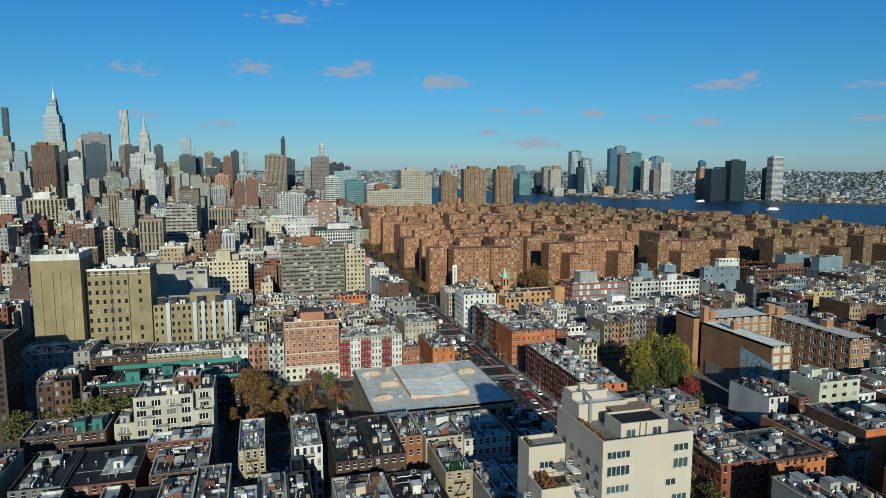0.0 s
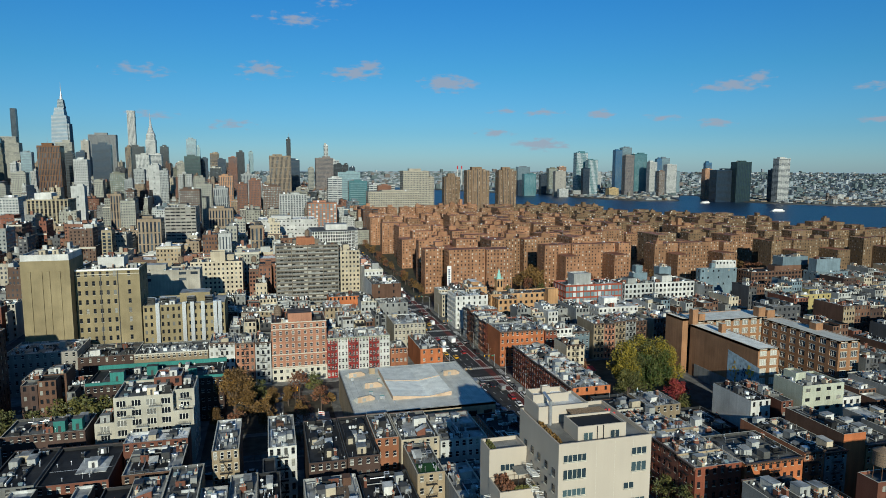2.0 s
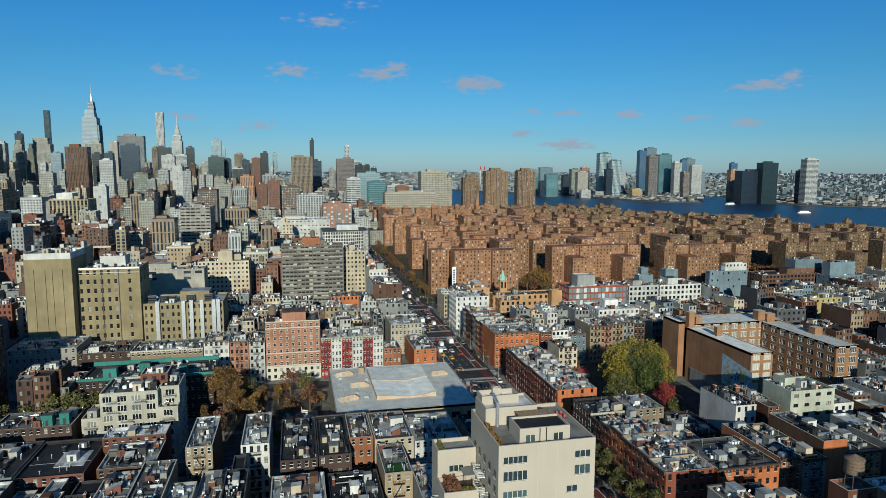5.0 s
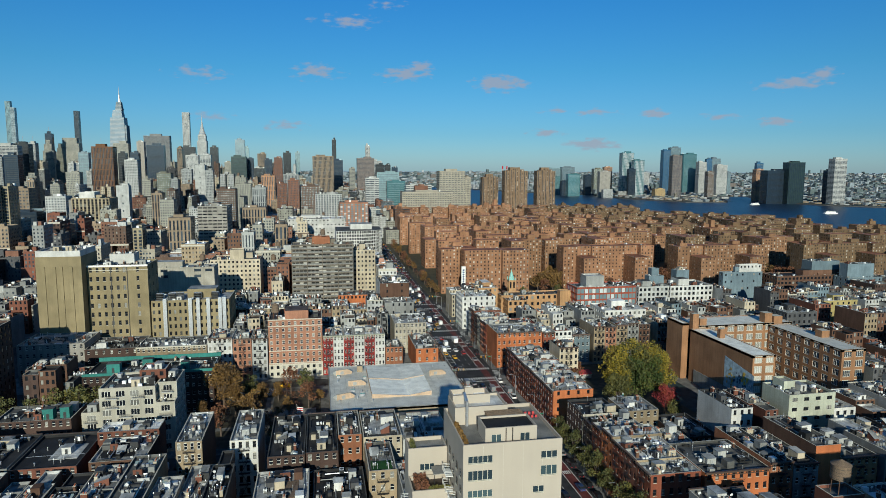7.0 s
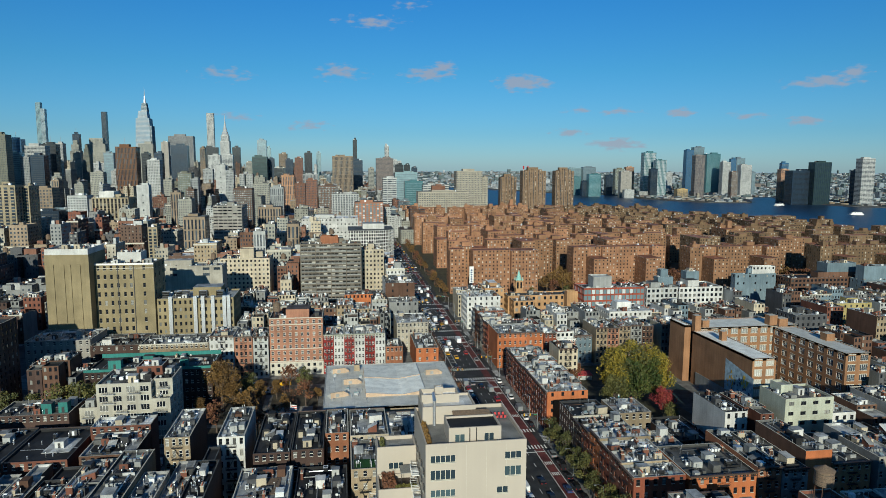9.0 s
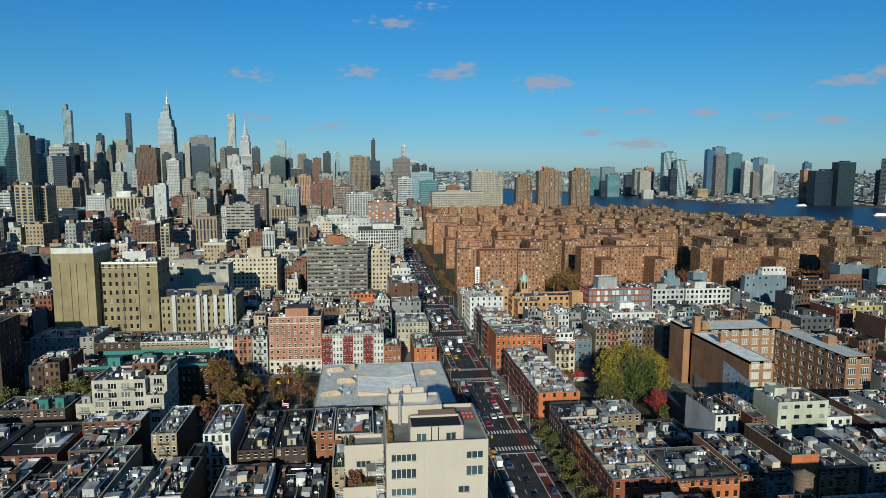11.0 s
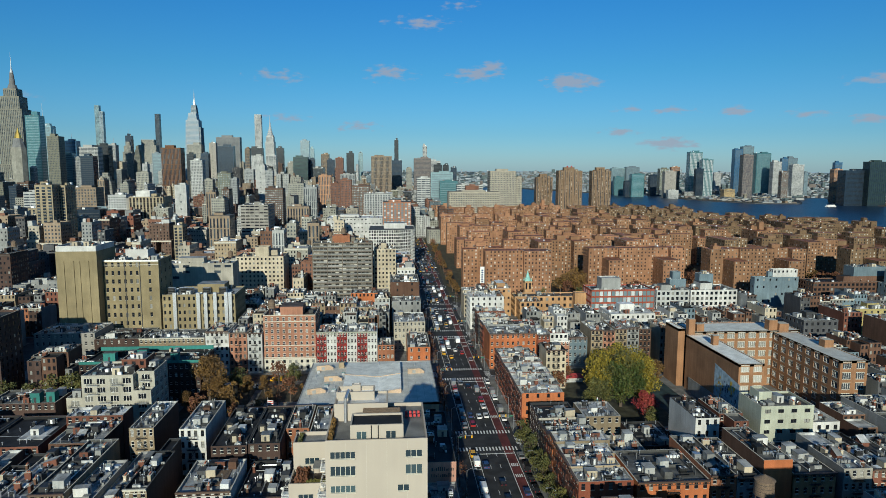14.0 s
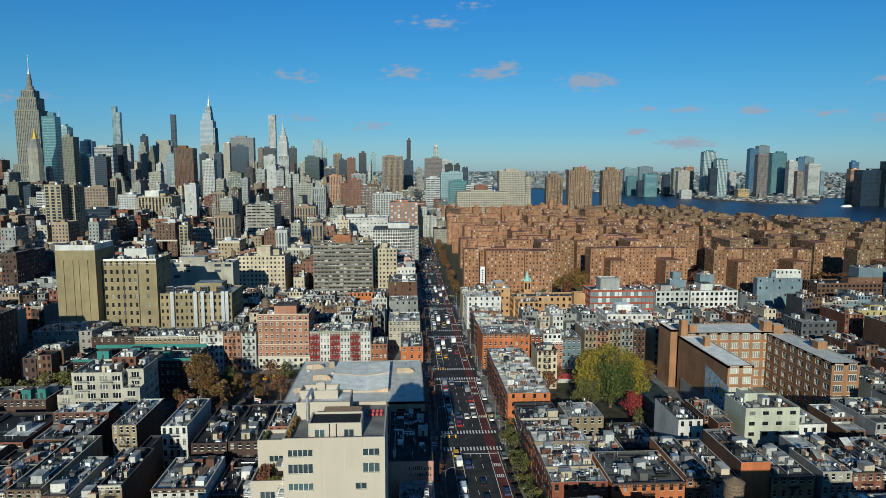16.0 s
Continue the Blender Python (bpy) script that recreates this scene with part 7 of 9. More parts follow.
# ---- towers ----
STYLE = {      # wall, pattern, glass or second stuff, storey, bay, words
    "tealshine": ("gl_teal", "skin", "gl_pale", 4, 5, "teal glass"), "palegreen": ("gl_pale", "skin", "gl_grey", 4, 5, "pale green glass"),
    "olive": ("t_olive", "grid", "glass_far", 3.6, 3.2, "olive-grey"), "olivegrid": ("t_olive", "grid", "glass_pale", 3.4, 3.0, "olive-grey gridded"), "olivestep": ("t_olive", "grid", "glass_far", 3.6, 3.0, "olive stone"),
    "bluetop": ("gl_blue", "skin", "gl_navy", 4, 6, "blue glass"), "blueglass": ("gl_blue", "skin", "gl_grey", 4, 6, "blue glass"), "greyglass": ("gl_grey", "skin", "gl_pale", 4, 5, "grey glass"),
    "lightgrey": ("t_light", "grid", "glass_far", 3.4, 3.0, "pale grey"), "whiterib": ("t_white", "rib", "glass_far", 3.7, 30, "white banded"), "whitegrid": ("t_white", "grid", "glass_far", 3.3, 3.4, "white gridded"),
    "whitepier": ("t_white", "pier", "glass_far", 3.6, 2.6, "white ribbed"), "whiteblank": ("t_white", "blank", "glass_far", 3.6, 5, "plain white"), "white": ("t_white", "grid", "glass_far", 3.6, 3.6, "white"),
    "dark": ("gl_dark", "skin", "t_slate", 3.8, 5, "dark glass"), "navy": ("gl_navy", "skin", "t_slate", 3.9, 6, "dark navy glass"), "darkgreen": ("gl_green", "skin", "t_slate", 3.8, 4, "dark green glass"),
    "stone": ("t_stone", "grid", "glass_far", 3.5, 2.8, "pale stone"), "stonestep": ("t_stone", "grid", "glass_far", 3.6, 2.8, "stepped stone"), "concrete": ("concrete", "blank", "glass_far", 3.4, 6, "plain grey"),
    "copper": ("t_copper", "pier", "glass_bands", 3.9, 3.0, "copper-brown ribbed"), "greygrid": ("t_grey", "grid", "glass_bands", 3.7, 2.6, "grey concrete gridded"), "greypier": ("t_light", "pier", "glass_far", 3.4, 3.2, "grey ribbed"),
    "tanpier": ("t_tan", "pier", "glass_bands", 3.3, 3.4, "tan brick ribbed"), "orangepier": ("t_orange", "pier", "glass_far", 3.2, 3.6, "orange brick"), "brownpier": ("t_mauve", "pier", "glass_far", 3.3, 3.0, "brown ribbed"),
    "pinkpier": ("t_orange", "rib", "glass_far", 3.4, 30, "pink-orange banded"), "red": ("t_brick", "grid", "glass_far", 3.2, 2.8, "red brick"), "redblank": ("t_brick", "blank", "glass_far", 4, 5, "plain red brick"),
    "brownbalc": ("t_brown", "grid", "glass_pale", 3.0, 2.7, "dark brown brick"), "tanbalc": ("t_pier", "balcony", "glass_bands", 2.9, 5.2, "tan brick balconied"), "whitebalc": ("t_white", "balcony", "glass_far", 3.0, 4.2, "white balconied"),
    "mauve": ("t_mauve", "grid", "glass_far", 3.5, 2.8, "mauve-grey"), "teal": ("gl_teal", "skin", "gl_pale", 4, 6, "teal glass"), "tanrib": ("t_beige", "grid", "glass_bands", 3.6, 2.8, "tan stone"),
    "beigegrid": ("t_beige", "grid", "glass_far", 3.6, 3.0, "cream brick"), "pinkgrid": ("brick_salmon", "balcony", "glass_pale", 3.1, 4.6, "pink and white"), "bluegrey": ("blue_grey", "grid", "glass_bands", 3.2, 3.0, "blue-grey"),
    "tanarch": ("t_tan", "grid", "glass_far", 4.2, 4.2, "tan brick"), "qglass": ("gl_teal", "pier", "q_pale", 3.4, 5.0, "pale blue glass"), "qdark": ("gl_navy", "skin", "gl_dark", 3.6, 7, "dark glass"),
    "qdarkgreen": ("gl_green", "balcony", "gl_navy", 3.5, 6, "dark green glass"), "ochre": ("t_ochre", "rib", "glass_far", 4, 30, "ochre"), "glassdark": ("gl_dark", "skin", "t_slate", 4, 6, "dark glass")}


def skin_face(gl, p, q, z0, z1, style):
    """The openings of one tower face, by the pattern of its style."""
    wall, pattern, gm, fh, bay, words = STYLE[style]
    W = math.hypot(q[0] - p[0], q[1] - p[1])
    rows, n = max(1, round((z1 - z0) / fh)), max(1, round(W / bay))
    fh, bay = (z1 - z0) / rows, W / n
    if pattern == "grid":
        dots(gl, p, q, z0, z1, rows, n, bay * 0.5, fh * 0.5, fh * 0.25, gm, 0.1)
    elif pattern == "rib":
        dots(gl, p, q, z0, z1, rows, max(1, round(W / 9)), 9, fh * 0.48, fh * 0.28, gm, 0.1)
    elif pattern == "pier":
        dots(gl, p, q, z0, z1, max(1, rows // 3), n, bay * 0.46, fh * 9, 0.3, gm, 0.1)
    elif pattern == "balcony":
        dots(gl, p, q, z0, z1, rows, n, bay * 0.58, fh * 0.78, fh * 0.2, gm, 0.1)
        dots(gl, p, q, z0, z1, rows, n, bay * 0.5, fh * 0.3, fh * 0.02, wall, 0.5)
    elif pattern == "skin":
        dots(gl, p, q, z0, z1, rows, 1, W * 0.985, fh * 0.3, fh * 0.1, gm, 0.1)
        dots(gl, p, q, z0, z1, 1, n, 0.5, (z1 - z0) * 0.98, 0.5, wall, 0.25)
    else:
        dots(gl, p, q, z0 + (z1 - z0) * 0.2, z1 - 4, max(1, rows // 4), 1, 2.2, fh * 0.6, 1, gm, 0.1)


def block_tower(x0, x1, y, depth, h, style, steps=0):
    """A tower of its own: shaft, set-backs, openings, parapet, roof house and plant."""
    wall, pattern, gm, fh, bay, words = STYLE[style]
    cx, cy = (x0 + x1) / 2, y + depth / 2
    reserve(x0 - 2, x1 + 2, y - 2, y + depth + 2)
    e = hold("tower", cx, cy, 0.1, f"{words} tower on the skyline", "tower", "skyline towers")
    rng_ = random.Random(int(x0 * 7 + y))
    s, gl = Shape(), Shape()
    a, b = (x1 - x0) / 2, depth / 2
    levels = [(0, h, 1.0, 0.0)]
    if steps == 1:
        levels = [(0, h * 0.66, 1.0, 0), (h * 0.66, h * 0.82, 0.82, 0.05), (h * 0.82, h * 0.93, 0.6, 0), (h * 0.93, h, 0.36, 0)]
    elif steps == 2:
        levels = [(0, h * 0.75, 1.0, 0), (h * 0.75, h * 0.9, 0.86, 0.08), (h * 0.9, h, 0.6, 0.12)]
    for z0, z1, k, off in levels:
        o = off * a
        s.box(o - a * k, o + a * k, -b * k, b * k, z0, z1, wall, "roof_grey")
        for sd in "SEW":
            p, q = wall_line(sd, o - a * k, o + a * k, -b * k, b * k)
            skin_face(gl, p, q, z0, z1 - (2.0 if z1 == h else 0.3), style)
    s.make("wall", e)
    gl.make("glazing", e, kind="stuff")
    if not steps:
        r = Shape()
        m, up = rng_.uniform(-0.3, 0.3) * a, max(2.5, h * rng_.uniform(0.02, 0.045))
        r.box(m - a * 0.45, m + a * 0.45, -b * 0.4, b * 0.6, h - 0.05, h + up, wall, "roof_grey")
        r.make("roof_house", e)
        r = Shape()
        for _ in range(3):
            u, v, z = rng_.uniform(-0.85, 0.6) * a, rng_.uniform(-0.8, 0.3) * b, rng_.uniform(1, 3)
            r.box(u, u + rng_.uniform(1.5, 4), v, v + 3, h - 0.05, h + z, rng_.choice(("unit_white", "mid_grey", "dark_grey")))
        if h > 120 and rng_.random() < 0.4:
            r.bar((m, 0, h + up), (m, 0, h + up + rng_.uniform(6, 16)), 0.4, "steel_crown")
        r.make("roof_plant", e, kind="stuff")
    return e


block_tower(-852, -818, 1750, 28, 231, "tealshine")
block_tower(-892, -864, 1900, 26, 215, "palegreen")
block_tower(-654, -630, 1450, 26, 166, "olive")
block_tower(-879, -844, 2000, 26, 178, "bluetop")
block_tower(-659, -627, 1500, 20, 131, "palegreen")
block_tower(-628, -610, 1500, 20, 122, "lightgrey")
block_tower(-797, -742, 1900, 30, 157, "whiterib")
block_tower(-796, -755, 2000, 30, 165, "dark")
block_tower(-837, -814, 2200, 25, 174, "whitepier")
block_tower(-543, -519, 1350, 22, 123, "navy")
block_tower(-837, -799, 2300, 30, 187, "stonestep", 1)
block_tower(-867, -846, 2420, 20, 213, "navy")
block_tower(-742, -720, 2150, 24, 169, "olivestep", 1)
block_tower(-865, -788, 2500, 40, 203, "stonestep", 2)
block_tower(-454, -410, 1550, 30, 146, "copper")
block_tower(-596, -571, 1900, 20, 140, "greyglass")
block_tower(-708, -655, 2600, 30, 189, "stone")
block_tower(-519, -496, 2100, 24, 145, "navy")
block_tower(-442, -425, 1700, 24, 135, "dark")
block_tower(-639, -613, 2650, 24, 198, "concrete")
block_tower(-640, -544, 2760, 34, 225, "greygrid")
block_tower(-569, -510, 2500, 26, 180, "navy")
block_tower(-427, -410, 2300, 20, 165, "tanpier")
block_tower(-443, -395, 2450, 25, 173, "dark")
block_tower(-344, -309, 2000, 22, 137, "whitegrid")
block_tower(-347, -313, 2250, 25, 143, "whiterib")
block_tower(-338, -312, 2400, 22, 172, "dark")
block_tower(-232, -211, 1500, 22, 106, "whiteblank")
block_tower(-211, -194, 1500, 18, 95, "lightgrey")
block_tower(-206, -165, 1900, 30, 132, "darkgreen")
block_tower(-171, -151, 1950, 20, 128, "navy")
block_tower(-265, -232, 2500, 25, 203, "greyglass")
block_tower(-256, -238, 2700, 20, 180, "palegreen")
block_tower(-237, -217, 2000, 20, 117, "stone")
block_tower(-179, -150, 2400, 24, 151, "tanpier")
block_tower(-119, -105, 1750, 18, 98, "lightgrey")
block_tower(-148, -123, 2300, 20, 130, "navy")
block_tower(-103, -78, 2100, 22, 133, "red")
block_tower(-101, -72, 2600, 22, 160, "dark")
block_tower(-64, -55, 2600, 12, 114, "white")
block_tower(-59, -41, 2700, 18, 163, "palegreen")
block_tower(-92, -63, 1500, 22, 84, "orangepier")
block_tower(-47, -28, 1300, 22, 71, "red")
block_tower(-50, -14, 1600, 25, 86, "greypier")
block_tower(-24, -3, 1250, 22, 79, "red")
block_tower(1, 33, 1200, 28, 69, "brownbalc")
block_tower(16, 75, 1900, 34, 135, "tanpier")
block_tower(88, 105, 2753, 20, 218, "dark")
block_tower(76, 108, 2100, 22, 126, "navy")
block_tower(136, 183, 1800, 26, 128, "mauve")
block_tower(162, 174, 1840, 10, 163, "white")
block_tower(195, 231, 2100, 20, 125, "whiterib")
block_tower(204, 229, 2000, 20, 112, "dark")
block_tower(236, 254, 2050, 18, 112, "dark")
block_tower(275, 294, 2200, 18, 104, "navy")
block_tower(113, 128, 1750, 18, 101, "stone")
block_tower(124, 151, 1300, 22, 82, "whiterib")
block_tower(164, 215, 1500, 26, 92, "palegreen")
block_tower(177, 216, 1400, 26, 74, "teal")
block_tower(205, 257, 1300, 26, 68, "whiterib")
block_tower(220, 246, 1280, 16, 67, "redblank")
block_tower(166, 250, 1050, 28, 63, "tanrib")
block_tower(264, 315, 1250, 34, 96, "beigegrid")
block_tower(318, 329, 1262, 22, 84, "beigegrid")
block_tower(27, 71, 1100, 26, 58, "whitebalc")
block_tower(61, 100, 900, 28, 54, "pinkgrid")
block_tower(-371, -345, 1487, 24, 117, "whitegrid")
block_tower(-252, -235, 1000, 14, 75, "whiteblank")
block_tower(-267, -251, 640, 17, 84, "tanbalc")
block_tower(-251, -246, 655, 21, 83, "tanbalc")
# navy and blue-grey here paint in the shade on one building
block_tower(-354, -319, 900, 24, 44, "navy")
block_tower(-343, -315, 930, 20, 44, "bluegrey")
block_tower(-293, -281, 820, 16, 26, "whiteblank")
block_tower(-401, -366, 1000, 26, 71, "tanarch")
block_tower(-308, -284, 900, 24, 64, "whitegrid")
block_tower(-253, -243, 820, 24, 63, "concrete")
block_tower(-559, -540, 1150, 22, 75, "brownbalc")
block_tower(-556, -544, 1120, 20, 70, "navy")
block_tower(-443, -426, 950, 18, 66, "whiterib")
block_tower(-359, -350, 800, 20, 52, "tanbalc")
block_tower(-265, -240, 1300, 24, 91, "olivegrid")
block_tower(-242, -228, 1300, 18, 80, "lightgrey")
block_tower(-304, -288, 1350, 20, 77, "stone")
block_tower(-279, -257, 1600, 20, 97, "lightgrey")
block_tower(-100, -76, 900, 24, 73, "brownbalc")
block_tower(-107, -80, 1150, 24, 74, "stone")
block_tower(-60, -32, 830, 20, 52, "tanpier")
block_tower(-74, -52, 1100, 22, 69, "greypier")
block_tower(-456, -431, 1400, 20, 91, "stone")
block_tower(-588, -575, 1800, 18, 111, "whitegrid")
block_tower(-623, -604, 1950, 18, 109, "lightgrey")
block_tower(-515, -485, 1350, 22, 90, "stonestep", 1)
block_tower(-430, -415, 1250, 20, 71, "stone")
block_tower(-427, -416, 1150, 20, 80, "tanpier")
block_tower(-823, -813, 1700, 16, 101, "whitepier")
block_tower(-193, -179, 950, 20, 66, "tanpier")
block_tower(-183, -172, 1000, 22, 69, "brownbalc")
block_tower(-167, -150, 880, 22, 60, "stone")
block_tower(-127, -119, 600, 14, 48, "tanbalc")
block_tower(-106, -86, 640, 22, 54, "tanpier")
block_tower(-28, -19, 620, 22, 48, "stonestep")
block_tower(-7, 4, 610, 20, 49, "tanpier")
block_tower(-31, -21, 560, 16, 47, "whitepier")
block_tower(1177, 1225, 2350, 28, 164, "qglass")
block_tower(1202, 1243, 2300, 26, 136, "qglass")
block_tower(1156, 1183, 2250, 18, 103, "navy")
block_tower(1431, 1462, 2500, 25, 180, "blueglass")
block_tower(1491, 1537, 2550, 25, 193, "greyglass")
block_tower(1273, 1309, 2150, 24, 150, "brownpier")
block_tower(1521, 1581, 2500, 28, 165, "teal")
block_tower(1532, 1566, 2400, 24, 130, "whitegrid")
block_tower(1596, 1620, 2450, 14, 144, "blueglass")
block_tower(1382, 1406, 2100, 18, 94, "brownbalc")
block_tower(1653, 1692, 2500, 22, 147, "greyglass")
block_tower(1546, 1591, 2300, 25, 119, "white")
block_tower(1626, 1641, 2350, 16, 92, "greyglass")
block_tower(1426, 1453, 1900, 20, 102, "pinkpier")
block_tower(1437, 1461, 1915, 12, 123, "blueglass")
block_tower(1333, 1402, 1720, 34, 99, "qdark")
block_tower(1387, 1440, 1700, 28, 123, "qdarkgreen")
block_tower(940, 993, 2520, 22, 104, "palegreen")
block_tower(925, 962, 2440, 22, 72, "teal")
block_tower(992, 1045, 2500, 25, 109, "greyglass")
block_tower(940, 987, 2300, 25, 82, "teal")
block_tower(923, 949, 2320, 18, 57, "navy")
block_tower(1049, 1075, 2400, 20, 79, "navy")
block_tower(1128, 1167, 2500, 25, 103, "olivegrid")
block_tower(1020, 1061, 2200, 22, 93, "concrete")
block_tower(1218, 1254, 2600, 20, 110, "pinkpier")
block_tower(1013, 1049, 2150, 18, 30, "white")
block_tower(1210, 1249, 2150, 26, 32, "ochre")
block_tower(1604, 1638, 3000, 18, 85, "white")
block_tower(1519, 1560, 1677, 25, 134, "whiterib")
block_tower(1544, 1567, 1725, 25, 100, "navy")


def waterside_tower(x0, x1, y, depth, h):
    """Brown brick tower of clustered shafts, the middle ones higher, with dark slots and pale balconies."""
    reserve(x0 - 2, x1 + 2, y - 2, y + depth + 2)
    e = hold("tower", (x0 + x1) / 2, y + depth / 2, 0.1, "brown brick riverside tower of clustered shafts", "tower", "riverside towers")
    s, gl = Shape(), Shape()
    a, b, n = (x1 - x0) / 2, depth / 2, 5
    for k in range(n):
        xa, xb = -a + 2 * a * k / n, -a + 2 * a * (k + 1) / n
        z, inset = h - (0, 2.5, 0, 1.5, 4.5)[k] - (4 if k == 0 else 0), (2.5, 0, 1.4, 0, 2.8)[k]
        s.box(xa, xb - 0.05, -b + inset, b - inset, 0, z, "t_waterside", "roof_grey")
        w_ = xb - xa
        for u, wd, gm in ((0.22, 1.5, "glass_bands"), (0.62, 1.7, "glass_estate")):
            xm = xa + w_ * u
            dots(gl, (xm, -b + inset), (xm + wd, -b + inset), 0, z - 1, round(z / 2.9), 1, wd, 1.7 if gm == "glass_estate" else 2.7, 0.4, gm, 0.1)
    for sd in "EW":
        p, q = wall_line(sd, -a + (0 if sd == "W" else 0), a - 0.05, -b + 2.8, b - 2.8)
        dots(gl, p, q, 0, h - 6, round(h / 2.9), 6, 1.5, 1.6, 0.8, "glass_estate", 0.1)
    s.make("wall", e)
    gl.make("glazing", e, kind="stuff")
    r = Shape()
    r.box(-a * 0.5, a * 0.4, -b * 0.3, b * 0.5, h - 3, h + 3.0, "t_waterside", "roof_grey")
    r.make("roof_house", e)


waterside_tower(398, 435, 1437, 26, 86)
waterside_tower(434, 486, 1380, 30, 101)
waterside_tower(508, 550, 1380, 28, 101)


# ---- ordinary blocks north of the wide street ----
MID = ["cream", "t_tan", "brick_brown", "pale_grey", "t_stone", "t_white", "mid_grey", "t_beige", "t_brown", "t_stone", "brick_red", "t_brick", "concrete", "brick_tan", "t_brick", "brick_dark", "white_wall", "t_beige"]
FAR = ["cream", "t_tan", "pale_grey", "t_stone", "mid_grey", "t_beige", "t_stone", "concrete", "t_grey", "t_brown", "t_brick", "t_brick", "dark_grey", "gl_dark", "t_white", "t_tan", "brick_brown", "gl_grey", "t_olive"]
mrng = random.Random(21)


def city_house(s, g, x0, x1, y0, y1, h, wall, rng, near, gear=None):
    """A city house: U-shaped or plain body, cornice, set-back top, roof house, tank, stacks; windows to the south and east."""
    gear, roof = gear or s, rng.choice(ROOFS)
    fh, bay = rng.uniform(3.0, 3.6), rng.uniform(2.3, 3.3)
    ww, wh = bay * rng.uniform(0.32, 0.5), fh * rng.uniform(0.42, 0.56)
    gm = rng.choice(("glass_windows", "glass_far", "glass_windows", "glass_bands"))

    def body(xa, xb, ya, yb, za, zb, sides="SE"):
        s.box(xa, xb, ya, yb, za, zb, wall, roof)
        for sd in sides:
            p, q = wall_line(sd, xa, xb, ya, yb)
            W = math.hypot(q[0] - p[0], q[1] - p[1])
            rows = max(1, round((zb - za) / fh))
            lo = max(0, rows - 14)
            dots(g, p, q, za + (zb - za) * lo / rows, zb - 0.9, rows - lo, max(1, round(W / bay)), ww, wh, fh * 0.25, gm, 0.07, skip=0.07, rng=rng)
        if near:                           # parapet
            for a0, a1, b0, b1 in ((xa, xb, ya, ya + 0.35), (xa, xb, yb - 0.35, yb), (xa, xa + 0.35, ya + 0.35, yb - 0.35), (xb - 0.35, xb, ya + 0.35, yb - 0.35)):
                gear.box(a0, a1, b0, b1, zb - 0.02, zb + 0.8, wall, "trim_stone")
    w, top = x1 - x0, h
    if h > 34 and rng.random() < 0.6:
        top = h * rng.uniform(0.62, 0.82)
        body(x0 + w * rng.uniform(0.05, 0.2), x1 - w * rng.uniform(0.05, 0.2), y0 + 3, y1 - 3, top, h)
    if w > 15 and rng.random() < 0.5:      # a light court in the front
        c0, c1, d = x0 + w * 0.38, x0 + w * 0.62, min(9, (y1 - y0) * 0.5)
        body(x0, c0, y0, y0 + d, 0.1, top)
        body(c1, x1, y0, y0 + d, 0.1, top)
        body(x0, x1, y0 + d + 0.02, y1, 0.1, top)
    else:
        body(x0, x1, y0, y1, 0.1, top)
    if rng.random() < 0.5:
        gear.box(x0 - 0.25, x1 + 0.25, y0 - 0.4, y0 - 0.01, top - 1.0, top + 0.25, rng.choice(("trim_stone", "cornice_brown", wall)), bottom=True)
    for _ in range(rng.choice((1, 1, 2))):
        a, b = rng.uniform(x0 + 0.5, x1 - w * 0.4), rng.uniform(y0 + 2, (y0 + y1) / 2)
        gear.box(a, a + w * rng.uniform(0.15, 0.38), b, b + rng.uniform(3, 8), h - 0.05, h + rng.uniform(2.2, 5.5), rng.choice((wall, wall, "t_brick", "pale_grey", "t_white")), "roof_grey")
    for _ in range(4 if near else 2):
        a, b = rng.uniform(x0 + 0.5, x1 - 2), rng.uniform(y0 + 0.5, y1 - 2)
        gear.box(a, a + rng.uniform(0.5, 2), b, b + rng.uniform(0.5, 2), h - 0.05, h + rng.uniform(0.6, 2.4), rng.choice(("unit_white", "mid_grey", "t_brick", "dark_grey", "galvanised")))
    if h > 20 and rng.random() < 0.22:
        a, b = rng.uniform(x0 + 3, max(x0 + 3, x1 - 3)), rng.uniform(y0 + 4, y1 - 4)
        for dx, dy in ((-1.2, -1.2), (1.2, -1.2), (1.2, 1.2), (-1.2, 1.2)):
            gear.bar((a + dx, b + dy, h - 0.1), (a + dx, b + dy, h + 4), 0.15, "iron_black", 3)
        gear.cone(a, b, h + 4, h + 7.6, 1.9, 1.85, 10, "tank_wood")
        gear.cone(a, b, h + 7.6, h + 8.8, 2.0, 0.1, 10, "tank_wood")


NORTH = (Shape(), Shape())


def in_view(x, y):
    return x > 60 - 0.82 * (y + 40)


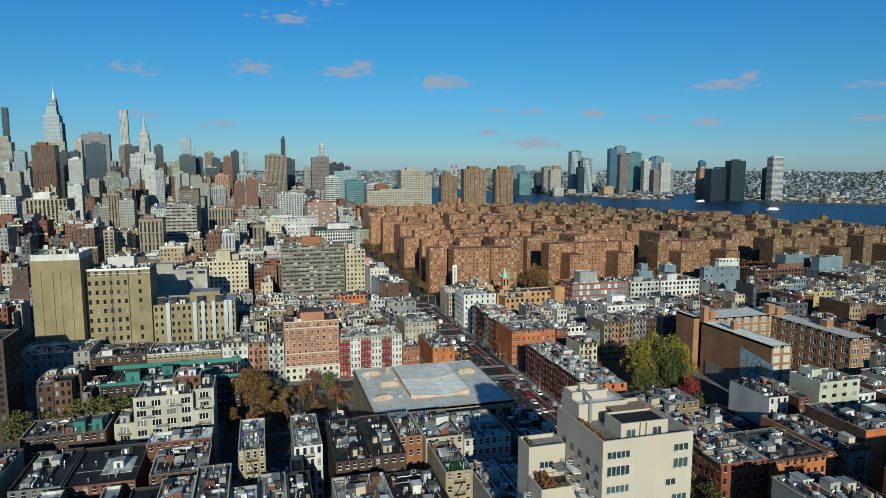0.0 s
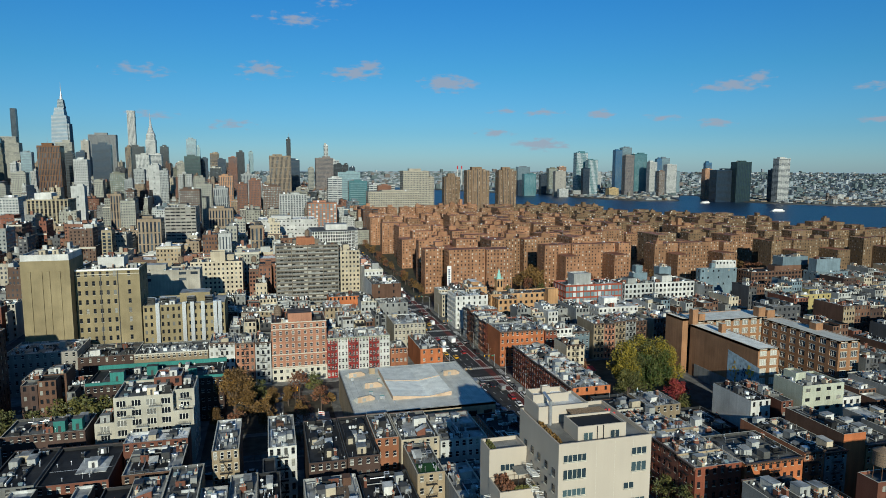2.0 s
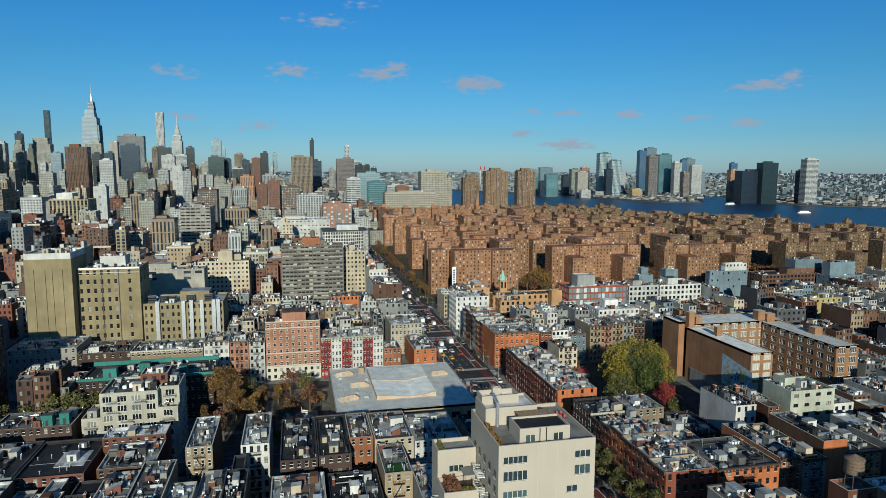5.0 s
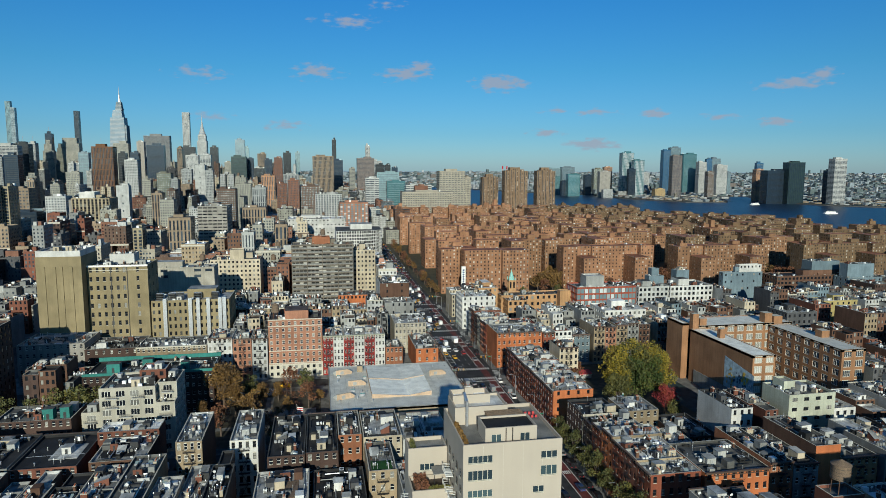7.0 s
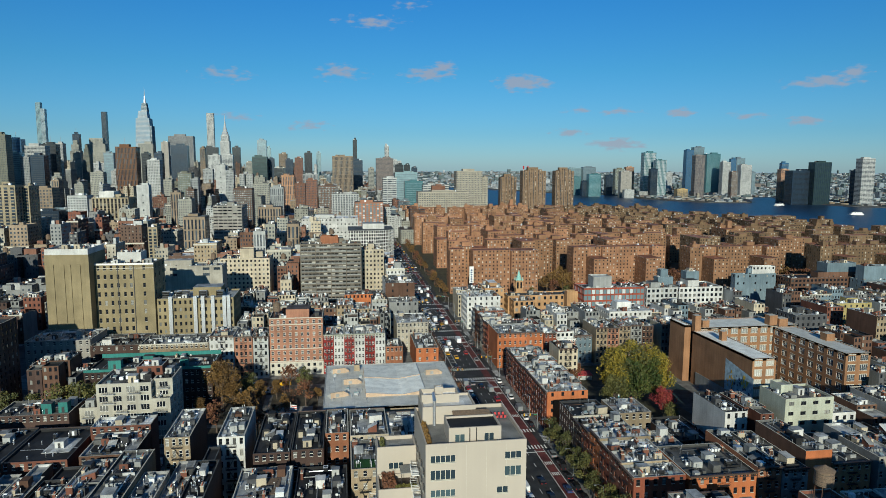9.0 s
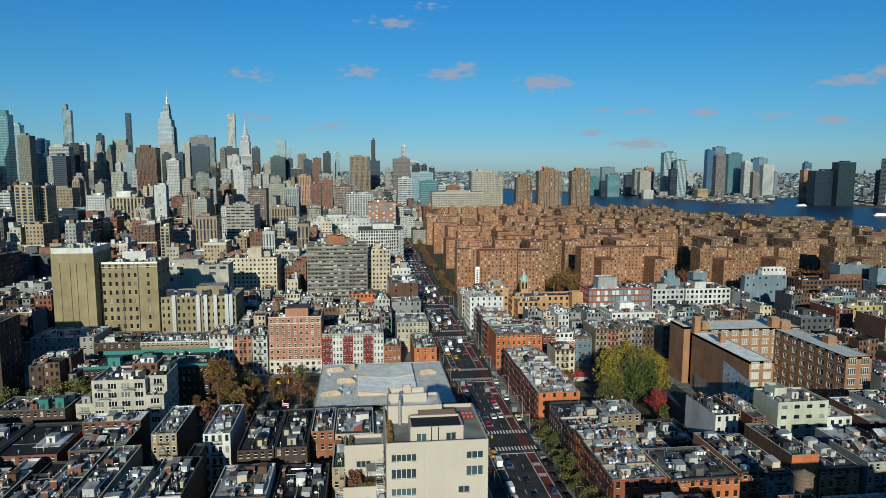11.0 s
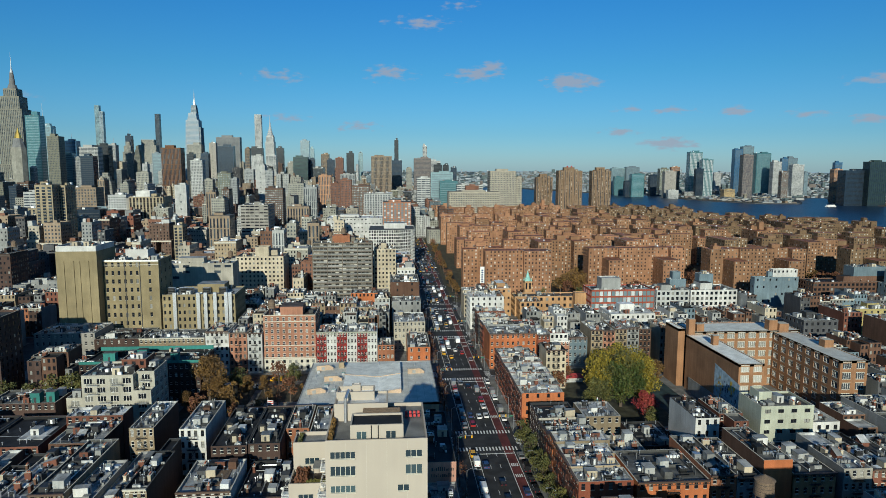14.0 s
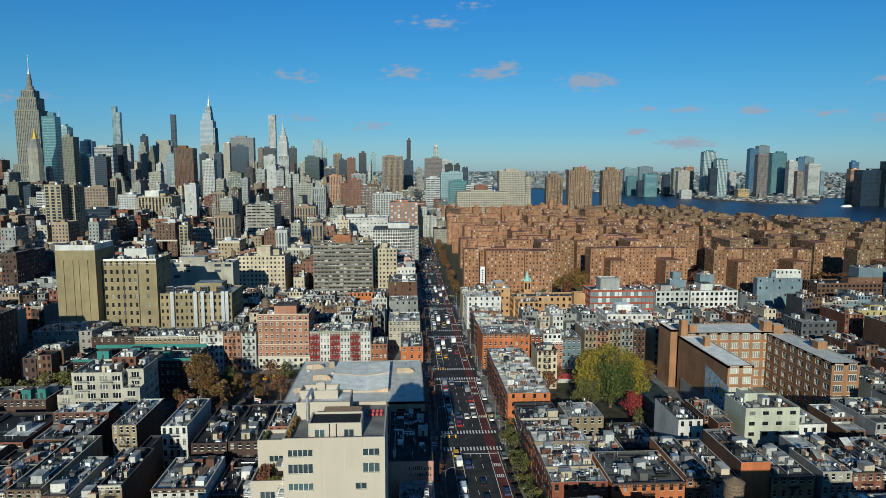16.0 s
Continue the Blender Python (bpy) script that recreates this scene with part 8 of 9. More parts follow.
for i in range(5, 10):
    ya, yb = STREETS[i] + (15 if i == 5 else 9), STREETS[i + 1] - 9
    for xa, xb in ((-560, -350), (-325, -136), (-106, 90)):
        for y0, y1 in ((ya, ya + 24), (yb - 26, yb)):
            x = xa
            while x < xb - 6:
                w_ = min(mrng.choice((mrng.uniform(7, 11), mrng.uniform(9, 15), mrng.uniform(15, 26))), xb - x)
                h = mrng.choice((mrng.uniform(14, 22), mrng.uniform(16, 28), mrng.uniform(22, 40)))
                h = h * 1.25 + 3 if i > 5 and x < 10 else min(h, 26) if x > 40 else h
                # west of x -136 darker walls stand in for the shadows there
                wl = mrng.choice(MID if x > -136 else MID[1:3] + MID[6:12] + ["brick_dark", "dark_grey"])
                if in_view(x + w_, y0) and is_free(x, x + w_ - 0.3, y0, y1):
                    if i == 5:
                        e = hold("apartment_building", x + w_ / 2, (y0 + y1) / 2, 0.15, f"{WALL_WORDS.get(wl, wl.split('_')[-1])} city apartment house with cluttered roof", "apartment building", "midtown houses")
                        s_, g_, r_, s2, g2, r2 = (Shape() for _ in range(6))
                        city_house(s_, g_, x, x + w_ - 0.3, y0, y1, h, wl, mrng, True, r_)
                        r2.absorb(r_, -e.location[0], -e.location[1], -0.15)
                        r2.make("roof_gear", e, kind="stuff")
                        s2.absorb(s_, -e.location[0], -e.location[1], -0.15)
                        g2.absorb(g_, -e.location[0], -e.location[1], -0.15)
                        s2.make("wall", e)
                        g2.make("glazing", e, kind="stuff")
                    else:
                        city_house(*NORTH, x, x + w_ - 0.3, y0, y1, h, wl, mrng, True)
                x += w_
tagged(NORTH[0].make("midtown_rows", kind="stuff"), "dense rows of mid-rise city houses in many colours", "houses")
tagged(NORTH[1].make("midtown_row_glazing", kind="stuff"), "dark windows of mid-rise city houses", "windows")
# farther off the single houses merge
far_wall, far_glass = Shape(), Shape()
frng = random.Random(8)
for i in range(10, len(STREETS) - 1):
    ya, yb = STREETS[i] + 9, STREETS[i + 1] - 9
    for xa in range(-2100, 80, 120):
        x, xe = xa, xa + 104
        while x < xe - 8:
            w_ = min(frng.uniform(9, 26), xe - x)
            base = 26 + 9 * (ya > 1000) + 12 * (ya > 1500)
            h = frng.uniform(14, base + 6)
            if frng.random() < 0.25:
                h = frng.uniform(base, base + 26)
            if ya > 1250 and x < -60 and frng.random() < 0.09:
                h = frng.uniform(60, 92 + (ya - 1250) * 0.03)
            if x > 20:
                h = min(h, 45)
            if in_view(x + w_, ya) and is_free(x, x + w_, ya, yb):
                city_house(far_wall, far_glass, x, x + w_ - 0.5, ya, ya + frng.uniform(20, 56), h, frng.choice(FAR), frng, False)
            x += w_
tagged(far_wall.make("far_city_blocks", kind="stuff"), "dense distant city houses of brick, stone and render", "city blocks")
tagged(far_glass.make("far_city_windows", kind="stuff"), "dark windows of distant city houses", "windows")


def mast(sh, x, y, z0, z1, r, mat="steel_crown"):
    sh.cone(x, y, z0, z1, r, 0.15, 8, mat)


def empire():
    """Limestone setback tower with a metal mast."""
    e = hold("skyscraper", -1005, 1990, 0.1, "tall limestone skyscraper with set-backs and a silver mast", "skyscraper")
    s, gl = Shape(), Shape()
    for z0, z1, a, b in ((0, 110, 46, 30), (110, 265, 34, 26), (265, 300, 27, 22), (300, 322, 18, 16)):
        s.box(-a, a, -b, b, z0, z1, "t_limestone", "roof_grey")
        for sd in "SE":
            p, q = wall_line(sd, -a, a, -b, b)
            W = math.hypot(q[0] - p[0], q[1] - p[1])
            n = round(W / 5)
            dots(gl, p, q, z0, z1 - 4, round((z1 - z0) / 3.9), n, 2.0, 2.9, 0.5, "glass_bands", 0.15)
    s.make("wall", e)
    gl.make("glazing", e, kind="stuff")
    s = Shape()
    for z0, z1, r0, r1 in ((322, 334, 13, 10), (334, 350, 7.5, 7), (350, 368, 6.5, 4.5), (368, 378, 4.5, 2.2), (378, 400, 1.3, 0.9), (400, 424, 0.8, 0.3)):
        s.cone(0, 0, z0, z1, r0, r1, 12, "t_grey" if z0 < 368 else "steel_crown")
    s.make("mast", e, "silver metal mast")


empire()


def chrysler():
    """Pale brick tower with a stepped steel crown of arches and a needle."""
    e = hold("skyscraper", -412, 2710, 0.1, "slender pale tower with a stepped steel crown and needle", "skyscraper")
    s, gl = Shape(), Shape()
    for z0, z1, a in ((0, 90, 27), (90, 205, 17.5), (205, 226, 14.5)):
        s.box(-a, a, -a, a, z0, z1, "t_white", "roof_grey")
        for sd in "SE":
            p, q = wall_line(sd, -a, a, -a, a)
            dots(gl, p, q, z0, z1 - 3, round((z1 - z0) / 3.7), round(a / 2), 1.8, 2.2, 0.7, "glass_far", 0.12)
    s.make("wall", e)
    gl.make("glazing", e, kind="stuff")
    s = Shape()
    z, a = 226.0, 14.0
    for k in range(7):                    # rounded tiers, each a little narrower
        h = 9.0 - k * 0.4
        s.cone(0, 0, z, z + h * 0.6, a * 1.05, a * 0.98, 12, "t_white")
        s.cone(0, 0, z + h * 0.6, z + h, a * 0.98, a * 0.76, 12, "steel_crown")
        z, a = z + h, a * 0.76
    s.cone(0, 0, z, 312, a, 0.1, 8, "steel_crown")
    s.make("crown", e, "shining stepped steel crown")


chrysler()


def vanderbilt():
    """Tapering glass tower in interlocking slabs, with a spire."""
    e = hold("skyscraper", -757, 2880, 0.1, "tapering pale blue glass skyscraper with a spire", "skyscraper")
    s, gl = Shape(), Shape()

    def taper(x0, x1, b0, b1, k, z0, z1, mat):
        """A shaft that narrows upwards to the share k, towards its own middle."""
        m = (x0 + x1) / 2
        lo = ((x0, -b0), (x1, -b0), (x1, b0), (x0, b0))
        hi = ((m + (x0 - m) * k, -b1), (m + (x1 - m) * k, -b1), (m + (x1 - m) * k, b1), (m + (x0 - m) * k, b1))
        for i in range(4):
            j = (i + 1) % 4
            s.quad((*lo[i], z0), (*lo[j], z0), (*hi[j], z1), (*hi[i], z1), mat)
        s.poly([(*p, z1) for p in hi], "roof_grey")
        n = round((z1 - z0) / 5.2)
        for i in range(n):                 # pale floor bands on the south face
            t0, t1 = (i + 0.15) / n, (i + 0.5) / n
            q = [(lo[c][0] + (hi[c][0] - lo[c][0]) * t, -b0 + (b0 - b1) * t - 0.3, z0 + (z1 - z0) * t) for c, t in ((0, t0), (1, t0), (1, t1), (0, t1))]
            gl.quad(*q, "q_pale")
    taper(-37, 36, 34, 33, 0.95, 0, 110, "t_paleblue")
    taper(-35, 30, 32, 24, 0.8, 110.02, 300, "t_paleblue")
    taper(8, 33, 27, 22, 0.85, 110.04, 270, "blue_grey")
    taper(-22, 17, 22, 17, 0.8, 300.02, 330, "t_paleblue")
    taper(-10, 15, 15, 10, 0.7, 330.02, 362, "blue_grey")
    s.make("wall", e)
    gl.make("glazing", e, kind="stuff")
    s = Shape()
    s.cone(3, 0, 362, 392, 6, 2, 6, "steel_crown")
    mast(s, 3, 0, 392, 428, 2.2)
    s.make("mast", e)


vanderbilt()


def slim(x0, x1, y, d, h, mat, gm, label, fh=5.0, bay=6.0):
    e = hold("skyscraper", (x0 + x1) / 2, y + d / 2, 0.1, label, "skyscraper")
    s, gl = Shape(), Shape()
    a, b = (x1 - x0) / 2, d / 2
    s.box(-a, a, -b, b, 0, h, mat, "roof_grey")
    for sd in "SEW":
        p, q = wall_line(sd, -a, a, -b, b)
        W = math.hypot(q[0] - p[0], q[1] - p[1])
        dots(gl, p, q, 0, h - 1, round(h / fh), max(1, round(W / bay)), bay * 0.6, fh * 0.62, 1.0, gm, 0.2)
    s.make("wall", e)
    gl.make("glazing", e, kind="stuff")
    return e


slim(-722, -683, 3957, 30, 411, "t_white", "glass_far", "very slender white gridded skyscraper")
slim(-1200, -1176, 3700, 25, 389, "glassdark", "glass_bands", "thin dark glass skyscraper tower")
slim(-1726, -1700, 4200, 30, 476, "gl_pale", "glass_bands", "very tall pale blue glass skyscraper")
slim(-1700, -1678, 4200, 30, 440, "lightglass", "glass_bands", "tall pale glass skyscraper step")
slim(-1319, -1279, 2750, 40, 262, "glassblue", "glass_bands", "faceted blue glass office tower")
bs = Shape()
mast(bs, -890, 1913, 206, 276, 1.6)
tagged(bs.make("mast"), "slender pale mast on a glass tower", "mast")
gp = Shape()
gp.cone(-829, 1670, 0, 148, 17, 17, 8, "t_stone")
gp.cone(-829, 1670, 148, 170, 15, 9, 8, "t_grey")
gp.cone(-829, 1670, 170, 196, 9, 0.2, 8, "gold_leaf")
tagged(gp.make("spire"), "gilded pyramid roof of an old tower", "spire")
st = Shape()
for a in (-12, 12):
    st.cone(1040 + a, 3500, 0, 98, 5, 3.6, 10, "t_white")
    st.cone(1040 + a, 3500, 98, 116, 3.7, 3.5, 10, "lamp_red")
tagged(st.make("smokestack"), "pair of distant power station stacks banded red and white", "smokestack")

# ---- beyond the river ----
qrng = random.Random(33)
qw, ql = Shape(), Shape()


def rise(r):
    """The land climbs gently towards the far hills."""
    return 0.0 if r < 3500 else 76 * ((r - 3500) / 1330) ** 1.15


def in_creek(x, y):
    return any(abs(x - cx_) < 90 and abs(y - cy_) < 70 for cx_, cy_ in ((1340, 1800), (1400, 1880), (1450, 1980), (1510, 2080), (1540, 2150)))


count = 0
while count < 15000:
    if count % 2:
        y = qrng.uniform(700, 4700)
        x = shore(FAR_SHORE, y) + 25 + abs(qrng.gauss(0, 1)) * 1100
    else:
        r_, a_ = qrng.uniform(3000, 4835), radians(qrng.uniform(-8, 72))
        x, y = r_ * math.sin(a_), r_ * math.cos(a_)
    r_ = math.hypot(x, y)
    if r_ > 4840 or (x < shore(FAR_SHORE, y) + 20 and r_ < 3500) or in_creek(x, y):
        continue
    w_, d, z = qrng.choice((qrng.uniform(6, 14), qrng.uniform(8, 18), qrng.uniform(14, 38))), qrng.uniform(7, 24), rise(r_)
    h = qrng.uniform(3.5, 9) if qrng.random() < 0.96 else qrng.uniform(12, 28)
    # past 2600 m houses take the tones with haze painted in
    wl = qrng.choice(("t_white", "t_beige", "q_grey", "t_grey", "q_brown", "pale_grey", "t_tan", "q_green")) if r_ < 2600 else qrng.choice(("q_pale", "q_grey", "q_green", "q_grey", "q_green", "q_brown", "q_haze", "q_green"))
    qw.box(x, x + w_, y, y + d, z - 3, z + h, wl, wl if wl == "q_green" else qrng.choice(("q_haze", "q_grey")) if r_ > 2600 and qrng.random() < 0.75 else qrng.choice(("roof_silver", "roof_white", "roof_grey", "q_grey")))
    if h > 14 and r_ < 3400 and wl != "q_green":
        for sd in "SW":
            p, q = wall_line(sd, x, x + w_, y, y + d)
            dots(ql, p, q, z, z + h, max(1, round(h / 4)), max(2, round(w_ / 5)), 2.4, 2, 1, "glass_windows", 0.15)
    count += 1
hill = Shape()
for i in range(64):
    a0, a1 = radians(-10 + i * 1.35), radians(-10 + (i + 1) * 1.35)
    for r0, r1 in ((3500, 3800), (3800, 4100), (4100, 4450), (4450, 4848)):
        P = [(r * math.sin(a), r * math.cos(a), rise(r) + 0.2) for a, r in ((a0, r0), (a1, r0), (a1, r1), (a0, r1))]
        # bluish grey-green, haze included
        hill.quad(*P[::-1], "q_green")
tagged(hill.make("far_ground"), "grey rising land beyond the river", "ground", kind="structure")
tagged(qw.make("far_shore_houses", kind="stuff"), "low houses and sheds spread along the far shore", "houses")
tagged(ql.make("far_shore_windows", kind="stuff"), "dark windows of buildings on the far shore", "windows")
bank = Shape()
for a, b in zip(ys, ys[1:]):
    if 1755 < b < 1815:
        continue
    xa_, xb_ = shore(FAR_SHORE, a), shore(FAR_SHORE, b)
    bank.quad((xa_, a, 0.3), (xb_, b, 0.3), (xb_ + 2, b, 3.0), (xa_ + 2, a, 3.0), "dark_grey")
    bank.quad((xa_ + 2, a, 3.0), (xb_ + 2, b, 3.0), (xb_ + 30, b, 3.6), (xa_ + 30, a, 3.6), "lawn")
tagged(bank.make("embankment"), "stone river wall with a strip of green", "embankment", kind="structure")


def boat(x, y, rz, L_):
    e = hold("ferry", x, y, 0.4, "small white ferry on the river", "ferry", "river ferries")
    s = Shape()
    s.poly([(-L_ / 2, -4, 0), (L_ * 0.3, -4, 0), (L_ / 2, 0, 0), (L_ * 0.3, 4, 0), (-L_ / 2, 4, 0)], "trim_white")
    s.box(-L_ / 2, L_ * 0.3, -4, 4, 0, 2.6, "trim_white")
    s.make("hull", e)
    s = Shape()
    s.box(-L_ * 0.4, L_ * 0.2, -3.2, 3.2, 2.6, 5.5, "trim_white")
    s.box(-L_ * 0.05, L_ * 0.12, -2, 2, 5.5, 7.6, "glass_bands", "trim_white")
    s.make("cabin", e)
    e.rotation_euler = (0, 0, rz)


boat(1270, 1680, 0.35, 44)
boat(1190, 1311, 2.9, 36)

# low rise of land along the horizon; it glows blue to paint in haze
bd = bpy.data.materials.new("far_land_glow")
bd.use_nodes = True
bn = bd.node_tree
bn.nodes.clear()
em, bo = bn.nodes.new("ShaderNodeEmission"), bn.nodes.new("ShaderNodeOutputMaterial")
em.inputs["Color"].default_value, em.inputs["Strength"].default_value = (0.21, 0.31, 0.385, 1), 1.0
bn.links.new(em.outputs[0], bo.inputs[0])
MATS["far_land_glow"] = bd
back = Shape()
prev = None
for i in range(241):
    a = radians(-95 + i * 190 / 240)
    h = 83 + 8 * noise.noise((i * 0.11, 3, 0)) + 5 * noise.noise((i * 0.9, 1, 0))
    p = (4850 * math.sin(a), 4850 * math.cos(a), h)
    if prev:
        back.quad((prev[0], prev[1], -5), (p[0], p[1], -5), p, prev, "far_land_glow")
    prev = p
tagged(back.make("backdrop"), "glowing strip of land on the horizon with blue haze painted in", "backdrop", kind="structure")

# ---- trees ----


def tree_meshes(seed, h, r, leaf, n, clumps, big=1.0):
    """Trunk with limbs, and a crown of many small leaf sprays gathered in clumps."""
    rng_ = random.Random(seed)
    t, c = Shape(), Shape()
    t.cone(0, 0, 0, h * 0.45, r * 0.07, r * 0.045, 7, "bark", cap=False)
    cl = []
    for _ in range(clumps):
        a, rr = rng_.uniform(0, 2 * math.pi), r * math.sqrt(rng_.random()) * 0.78
        z = h * rng_.uniform(0.38, 0.92)
        rr *= max(0.25, 1 - abs(z / h - 0.55) * 1.5)
        cl.append((rr * math.cos(a), rr * math.sin(a), z, r * rng_.uniform(0.2, 0.36)))
    for x, y, z, _ in cl[:max(6, clumps // 3)]:
        t.bar((0, 0, h * rng_.uniform(0.2, 0.42)), (x, y, z), r * 0.016, "bark", 4)
    for _ in range(n):
        x, y, z, q = rng_.choice(cl)
        u, v, w_ = rng_.gauss(0, 1), rng_.gauss(0, 1), rng_.gauss(0, 1)
        k = q * (0.55 + 0.5 * rng_.random()) / math.sqrt(u * u + v * v + w_ * w_ + 1e-6)
        p = Vector((x + u * k, y + v * k, z + w_ * k * 0.8))
        s_ = r * rng_.uniform(0.02, 0.05) * big
        d1 = Vector((rng_.gauss(0, 1), rng_.gauss(0, 1), rng_.gauss(0, 0.7))).normalized() * s_
        d2 = d1.cross(Vector((rng_.gauss(0, 1), rng_.gauss(0, 1), rng_.gauss(0, 1)))).normalized() * s_ * 0.8
        c.quad(tuple(p - d1), tuple(p + d2), tuple(p + d1 * 1.2), tuple(p - d2 * 0.9), leaf)
    return t.mesh("trunk"), c.mesh("crown")


def elm_meshes(seed, h, r, n, clumps):
    """A broad old tree whose crown reaches almost to the ground, green within and gold on its outer limbs."""
    rng_ = random.Random(seed)
    t, c = Shape(), Shape()
    t.cone(0, 0, 0, h * 0.4, 0.75, 0.5, 9, "bark", cap=False)
    cl = []
    for i in range(clumps):
        u = (i + 0.5) / clumps
        dz, a = 1 - 1.75 * u, i * 2.39996 + rng_.uniform(-0.25, 0.25)
        k = rng_.uniform(0.66, 0.98) if i % 4 else rng_.uniform(0.3, 0.6)
        q = math.sqrt(max(0.0, 1 - dz * dz))
        p = (r * q * k * math.cos(a) * rng_.uniform(0.85, 1.05), r * 0.85 * q * k * math.sin(a), h * 0.53 + h * 0.44 * dz * k)
        gold = max(p[0] / r - 0.22, 0.7 * (-p[0] / r - 0.35), p[2] / h - 0.62, 0.4 * p[1] / r) + rng_.uniform(-0.12, 0.12)
        cl.append((p, r * rng_.uniform(0.15, 0.25), "leaf_gold" if gold > 0.14 else "leaf_olive" if gold > 0.07 else "leaf_green"))
    for p, _, _ in cl[::2]:
        t.bar((0, 0, h * rng_.uniform(0.15, 0.38)), p, 0.14, "bark", 4)
    for _ in range(n):
        p0, q, mat = rng_.choice(cl)
        d = Vector((rng_.gauss(0, 1), rng_.gauss(0, 1), rng_.gauss(0, 1))).normalized()
        p = Vector(p0) + d * q * (0.5 + 0.55 * rng_.random())
        s_ = rng_.uniform(0.2, 0.46)
        d1 = Vector((rng_.gauss(0, 1), rng_.gauss(0, 1), rng_.gauss(0, 0.7))).normalized() * s_
        d2 = d1.cross(Vector((rng_.gauss(0, 1), rng_.gauss(0, 1), rng_.gauss(0, 1)))).normalized() * s_ * 0.8
        c.quad(tuple(p - d1), tuple(p + d2), tuple(p + d1 * 1.2), tuple(p - d2 * 0.9), mat if rng_.random() < 0.85 else "leaf_olive")
    return t.mesh("trunk"), c.mesh("crown")


TREES = {"elm": elm_meshes(21, 26.5, 15.5, 30000, 120), "gold": tree_meshes(2, 16, 7.5, "leaf_olive", 7000, 40), "red": tree_meshes(3, 11, 5, "leaf_red", 5000, 26), "orange": tree_meshes(4, 17, 7.5, "leaf_orange", 5000, 34), "street": tree_meshes(5, 11, 4.4, "leaf_olive", 2200, 22, 1.3), "rust": tree_meshes(6, 14, 6, "leaf_rust", 650, 20, 2.0), "thin": tree_meshes(7, 9, 3.8, "leaf_rust", 300, 16, 1.2), "olive": tree_meshes(8, 15, 6.5, "leaf_olive", 1500, 24, 1.6), "amber": tree_meshes(9, 15, 6.5, "leaf_orange", 700, 20, 2.0)}
TREE_WORDS = {"elm": "broad old tree, green within and golden on its outer limbs", "gold": "rounded tree with olive and golden leaves", "red": "small tree with deep red autumn leaves", "orange": "tree with orange-brown autumn leaves", "amber": "tree with thin orange-brown autumn leaves", "street": "street tree with olive-green leaves", "rust": "tree with rust-coloured autumn leaves", "thin": "nearly bare street tree with few brown leaves", "olive": "tree with dull green and yellow leaves"}


def tree(kind, x, y, s=1.0, rz=0.0, z=0.15):
    e = hold("tree", x, y, z, TREE_WORDS[kind], "tree", "autumn trees")
    e.scale = (s, s, s)
    e.rotation_euler = (0, 0, rz)
    put("trunk", TREES[kind][0], e, 0, 0, 0)
    put("crown", TREES[kind][1], e, 0, 0, 0)
    return e


RED = (172.6, 229.0)
tree("elm", 169, 246.5)
tree("gold", 156.5, 240, 0.95, 2.2)
tree("orange", 192, 268, 0.8, 0.4)
tree("red", RED[0], RED[1], 1.15, 0.2)
tree("olive", RED[0] + 1.5, RED[1] - 5, 0.55, 1.9)
tree("rust", 146, 262, 0.8)
tree("rust", 153, 276, 0.7)
for x, y, s in ((-6, 262, 1.25), (-1, 257, 0.8), (9, 268, 0.6), (-13, 252, 0.55), (15, 273, 0.5)):
    tree("orange", x, y, s, x)
for x, y, s in ((3, 276, 0.8), (10, 280, 0.7), (20, 281, 0.9), (27, 282, 0.75), (5, 250, 0.9), (14, 240, 0.8), (22, 246, 0.7), (28, 262, 0.85), (-4, 238, 0.9), (30, 234, 0.8), (12, 232, 0.8), (22, 270, 0.6)):
    tree(("rust", "amber", "thin", "olive")[int(x) % 4], x, y, s, x)
for x, y, s in ((-36, 256, 0.95), (-50, 254, 1.15), (-57, 250, 1.2), (-65, 254, 1.15), (-74, 250, 1.0), (-84, 254, 1.0), (-60, 258, 1.1)):
    tree("olive", x, y, s, y)
trng = random.Random(9)
for y in range(140, 215, 9):
    tree("street", 119.6, y + trng.uniform(-2, 2), trng.uniform(0.85, 1.2), y)
for y in (100, 112, 124):
    tree("street", 119.6, y, 1.15, y)
for y in list(range(228, 460, 17)):
    if trng.random() < 0.7:
        tree("thin", trng.choice((93.2, 118.8)), y, trng.uniform(0.7, 1.0), y)
for y in range(142, 460, 13):
    if min(abs(y - s_) for s_ in STREETS) > 9:
        tree("thin", 93.4 + trng.uniform(-0.5, 0.5), y, trng.uniform(0.75, 1.1), y)
for x in range(16, 90, 12):
    tree("thin", x, 290.5, trng.uniform(0.7, 1.0), x)
for x in range(18, 34, 6):
    tree("thin", x, 230 + trng.uniform(0, 12), 1.0, x)
for x in range(130, 560, 12):
    if trng.random() < 0.75:
        tree(trng.choice(("rust", "rust", "olive", "amber")), x + trng.uniform(-4, 4), 467 + trng.uniform(0, 5), trng.uniform(0.6, 0.95), x)
for x, y, s in ((206, 488, 1.2), (212, 494, 1.3), (218, 486, 1.15), (224, 492, 1.2), (209, 480, 1.0), (220, 500, 1.3), (228, 515, 1.3), (316, 486, 1.2), (321, 478, 1.1), (318, 496, 1.3), (416, 482, 1.2), (424, 488, 1.3), (432, 480, 1.15), (438, 492, 1.2), (421, 496, 1.25), (266, 484, 0.95), (302, 482, 0.9)):
    tree(("rust", "amber", "rust", "olive")[int(x) % 4] if x > 240 else ("amber", "rust")[int(x) % 2], x, y, s, x)
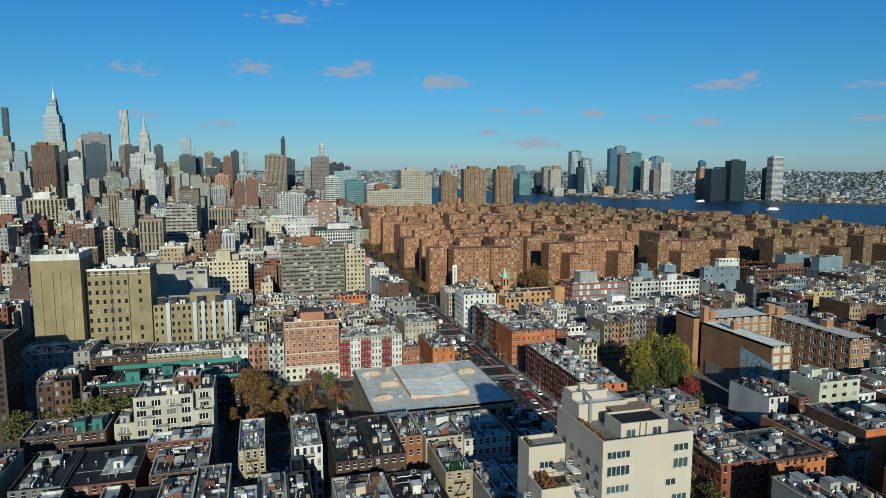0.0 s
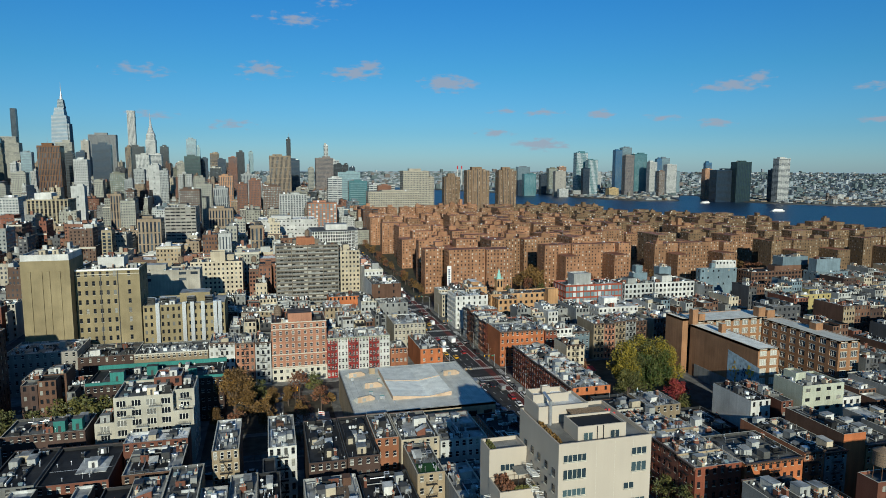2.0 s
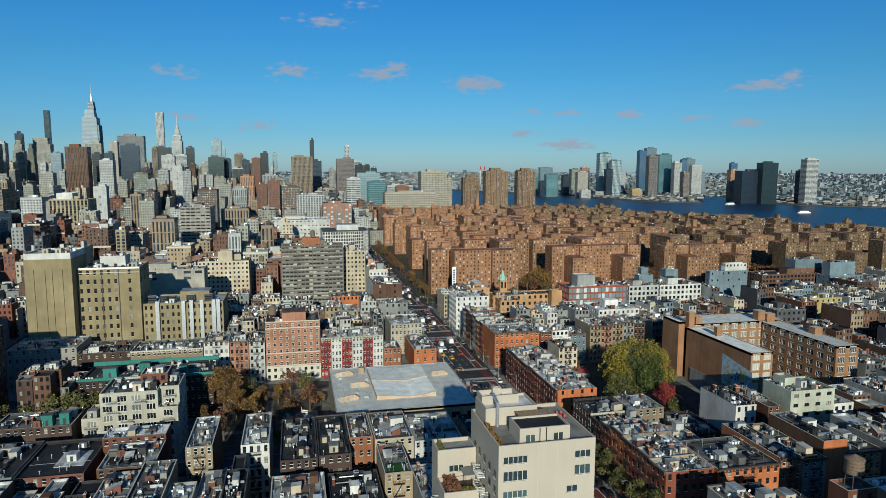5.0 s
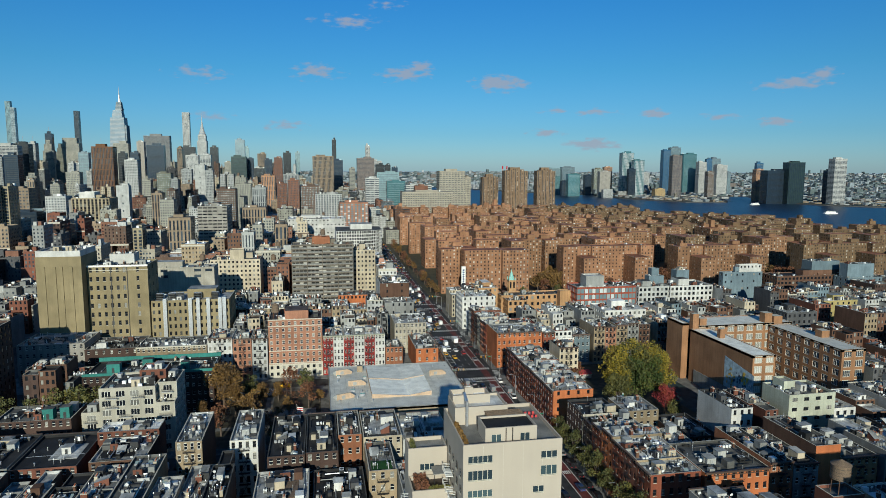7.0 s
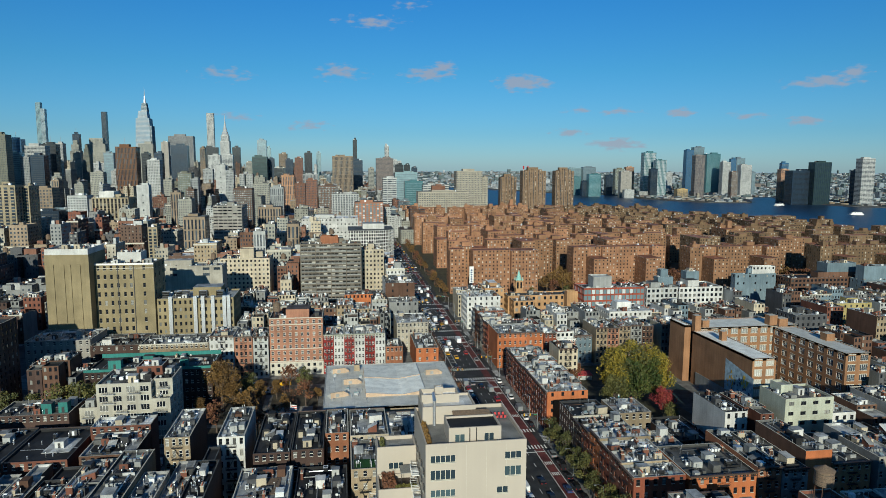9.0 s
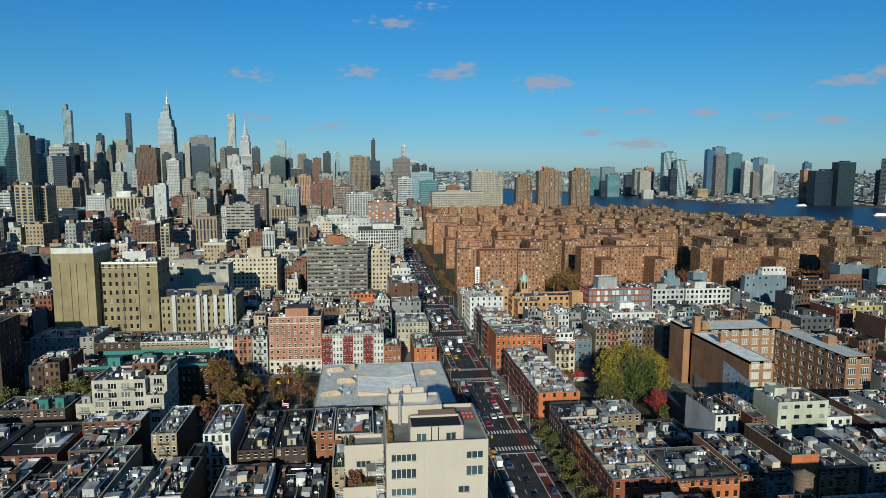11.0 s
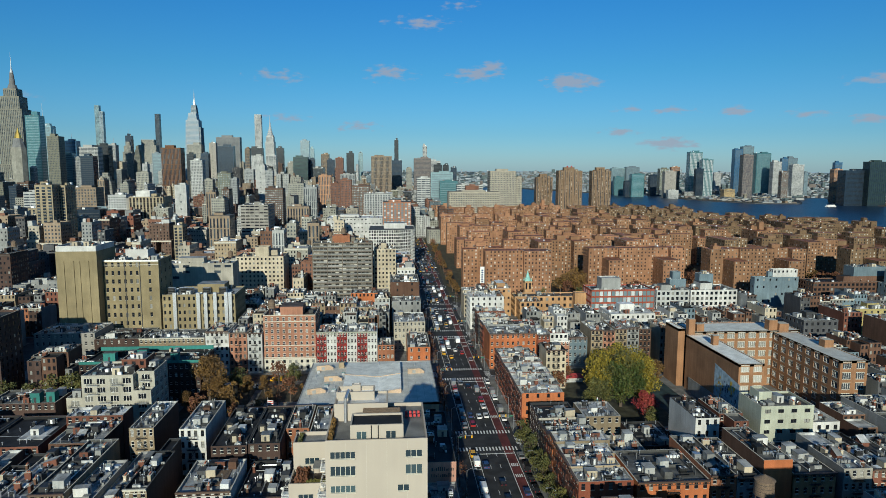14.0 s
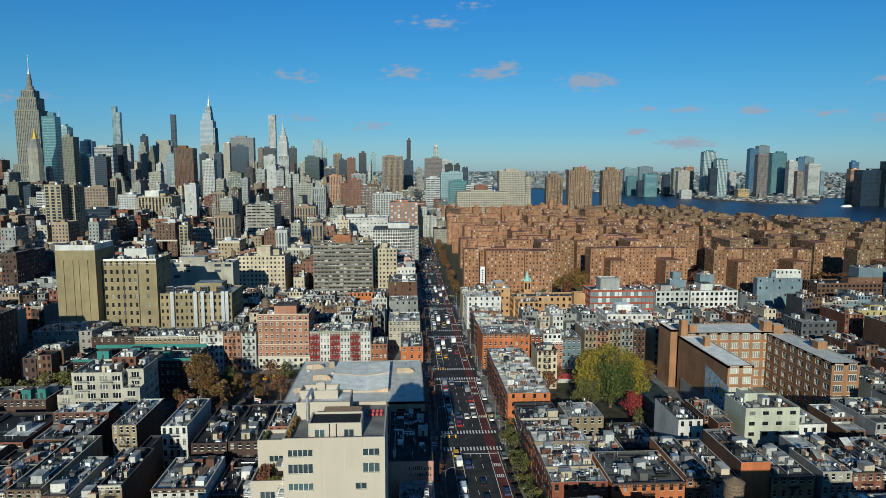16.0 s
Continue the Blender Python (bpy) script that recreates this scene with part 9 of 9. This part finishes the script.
for _ in range(36):
    x, y = trng.uniform(126, 560), trng.choice((507, 513, 556, 560, 604, 650, 697))
    tree(trng.choice(("rust", "amber", "rust")), x, y + trng.uniform(-3, 3), trng.uniform(0.7, 1.05), x)
for y in range(475, 800, 18):
    tree(trng.choice(("rust", "thin", "amber")), 122 + trng.uniform(-1, 2), y, trng.uniform(0.7, 1.0), y)
    if trng.random() < 0.5:
        tree("rust", 93, y + 5, trng.uniform(0.5, 0.8), y)
for _ in range(20):
    tree(trng.choice(("thin", "olive", "rust")), trng.uniform(-300, 80), trng.choice(STREETS[3:9]) + trng.choice((-7, 7)), trng.uniform(0.6, 0.9), 1.0)

# ---- vehicles ----


def vehicle_meshes(paint, kind):
    L_, W, H = {"sedan": (4.7, 1.85, 1.45), "suv": (4.9, 1.95, 1.75), "van": (5.6, 2.0, 2.4), "truck": (8.0, 2.4, 3.3), "bus": (11.5, 2.5, 3.1)}[kind]
    b, g_ = Shape(), Shape()
    a, c, lo = W / 2, L_ / 2, 0.32

    def prism(sh, profile, half, mat, close=True):
        n = len(profile)
        sh.poly([(-half, y, z) for y, z in profile][::-1], mat)
        sh.poly([(half, y, z) for y, z in profile], mat)
        for i in range(n):
            (y0, z0), (y1, z1) = profile[i], profile[(i + 1) % n]
            sh.quad((-half, y0, z0), (half, y0, z0), (half, y1, z1), (-half, y1, z1), mat)
    if kind in ("sedan", "suv"):
        hood = 0.88 if kind == "sedan" else 1.02
        prism(b, [(-c, lo), (c, lo), (c, hood - 0.15), (c - 0.2, hood), (-c + 0.15, hood), (-c, hood - 0.1)], a, paint)
        e0, e1 = (-c + 0.7, c - 1.2) if kind == "sedan" else (-c + 0.15, c - 1.15)
        prism(g_, [(e0, hood - 0.01), (e1, hood - 0.01), (e1 - 0.65, H - 0.06), (e0 + 0.45, H - 0.06)], a - 0.12, "glass_car")
        b.box(-a + 0.2, a - 0.2, e0 + 0.45, e1 - 0.65, H - 0.07, H, paint)
    elif kind == "van":
        prism(b, [(-c, lo), (c, lo), (c, 1.1), (c - 0.9, 1.35), (c - 1.5, H), (-c, H)], a, paint)
        g_.quad((-a + 0.1, c - 0.9, 1.42), (a - 0.1, c - 0.9, 1.42), (a - 0.1, c - 1.42, H - 0.12), (-a + 0.1, c - 1.42, H - 0.12), "glass_car")
        for s_ in (-1, 1):
            g_.box(s_ * a - 0.01, s_ * a + 0.01, c - 2.6, c - 1.6, 1.35, 2.0, "glass_car")
    elif kind == "truck":
        b.box(-a, a, -c, c - 2.2, 0.9, H, paint)
        b.box(-a + 0.1, a - 0.1, c - 2.1, c, 0.5, 2.3, paint)
        b.box(-a + 0.3, a - 0.3, -c, c - 2, 0.5, 0.9, "iron_black")
        g_.box(-a + 0.2, a - 0.2, c - 0.6, c + 0.01, 1.4, 2.1, "glass_car")
    else:
        b.box(-a, a, -c, c, 0.35, H, paint, "trim_white")
        for s_ in (-1, 1):
            g_.box(s_ * a - 0.012, s_ * a + 0.012, -c + 0.4, c - 0.6, 1.3, 2.4, "glass_car")
        g_.box(-a + 0.15, a - 0.15, c - 0.01, c + 0.012, 1.1, 2.6, "glass_car")
    wh_ = Shape()
    n = 10
    r = 0.33 if kind in ("sedan", "suv", "van") else 0.48
    for x in (-0.11, 0.11):
        pts = [(x, r * math.cos(2 * math.pi * i / n), r + r * math.sin(2 * math.pi * i / n)) for i in range(n)]
        wh_.poly(pts if x > 0 else pts[::-1], "rubber")
    for i in range(n):
        p, q = 2 * math.pi * i / n, 2 * math.pi * (i + 1) / n
        wh_.quad((-0.11, r * math.cos(p), r + r * math.sin(p)), (0.11, r * math.cos(p), r + r * math.sin(p)), (0.11, r * math.cos(q), r + r * math.sin(q)), (-0.11, r * math.cos(q), r + r * math.sin(q)), "rubber")
    li = Shape()
    for s_ in (-1, 1):
        li.box(s_ * (a - 0.3) - 0.16, s_ * (a - 0.3) + 0.16, -c - 0.02, -c - 0.001, 0.65, 0.82, "lamp_red")
    return b.mesh("body"), g_.mesh("glass"), wh_.mesh("wheel"), li.mesh("rear_lamps"), (L_, a, c)


PAINT_WORDS = {"car_paint_black": "black", "car_paint_white": "white", "car_paint_grey": "grey", "car_paint_red": "dark red", "car_paint_blue": "dark blue", "taxi_yellow": "yellow"}
FLEET = {}


def vehicle(kind, paint, x, y, rz=0.0, z=0.03):
    if (kind, paint) not in FLEET:
        FLEET[kind, paint] = vehicle_meshes(paint, kind)
    b, g_, wh_, li, (L_, a, c) = FLEET[kind, paint]
    nm = {"sedan": "car", "suv": "car", "van": "van", "truck": "truck", "bus": "bus"}[kind]
    word = "taxi" if paint == "taxi_yellow" and kind != "bus" else ("school bus" if paint == "taxi_yellow" else nm)
    e = hold(nm, x, y, z, f"{PAINT_WORDS[paint]} {word} standing on the asphalt", word, "vehicles on the avenue")
    e.rotation_euler = (0, 0, rz)
    put("body", b, e, 0, 0, 0)
    put("glass", g_, e, 0, 0, 0)
    put("rear_lamps", li, e, 0, 0, 0)
    for sx in (-1, 1):
        for yy in (-c * 0.6, c * 0.62):
            put("wheel", wh_, e, sx * (a - 0.12), yy, 0)


vrng = random.Random(17)
PAINTS = ["car_paint_black", "car_paint_black", "car_paint_white", "car_paint_grey", "car_paint_black", "car_paint_grey", "taxi_yellow", "car_paint_white", "car_paint_blue", "taxi_yellow", "car_paint_black", "car_paint_red"]
for x in (100.4, 103.6, 106.9, 110.2, 113.6):
    y = 115.0 + vrng.uniform(0, 10)
    while y < 560:
        busy = 0.8 if y > 330 else 0.5
        if min(abs(y - s_) for s_ in STREETS) > 11 and vrng.random() < ((0.62 if x < 112 else 0.25) if x > 101 else 0.85) * (1.0 if y > 330 else 0.66 if x > 101 else 0.95):
            kd = vrng.choice(("sedan", "suv", "suv", "van", "sedan", "sedan", "suv", "sedan", "suv", "sedan", "sedan") if y < 330 or vrng.random() < 0.85 else ("truck", "van")) if x > 101 else vrng.choice(("sedan", "suv", "van"))
            pt = vrng.choice(PAINTS) if kd in ("sedan", "suv") else vrng.choice(("car_paint_white", "car_paint_white", "car_paint_grey"))
            vehicle(kd, pt, x + vrng.uniform(-0.3, 0.3), y)
        y += vrng.uniform(7, 13) if x > 101 else vrng.uniform(5.6, 7)
y = 120.0
while y < 470:
    if min(abs(y - s_) for s_ in STREETS) > 10 and vrng.random() < 0.6:
        vehicle(vrng.choice(("suv", "sedan", "suv", "sedan", "suv", "van")), vrng.choice(PAINTS[:6]), 116.8, y)
    y += vrng.uniform(6.5, 10)
vehicle("van", "taxi_yellow", 17, 291, math.pi / 2)
for i, ya in enumerate(STREETS[1:5]):
    for x in list(range(-90, 88, 7)) + list(range(128, 300, 7)):
        if vrng.random() < 0.3 and not (i == 2 and 8 < x < 36):
            vehicle(vrng.choice(("sedan", "suv", "van")), vrng.choice(PAINTS[:6]), x, ya - 3.9, math.pi / 2, 0.02)
for x in (-4, 11):
    vehicle("van", "car_paint_white", x, 281, math.pi / 2, 0.18)
far_cars = Shape()
for _ in range(420):
    x, y = vrng.choice((97, 100.4, 103.6, 106.9, 110.2, 113.6, 116.8)), vrng.uniform(565, 1500)
    L_ = vrng.uniform(4.3, 6)
    far_cars.box(x - 0.9, x + 0.9, y, y + L_, 0.3, 1.0, vrng.choice(PAINTS))
    far_cars.box(x - 0.8, x + 0.8, y + 0.6, y + L_ - 1.2, 1.0, vrng.uniform(1.45, 2.2), "glass_car", vrng.choice(PAINTS))
far_cars.make("distant_traffic", kind="stuff", label="small cars and vans far up the avenue")

# ---- street furniture ----


def lamp_post():
    e = hold("street_lamp", 118.8, 160, 0.15, "grey street lamp with a curved arm over the avenue", "street lamp", "street lamps")
    s = Shape()
    s.cone(0, 0, 0, 8.8, 0.12, 0.07, 8, "galvanised")
    s.cone(0, 0, 0, 0.6, 0.22, 0.16, 8, "galvanised")
    s.make("pole", e)
    s = Shape()
    pts = [(0, 0, 8.3), (-0.5, 0, 9.0), (-1.4, 0, 9.4), (-2.4, 0, 9.4)]
    for p, q in zip(pts, pts[1:]):
        s.bar(p, q, 0.05, "galvanised")
    arm = s.make("arm", e)
    s = Shape()
    s.box(-3.0, -2.3, -0.15, 0.15, 9.3, 9.45, "galvanised", bottom=True)
    s.make("head", arm)
    return e


lamp0 = lamp_post()
for i, y in enumerate(range(185, 460, 26)):
    copy_thing(lamp0, pose(118.8, y, 0.15))
    copy_thing(lamp0, pose(94.6, y - 11, 0.15, 0, 0, 180))


def signal(x, y, rz):
    e = hold("traffic_light", x, y, 0.15, "yellow traffic light on a mast arm with a green street sign", "traffic light", "traffic lights")
    e.rotation_euler = (0, 0, rz)
    s = Shape()
    s.cone(0, 0, 0, 6.2, 0.11, 0.08, 8, "galvanised")
    s.bar((0, 0, 5.6), (-5.5, 0, 6.1), 0.06, "galvanised")
    post = s.make("mast", e)
    for k in (0.55, 0.98):
        s = Shape()
        s.box(-5.5 * k - 0.2, -5.5 * k + 0.2, -0.2, 0.15, 5.0, 6.0, "taxi_yellow", bottom=True)
        s.make("signal_head", post)
    s = Shape()
    s.box(-1.6, -0.3, -0.02, 0.02, 5.1, 5.5, "sign_green", bottom=True)
    s.make("sign_plate", post)


for ya in STREETS[1:6]:
    signal(118.8, ya + 9.5, 0)
    signal(94.8, ya - 9.5, math.pi)


def bus_shelter(x, y):
    e = hold("bus_shelter", x, y, 0.15, "glazed bus shelter with a grey roof", "bus shelter", "bus shelters")
    s = Shape()
    s.box(-0.8, 0.8, -2.2, 2.2, 2.4, 2.55, "galvanised", bottom=True)
    s.make("roof", e)
    s = Shape()
    s.box(0.7, 0.74, -2.1, 2.1, 0.3, 2.3, "glass_pale")
    s.make("pane", e)
    for a in (-2.1, 2.1):
        s = Shape()
        s.bar((0.7, a, 0), (0.7, a, 2.4), 0.06, "galvanised")
        s.make("post", e)


# the small park
for x0_, x1_, y0_, y1_, mat, words in ((-14, 32, 222.5, 226.5, "play_court", "worn green-blue strip of play surface in a park"), (-12, 32, 243, 246, "paving", "pale paved path through a park"), (10, 13, 247, 278, "paving", "pale paved path across a park"), (16, 31, 250, 262, "deck_grey", "pale paved square in a park")):
    strip("park_path", x0_, x1_, y0_, y1_, 0.2, mat, words, "path")
for k in range(26):
    tree(trng.choice(("thin", "thin", "amber", "olive")), trng.uniform(2, 33), trng.uniform(228, 284), trng.uniform(0.35, 0.7), k)
fe = Shape()
for x in range(-14, 34, 2):
    fe.bar((x, 221.8, 0.1), (x, 221.8, 3.2), 0.05, "iron_black", 4)
for z in (1.2, 2.2, 3.15):
    fe.bar((-14, 221.8, z), (32, 221.8, z), 0.03, "iron_black", 4)
tagged(fe.make("fence"), "dark metal fence along a park", "fence")
pole = hold("flagpole", 24.5, 229, 0.17, "white flagpole with a small drooping flag", "flagpole")
b_ = Shape()
b_.cone(0, 0, 0, 14, 0.12, 0.06, 8, "trim_white")
b_.make("pole", pole)
b_ = Shape()
for k in range(5):
    b_.quad((0.1, 0.05 * (k % 2), 11.2 + k * 0.36), (2.2, 0.3, 10.7 + k * 0.36), (2.2, 0.3, 11.06 + k * 0.36), (0.1, 0.05 * (k % 2), 11.56 + k * 0.36), "cloth_red" if k % 2 else "trim_white")
b_.make("flag", pole)
for k in range(9):
    bench = hold("park_bench", 17 + (k % 5) * 3, 251 + (k // 5) * 9, 0.24, "dark slatted park bench", "bench", "park benches")
    b_ = Shape()
    for j in range(4):
        b_.box(-0.8, 0.8, -0.3 + j * 0.15, -0.2 + j * 0.15, 0.4, 0.45, "tank_wood", bottom=True)
    b_.make("seat", bench)
    b_ = Shape()
    b_.box(-0.75, -0.65, -0.25, 0.25, 0, 0.4, "iron_black")
    b_.box(0.65, 0.75, -0.25, 0.25, 0, 0.4, "iron_black")
    b_.make("leg_frame", bench)

# the church garden
for x, y, w_, d_, h_, mat, words in ((157.5, 281, 9, 4, 3.2, "cloth_red", "low shed with a red awning roof"), (143.5, 226.5, 5, 4, 2.8, "white_wall", "small white garden shed")):
    g_ = hold("garden_shed", x, y, 0.18, words, "shed", "garden sheds")
    b_ = Shape()
    b_.box(-w_ / 2, w_ / 2, -d_ / 2, d_ / 2, 0, h_ * 0.75, "pale_grey")
    b_.make("body", g_)
    b_ = Shape()
    b_.quad((-w_ / 2 - 0.3, -d_ / 2 - 0.5, h_ * 0.72), (w_ / 2 + 0.3, -d_ / 2 - 0.5, h_ * 0.72), (w_ / 2 + 0.3, d_ / 2 + 0.2, h_), (-w_ / 2 - 0.3, d_ / 2 + 0.2, h_), mat)
    b_.quad((-w_ / 2 - 0.3, -d_ / 2 - 0.5, h_ * 0.66), (w_ / 2 + 0.3, -d_ / 2 - 0.5, h_ * 0.66), (w_ / 2 + 0.3, -d_ / 2 - 0.5, h_ * 0.72), (-w_ / 2 - 0.3, -d_ / 2 - 0.5, h_ * 0.72), mat)
    b_.make("roof", g_)
st = Shape()
st.cone(0, 0, 0, 9.6, 0.7, 0.5, 8, "stone")
st.cone(0, 0, 9.6, 11.6, 0.42, 0.28, 8, "copper_green")
st.cone(0, 0, 11.6, 12.2, 0.24, 0.14, 8, "trim_white")
tagged(st.make("garden_statue"), "pale statue on a tall round stone column in a garden", "statue").location = (151.6, 224.8, 0.18)
bus_shelter(119.4, 198)
bus_shelter(119.4, 150)
water_tank(12, 312, 28.0, 1.8, 3.6, 3.0)
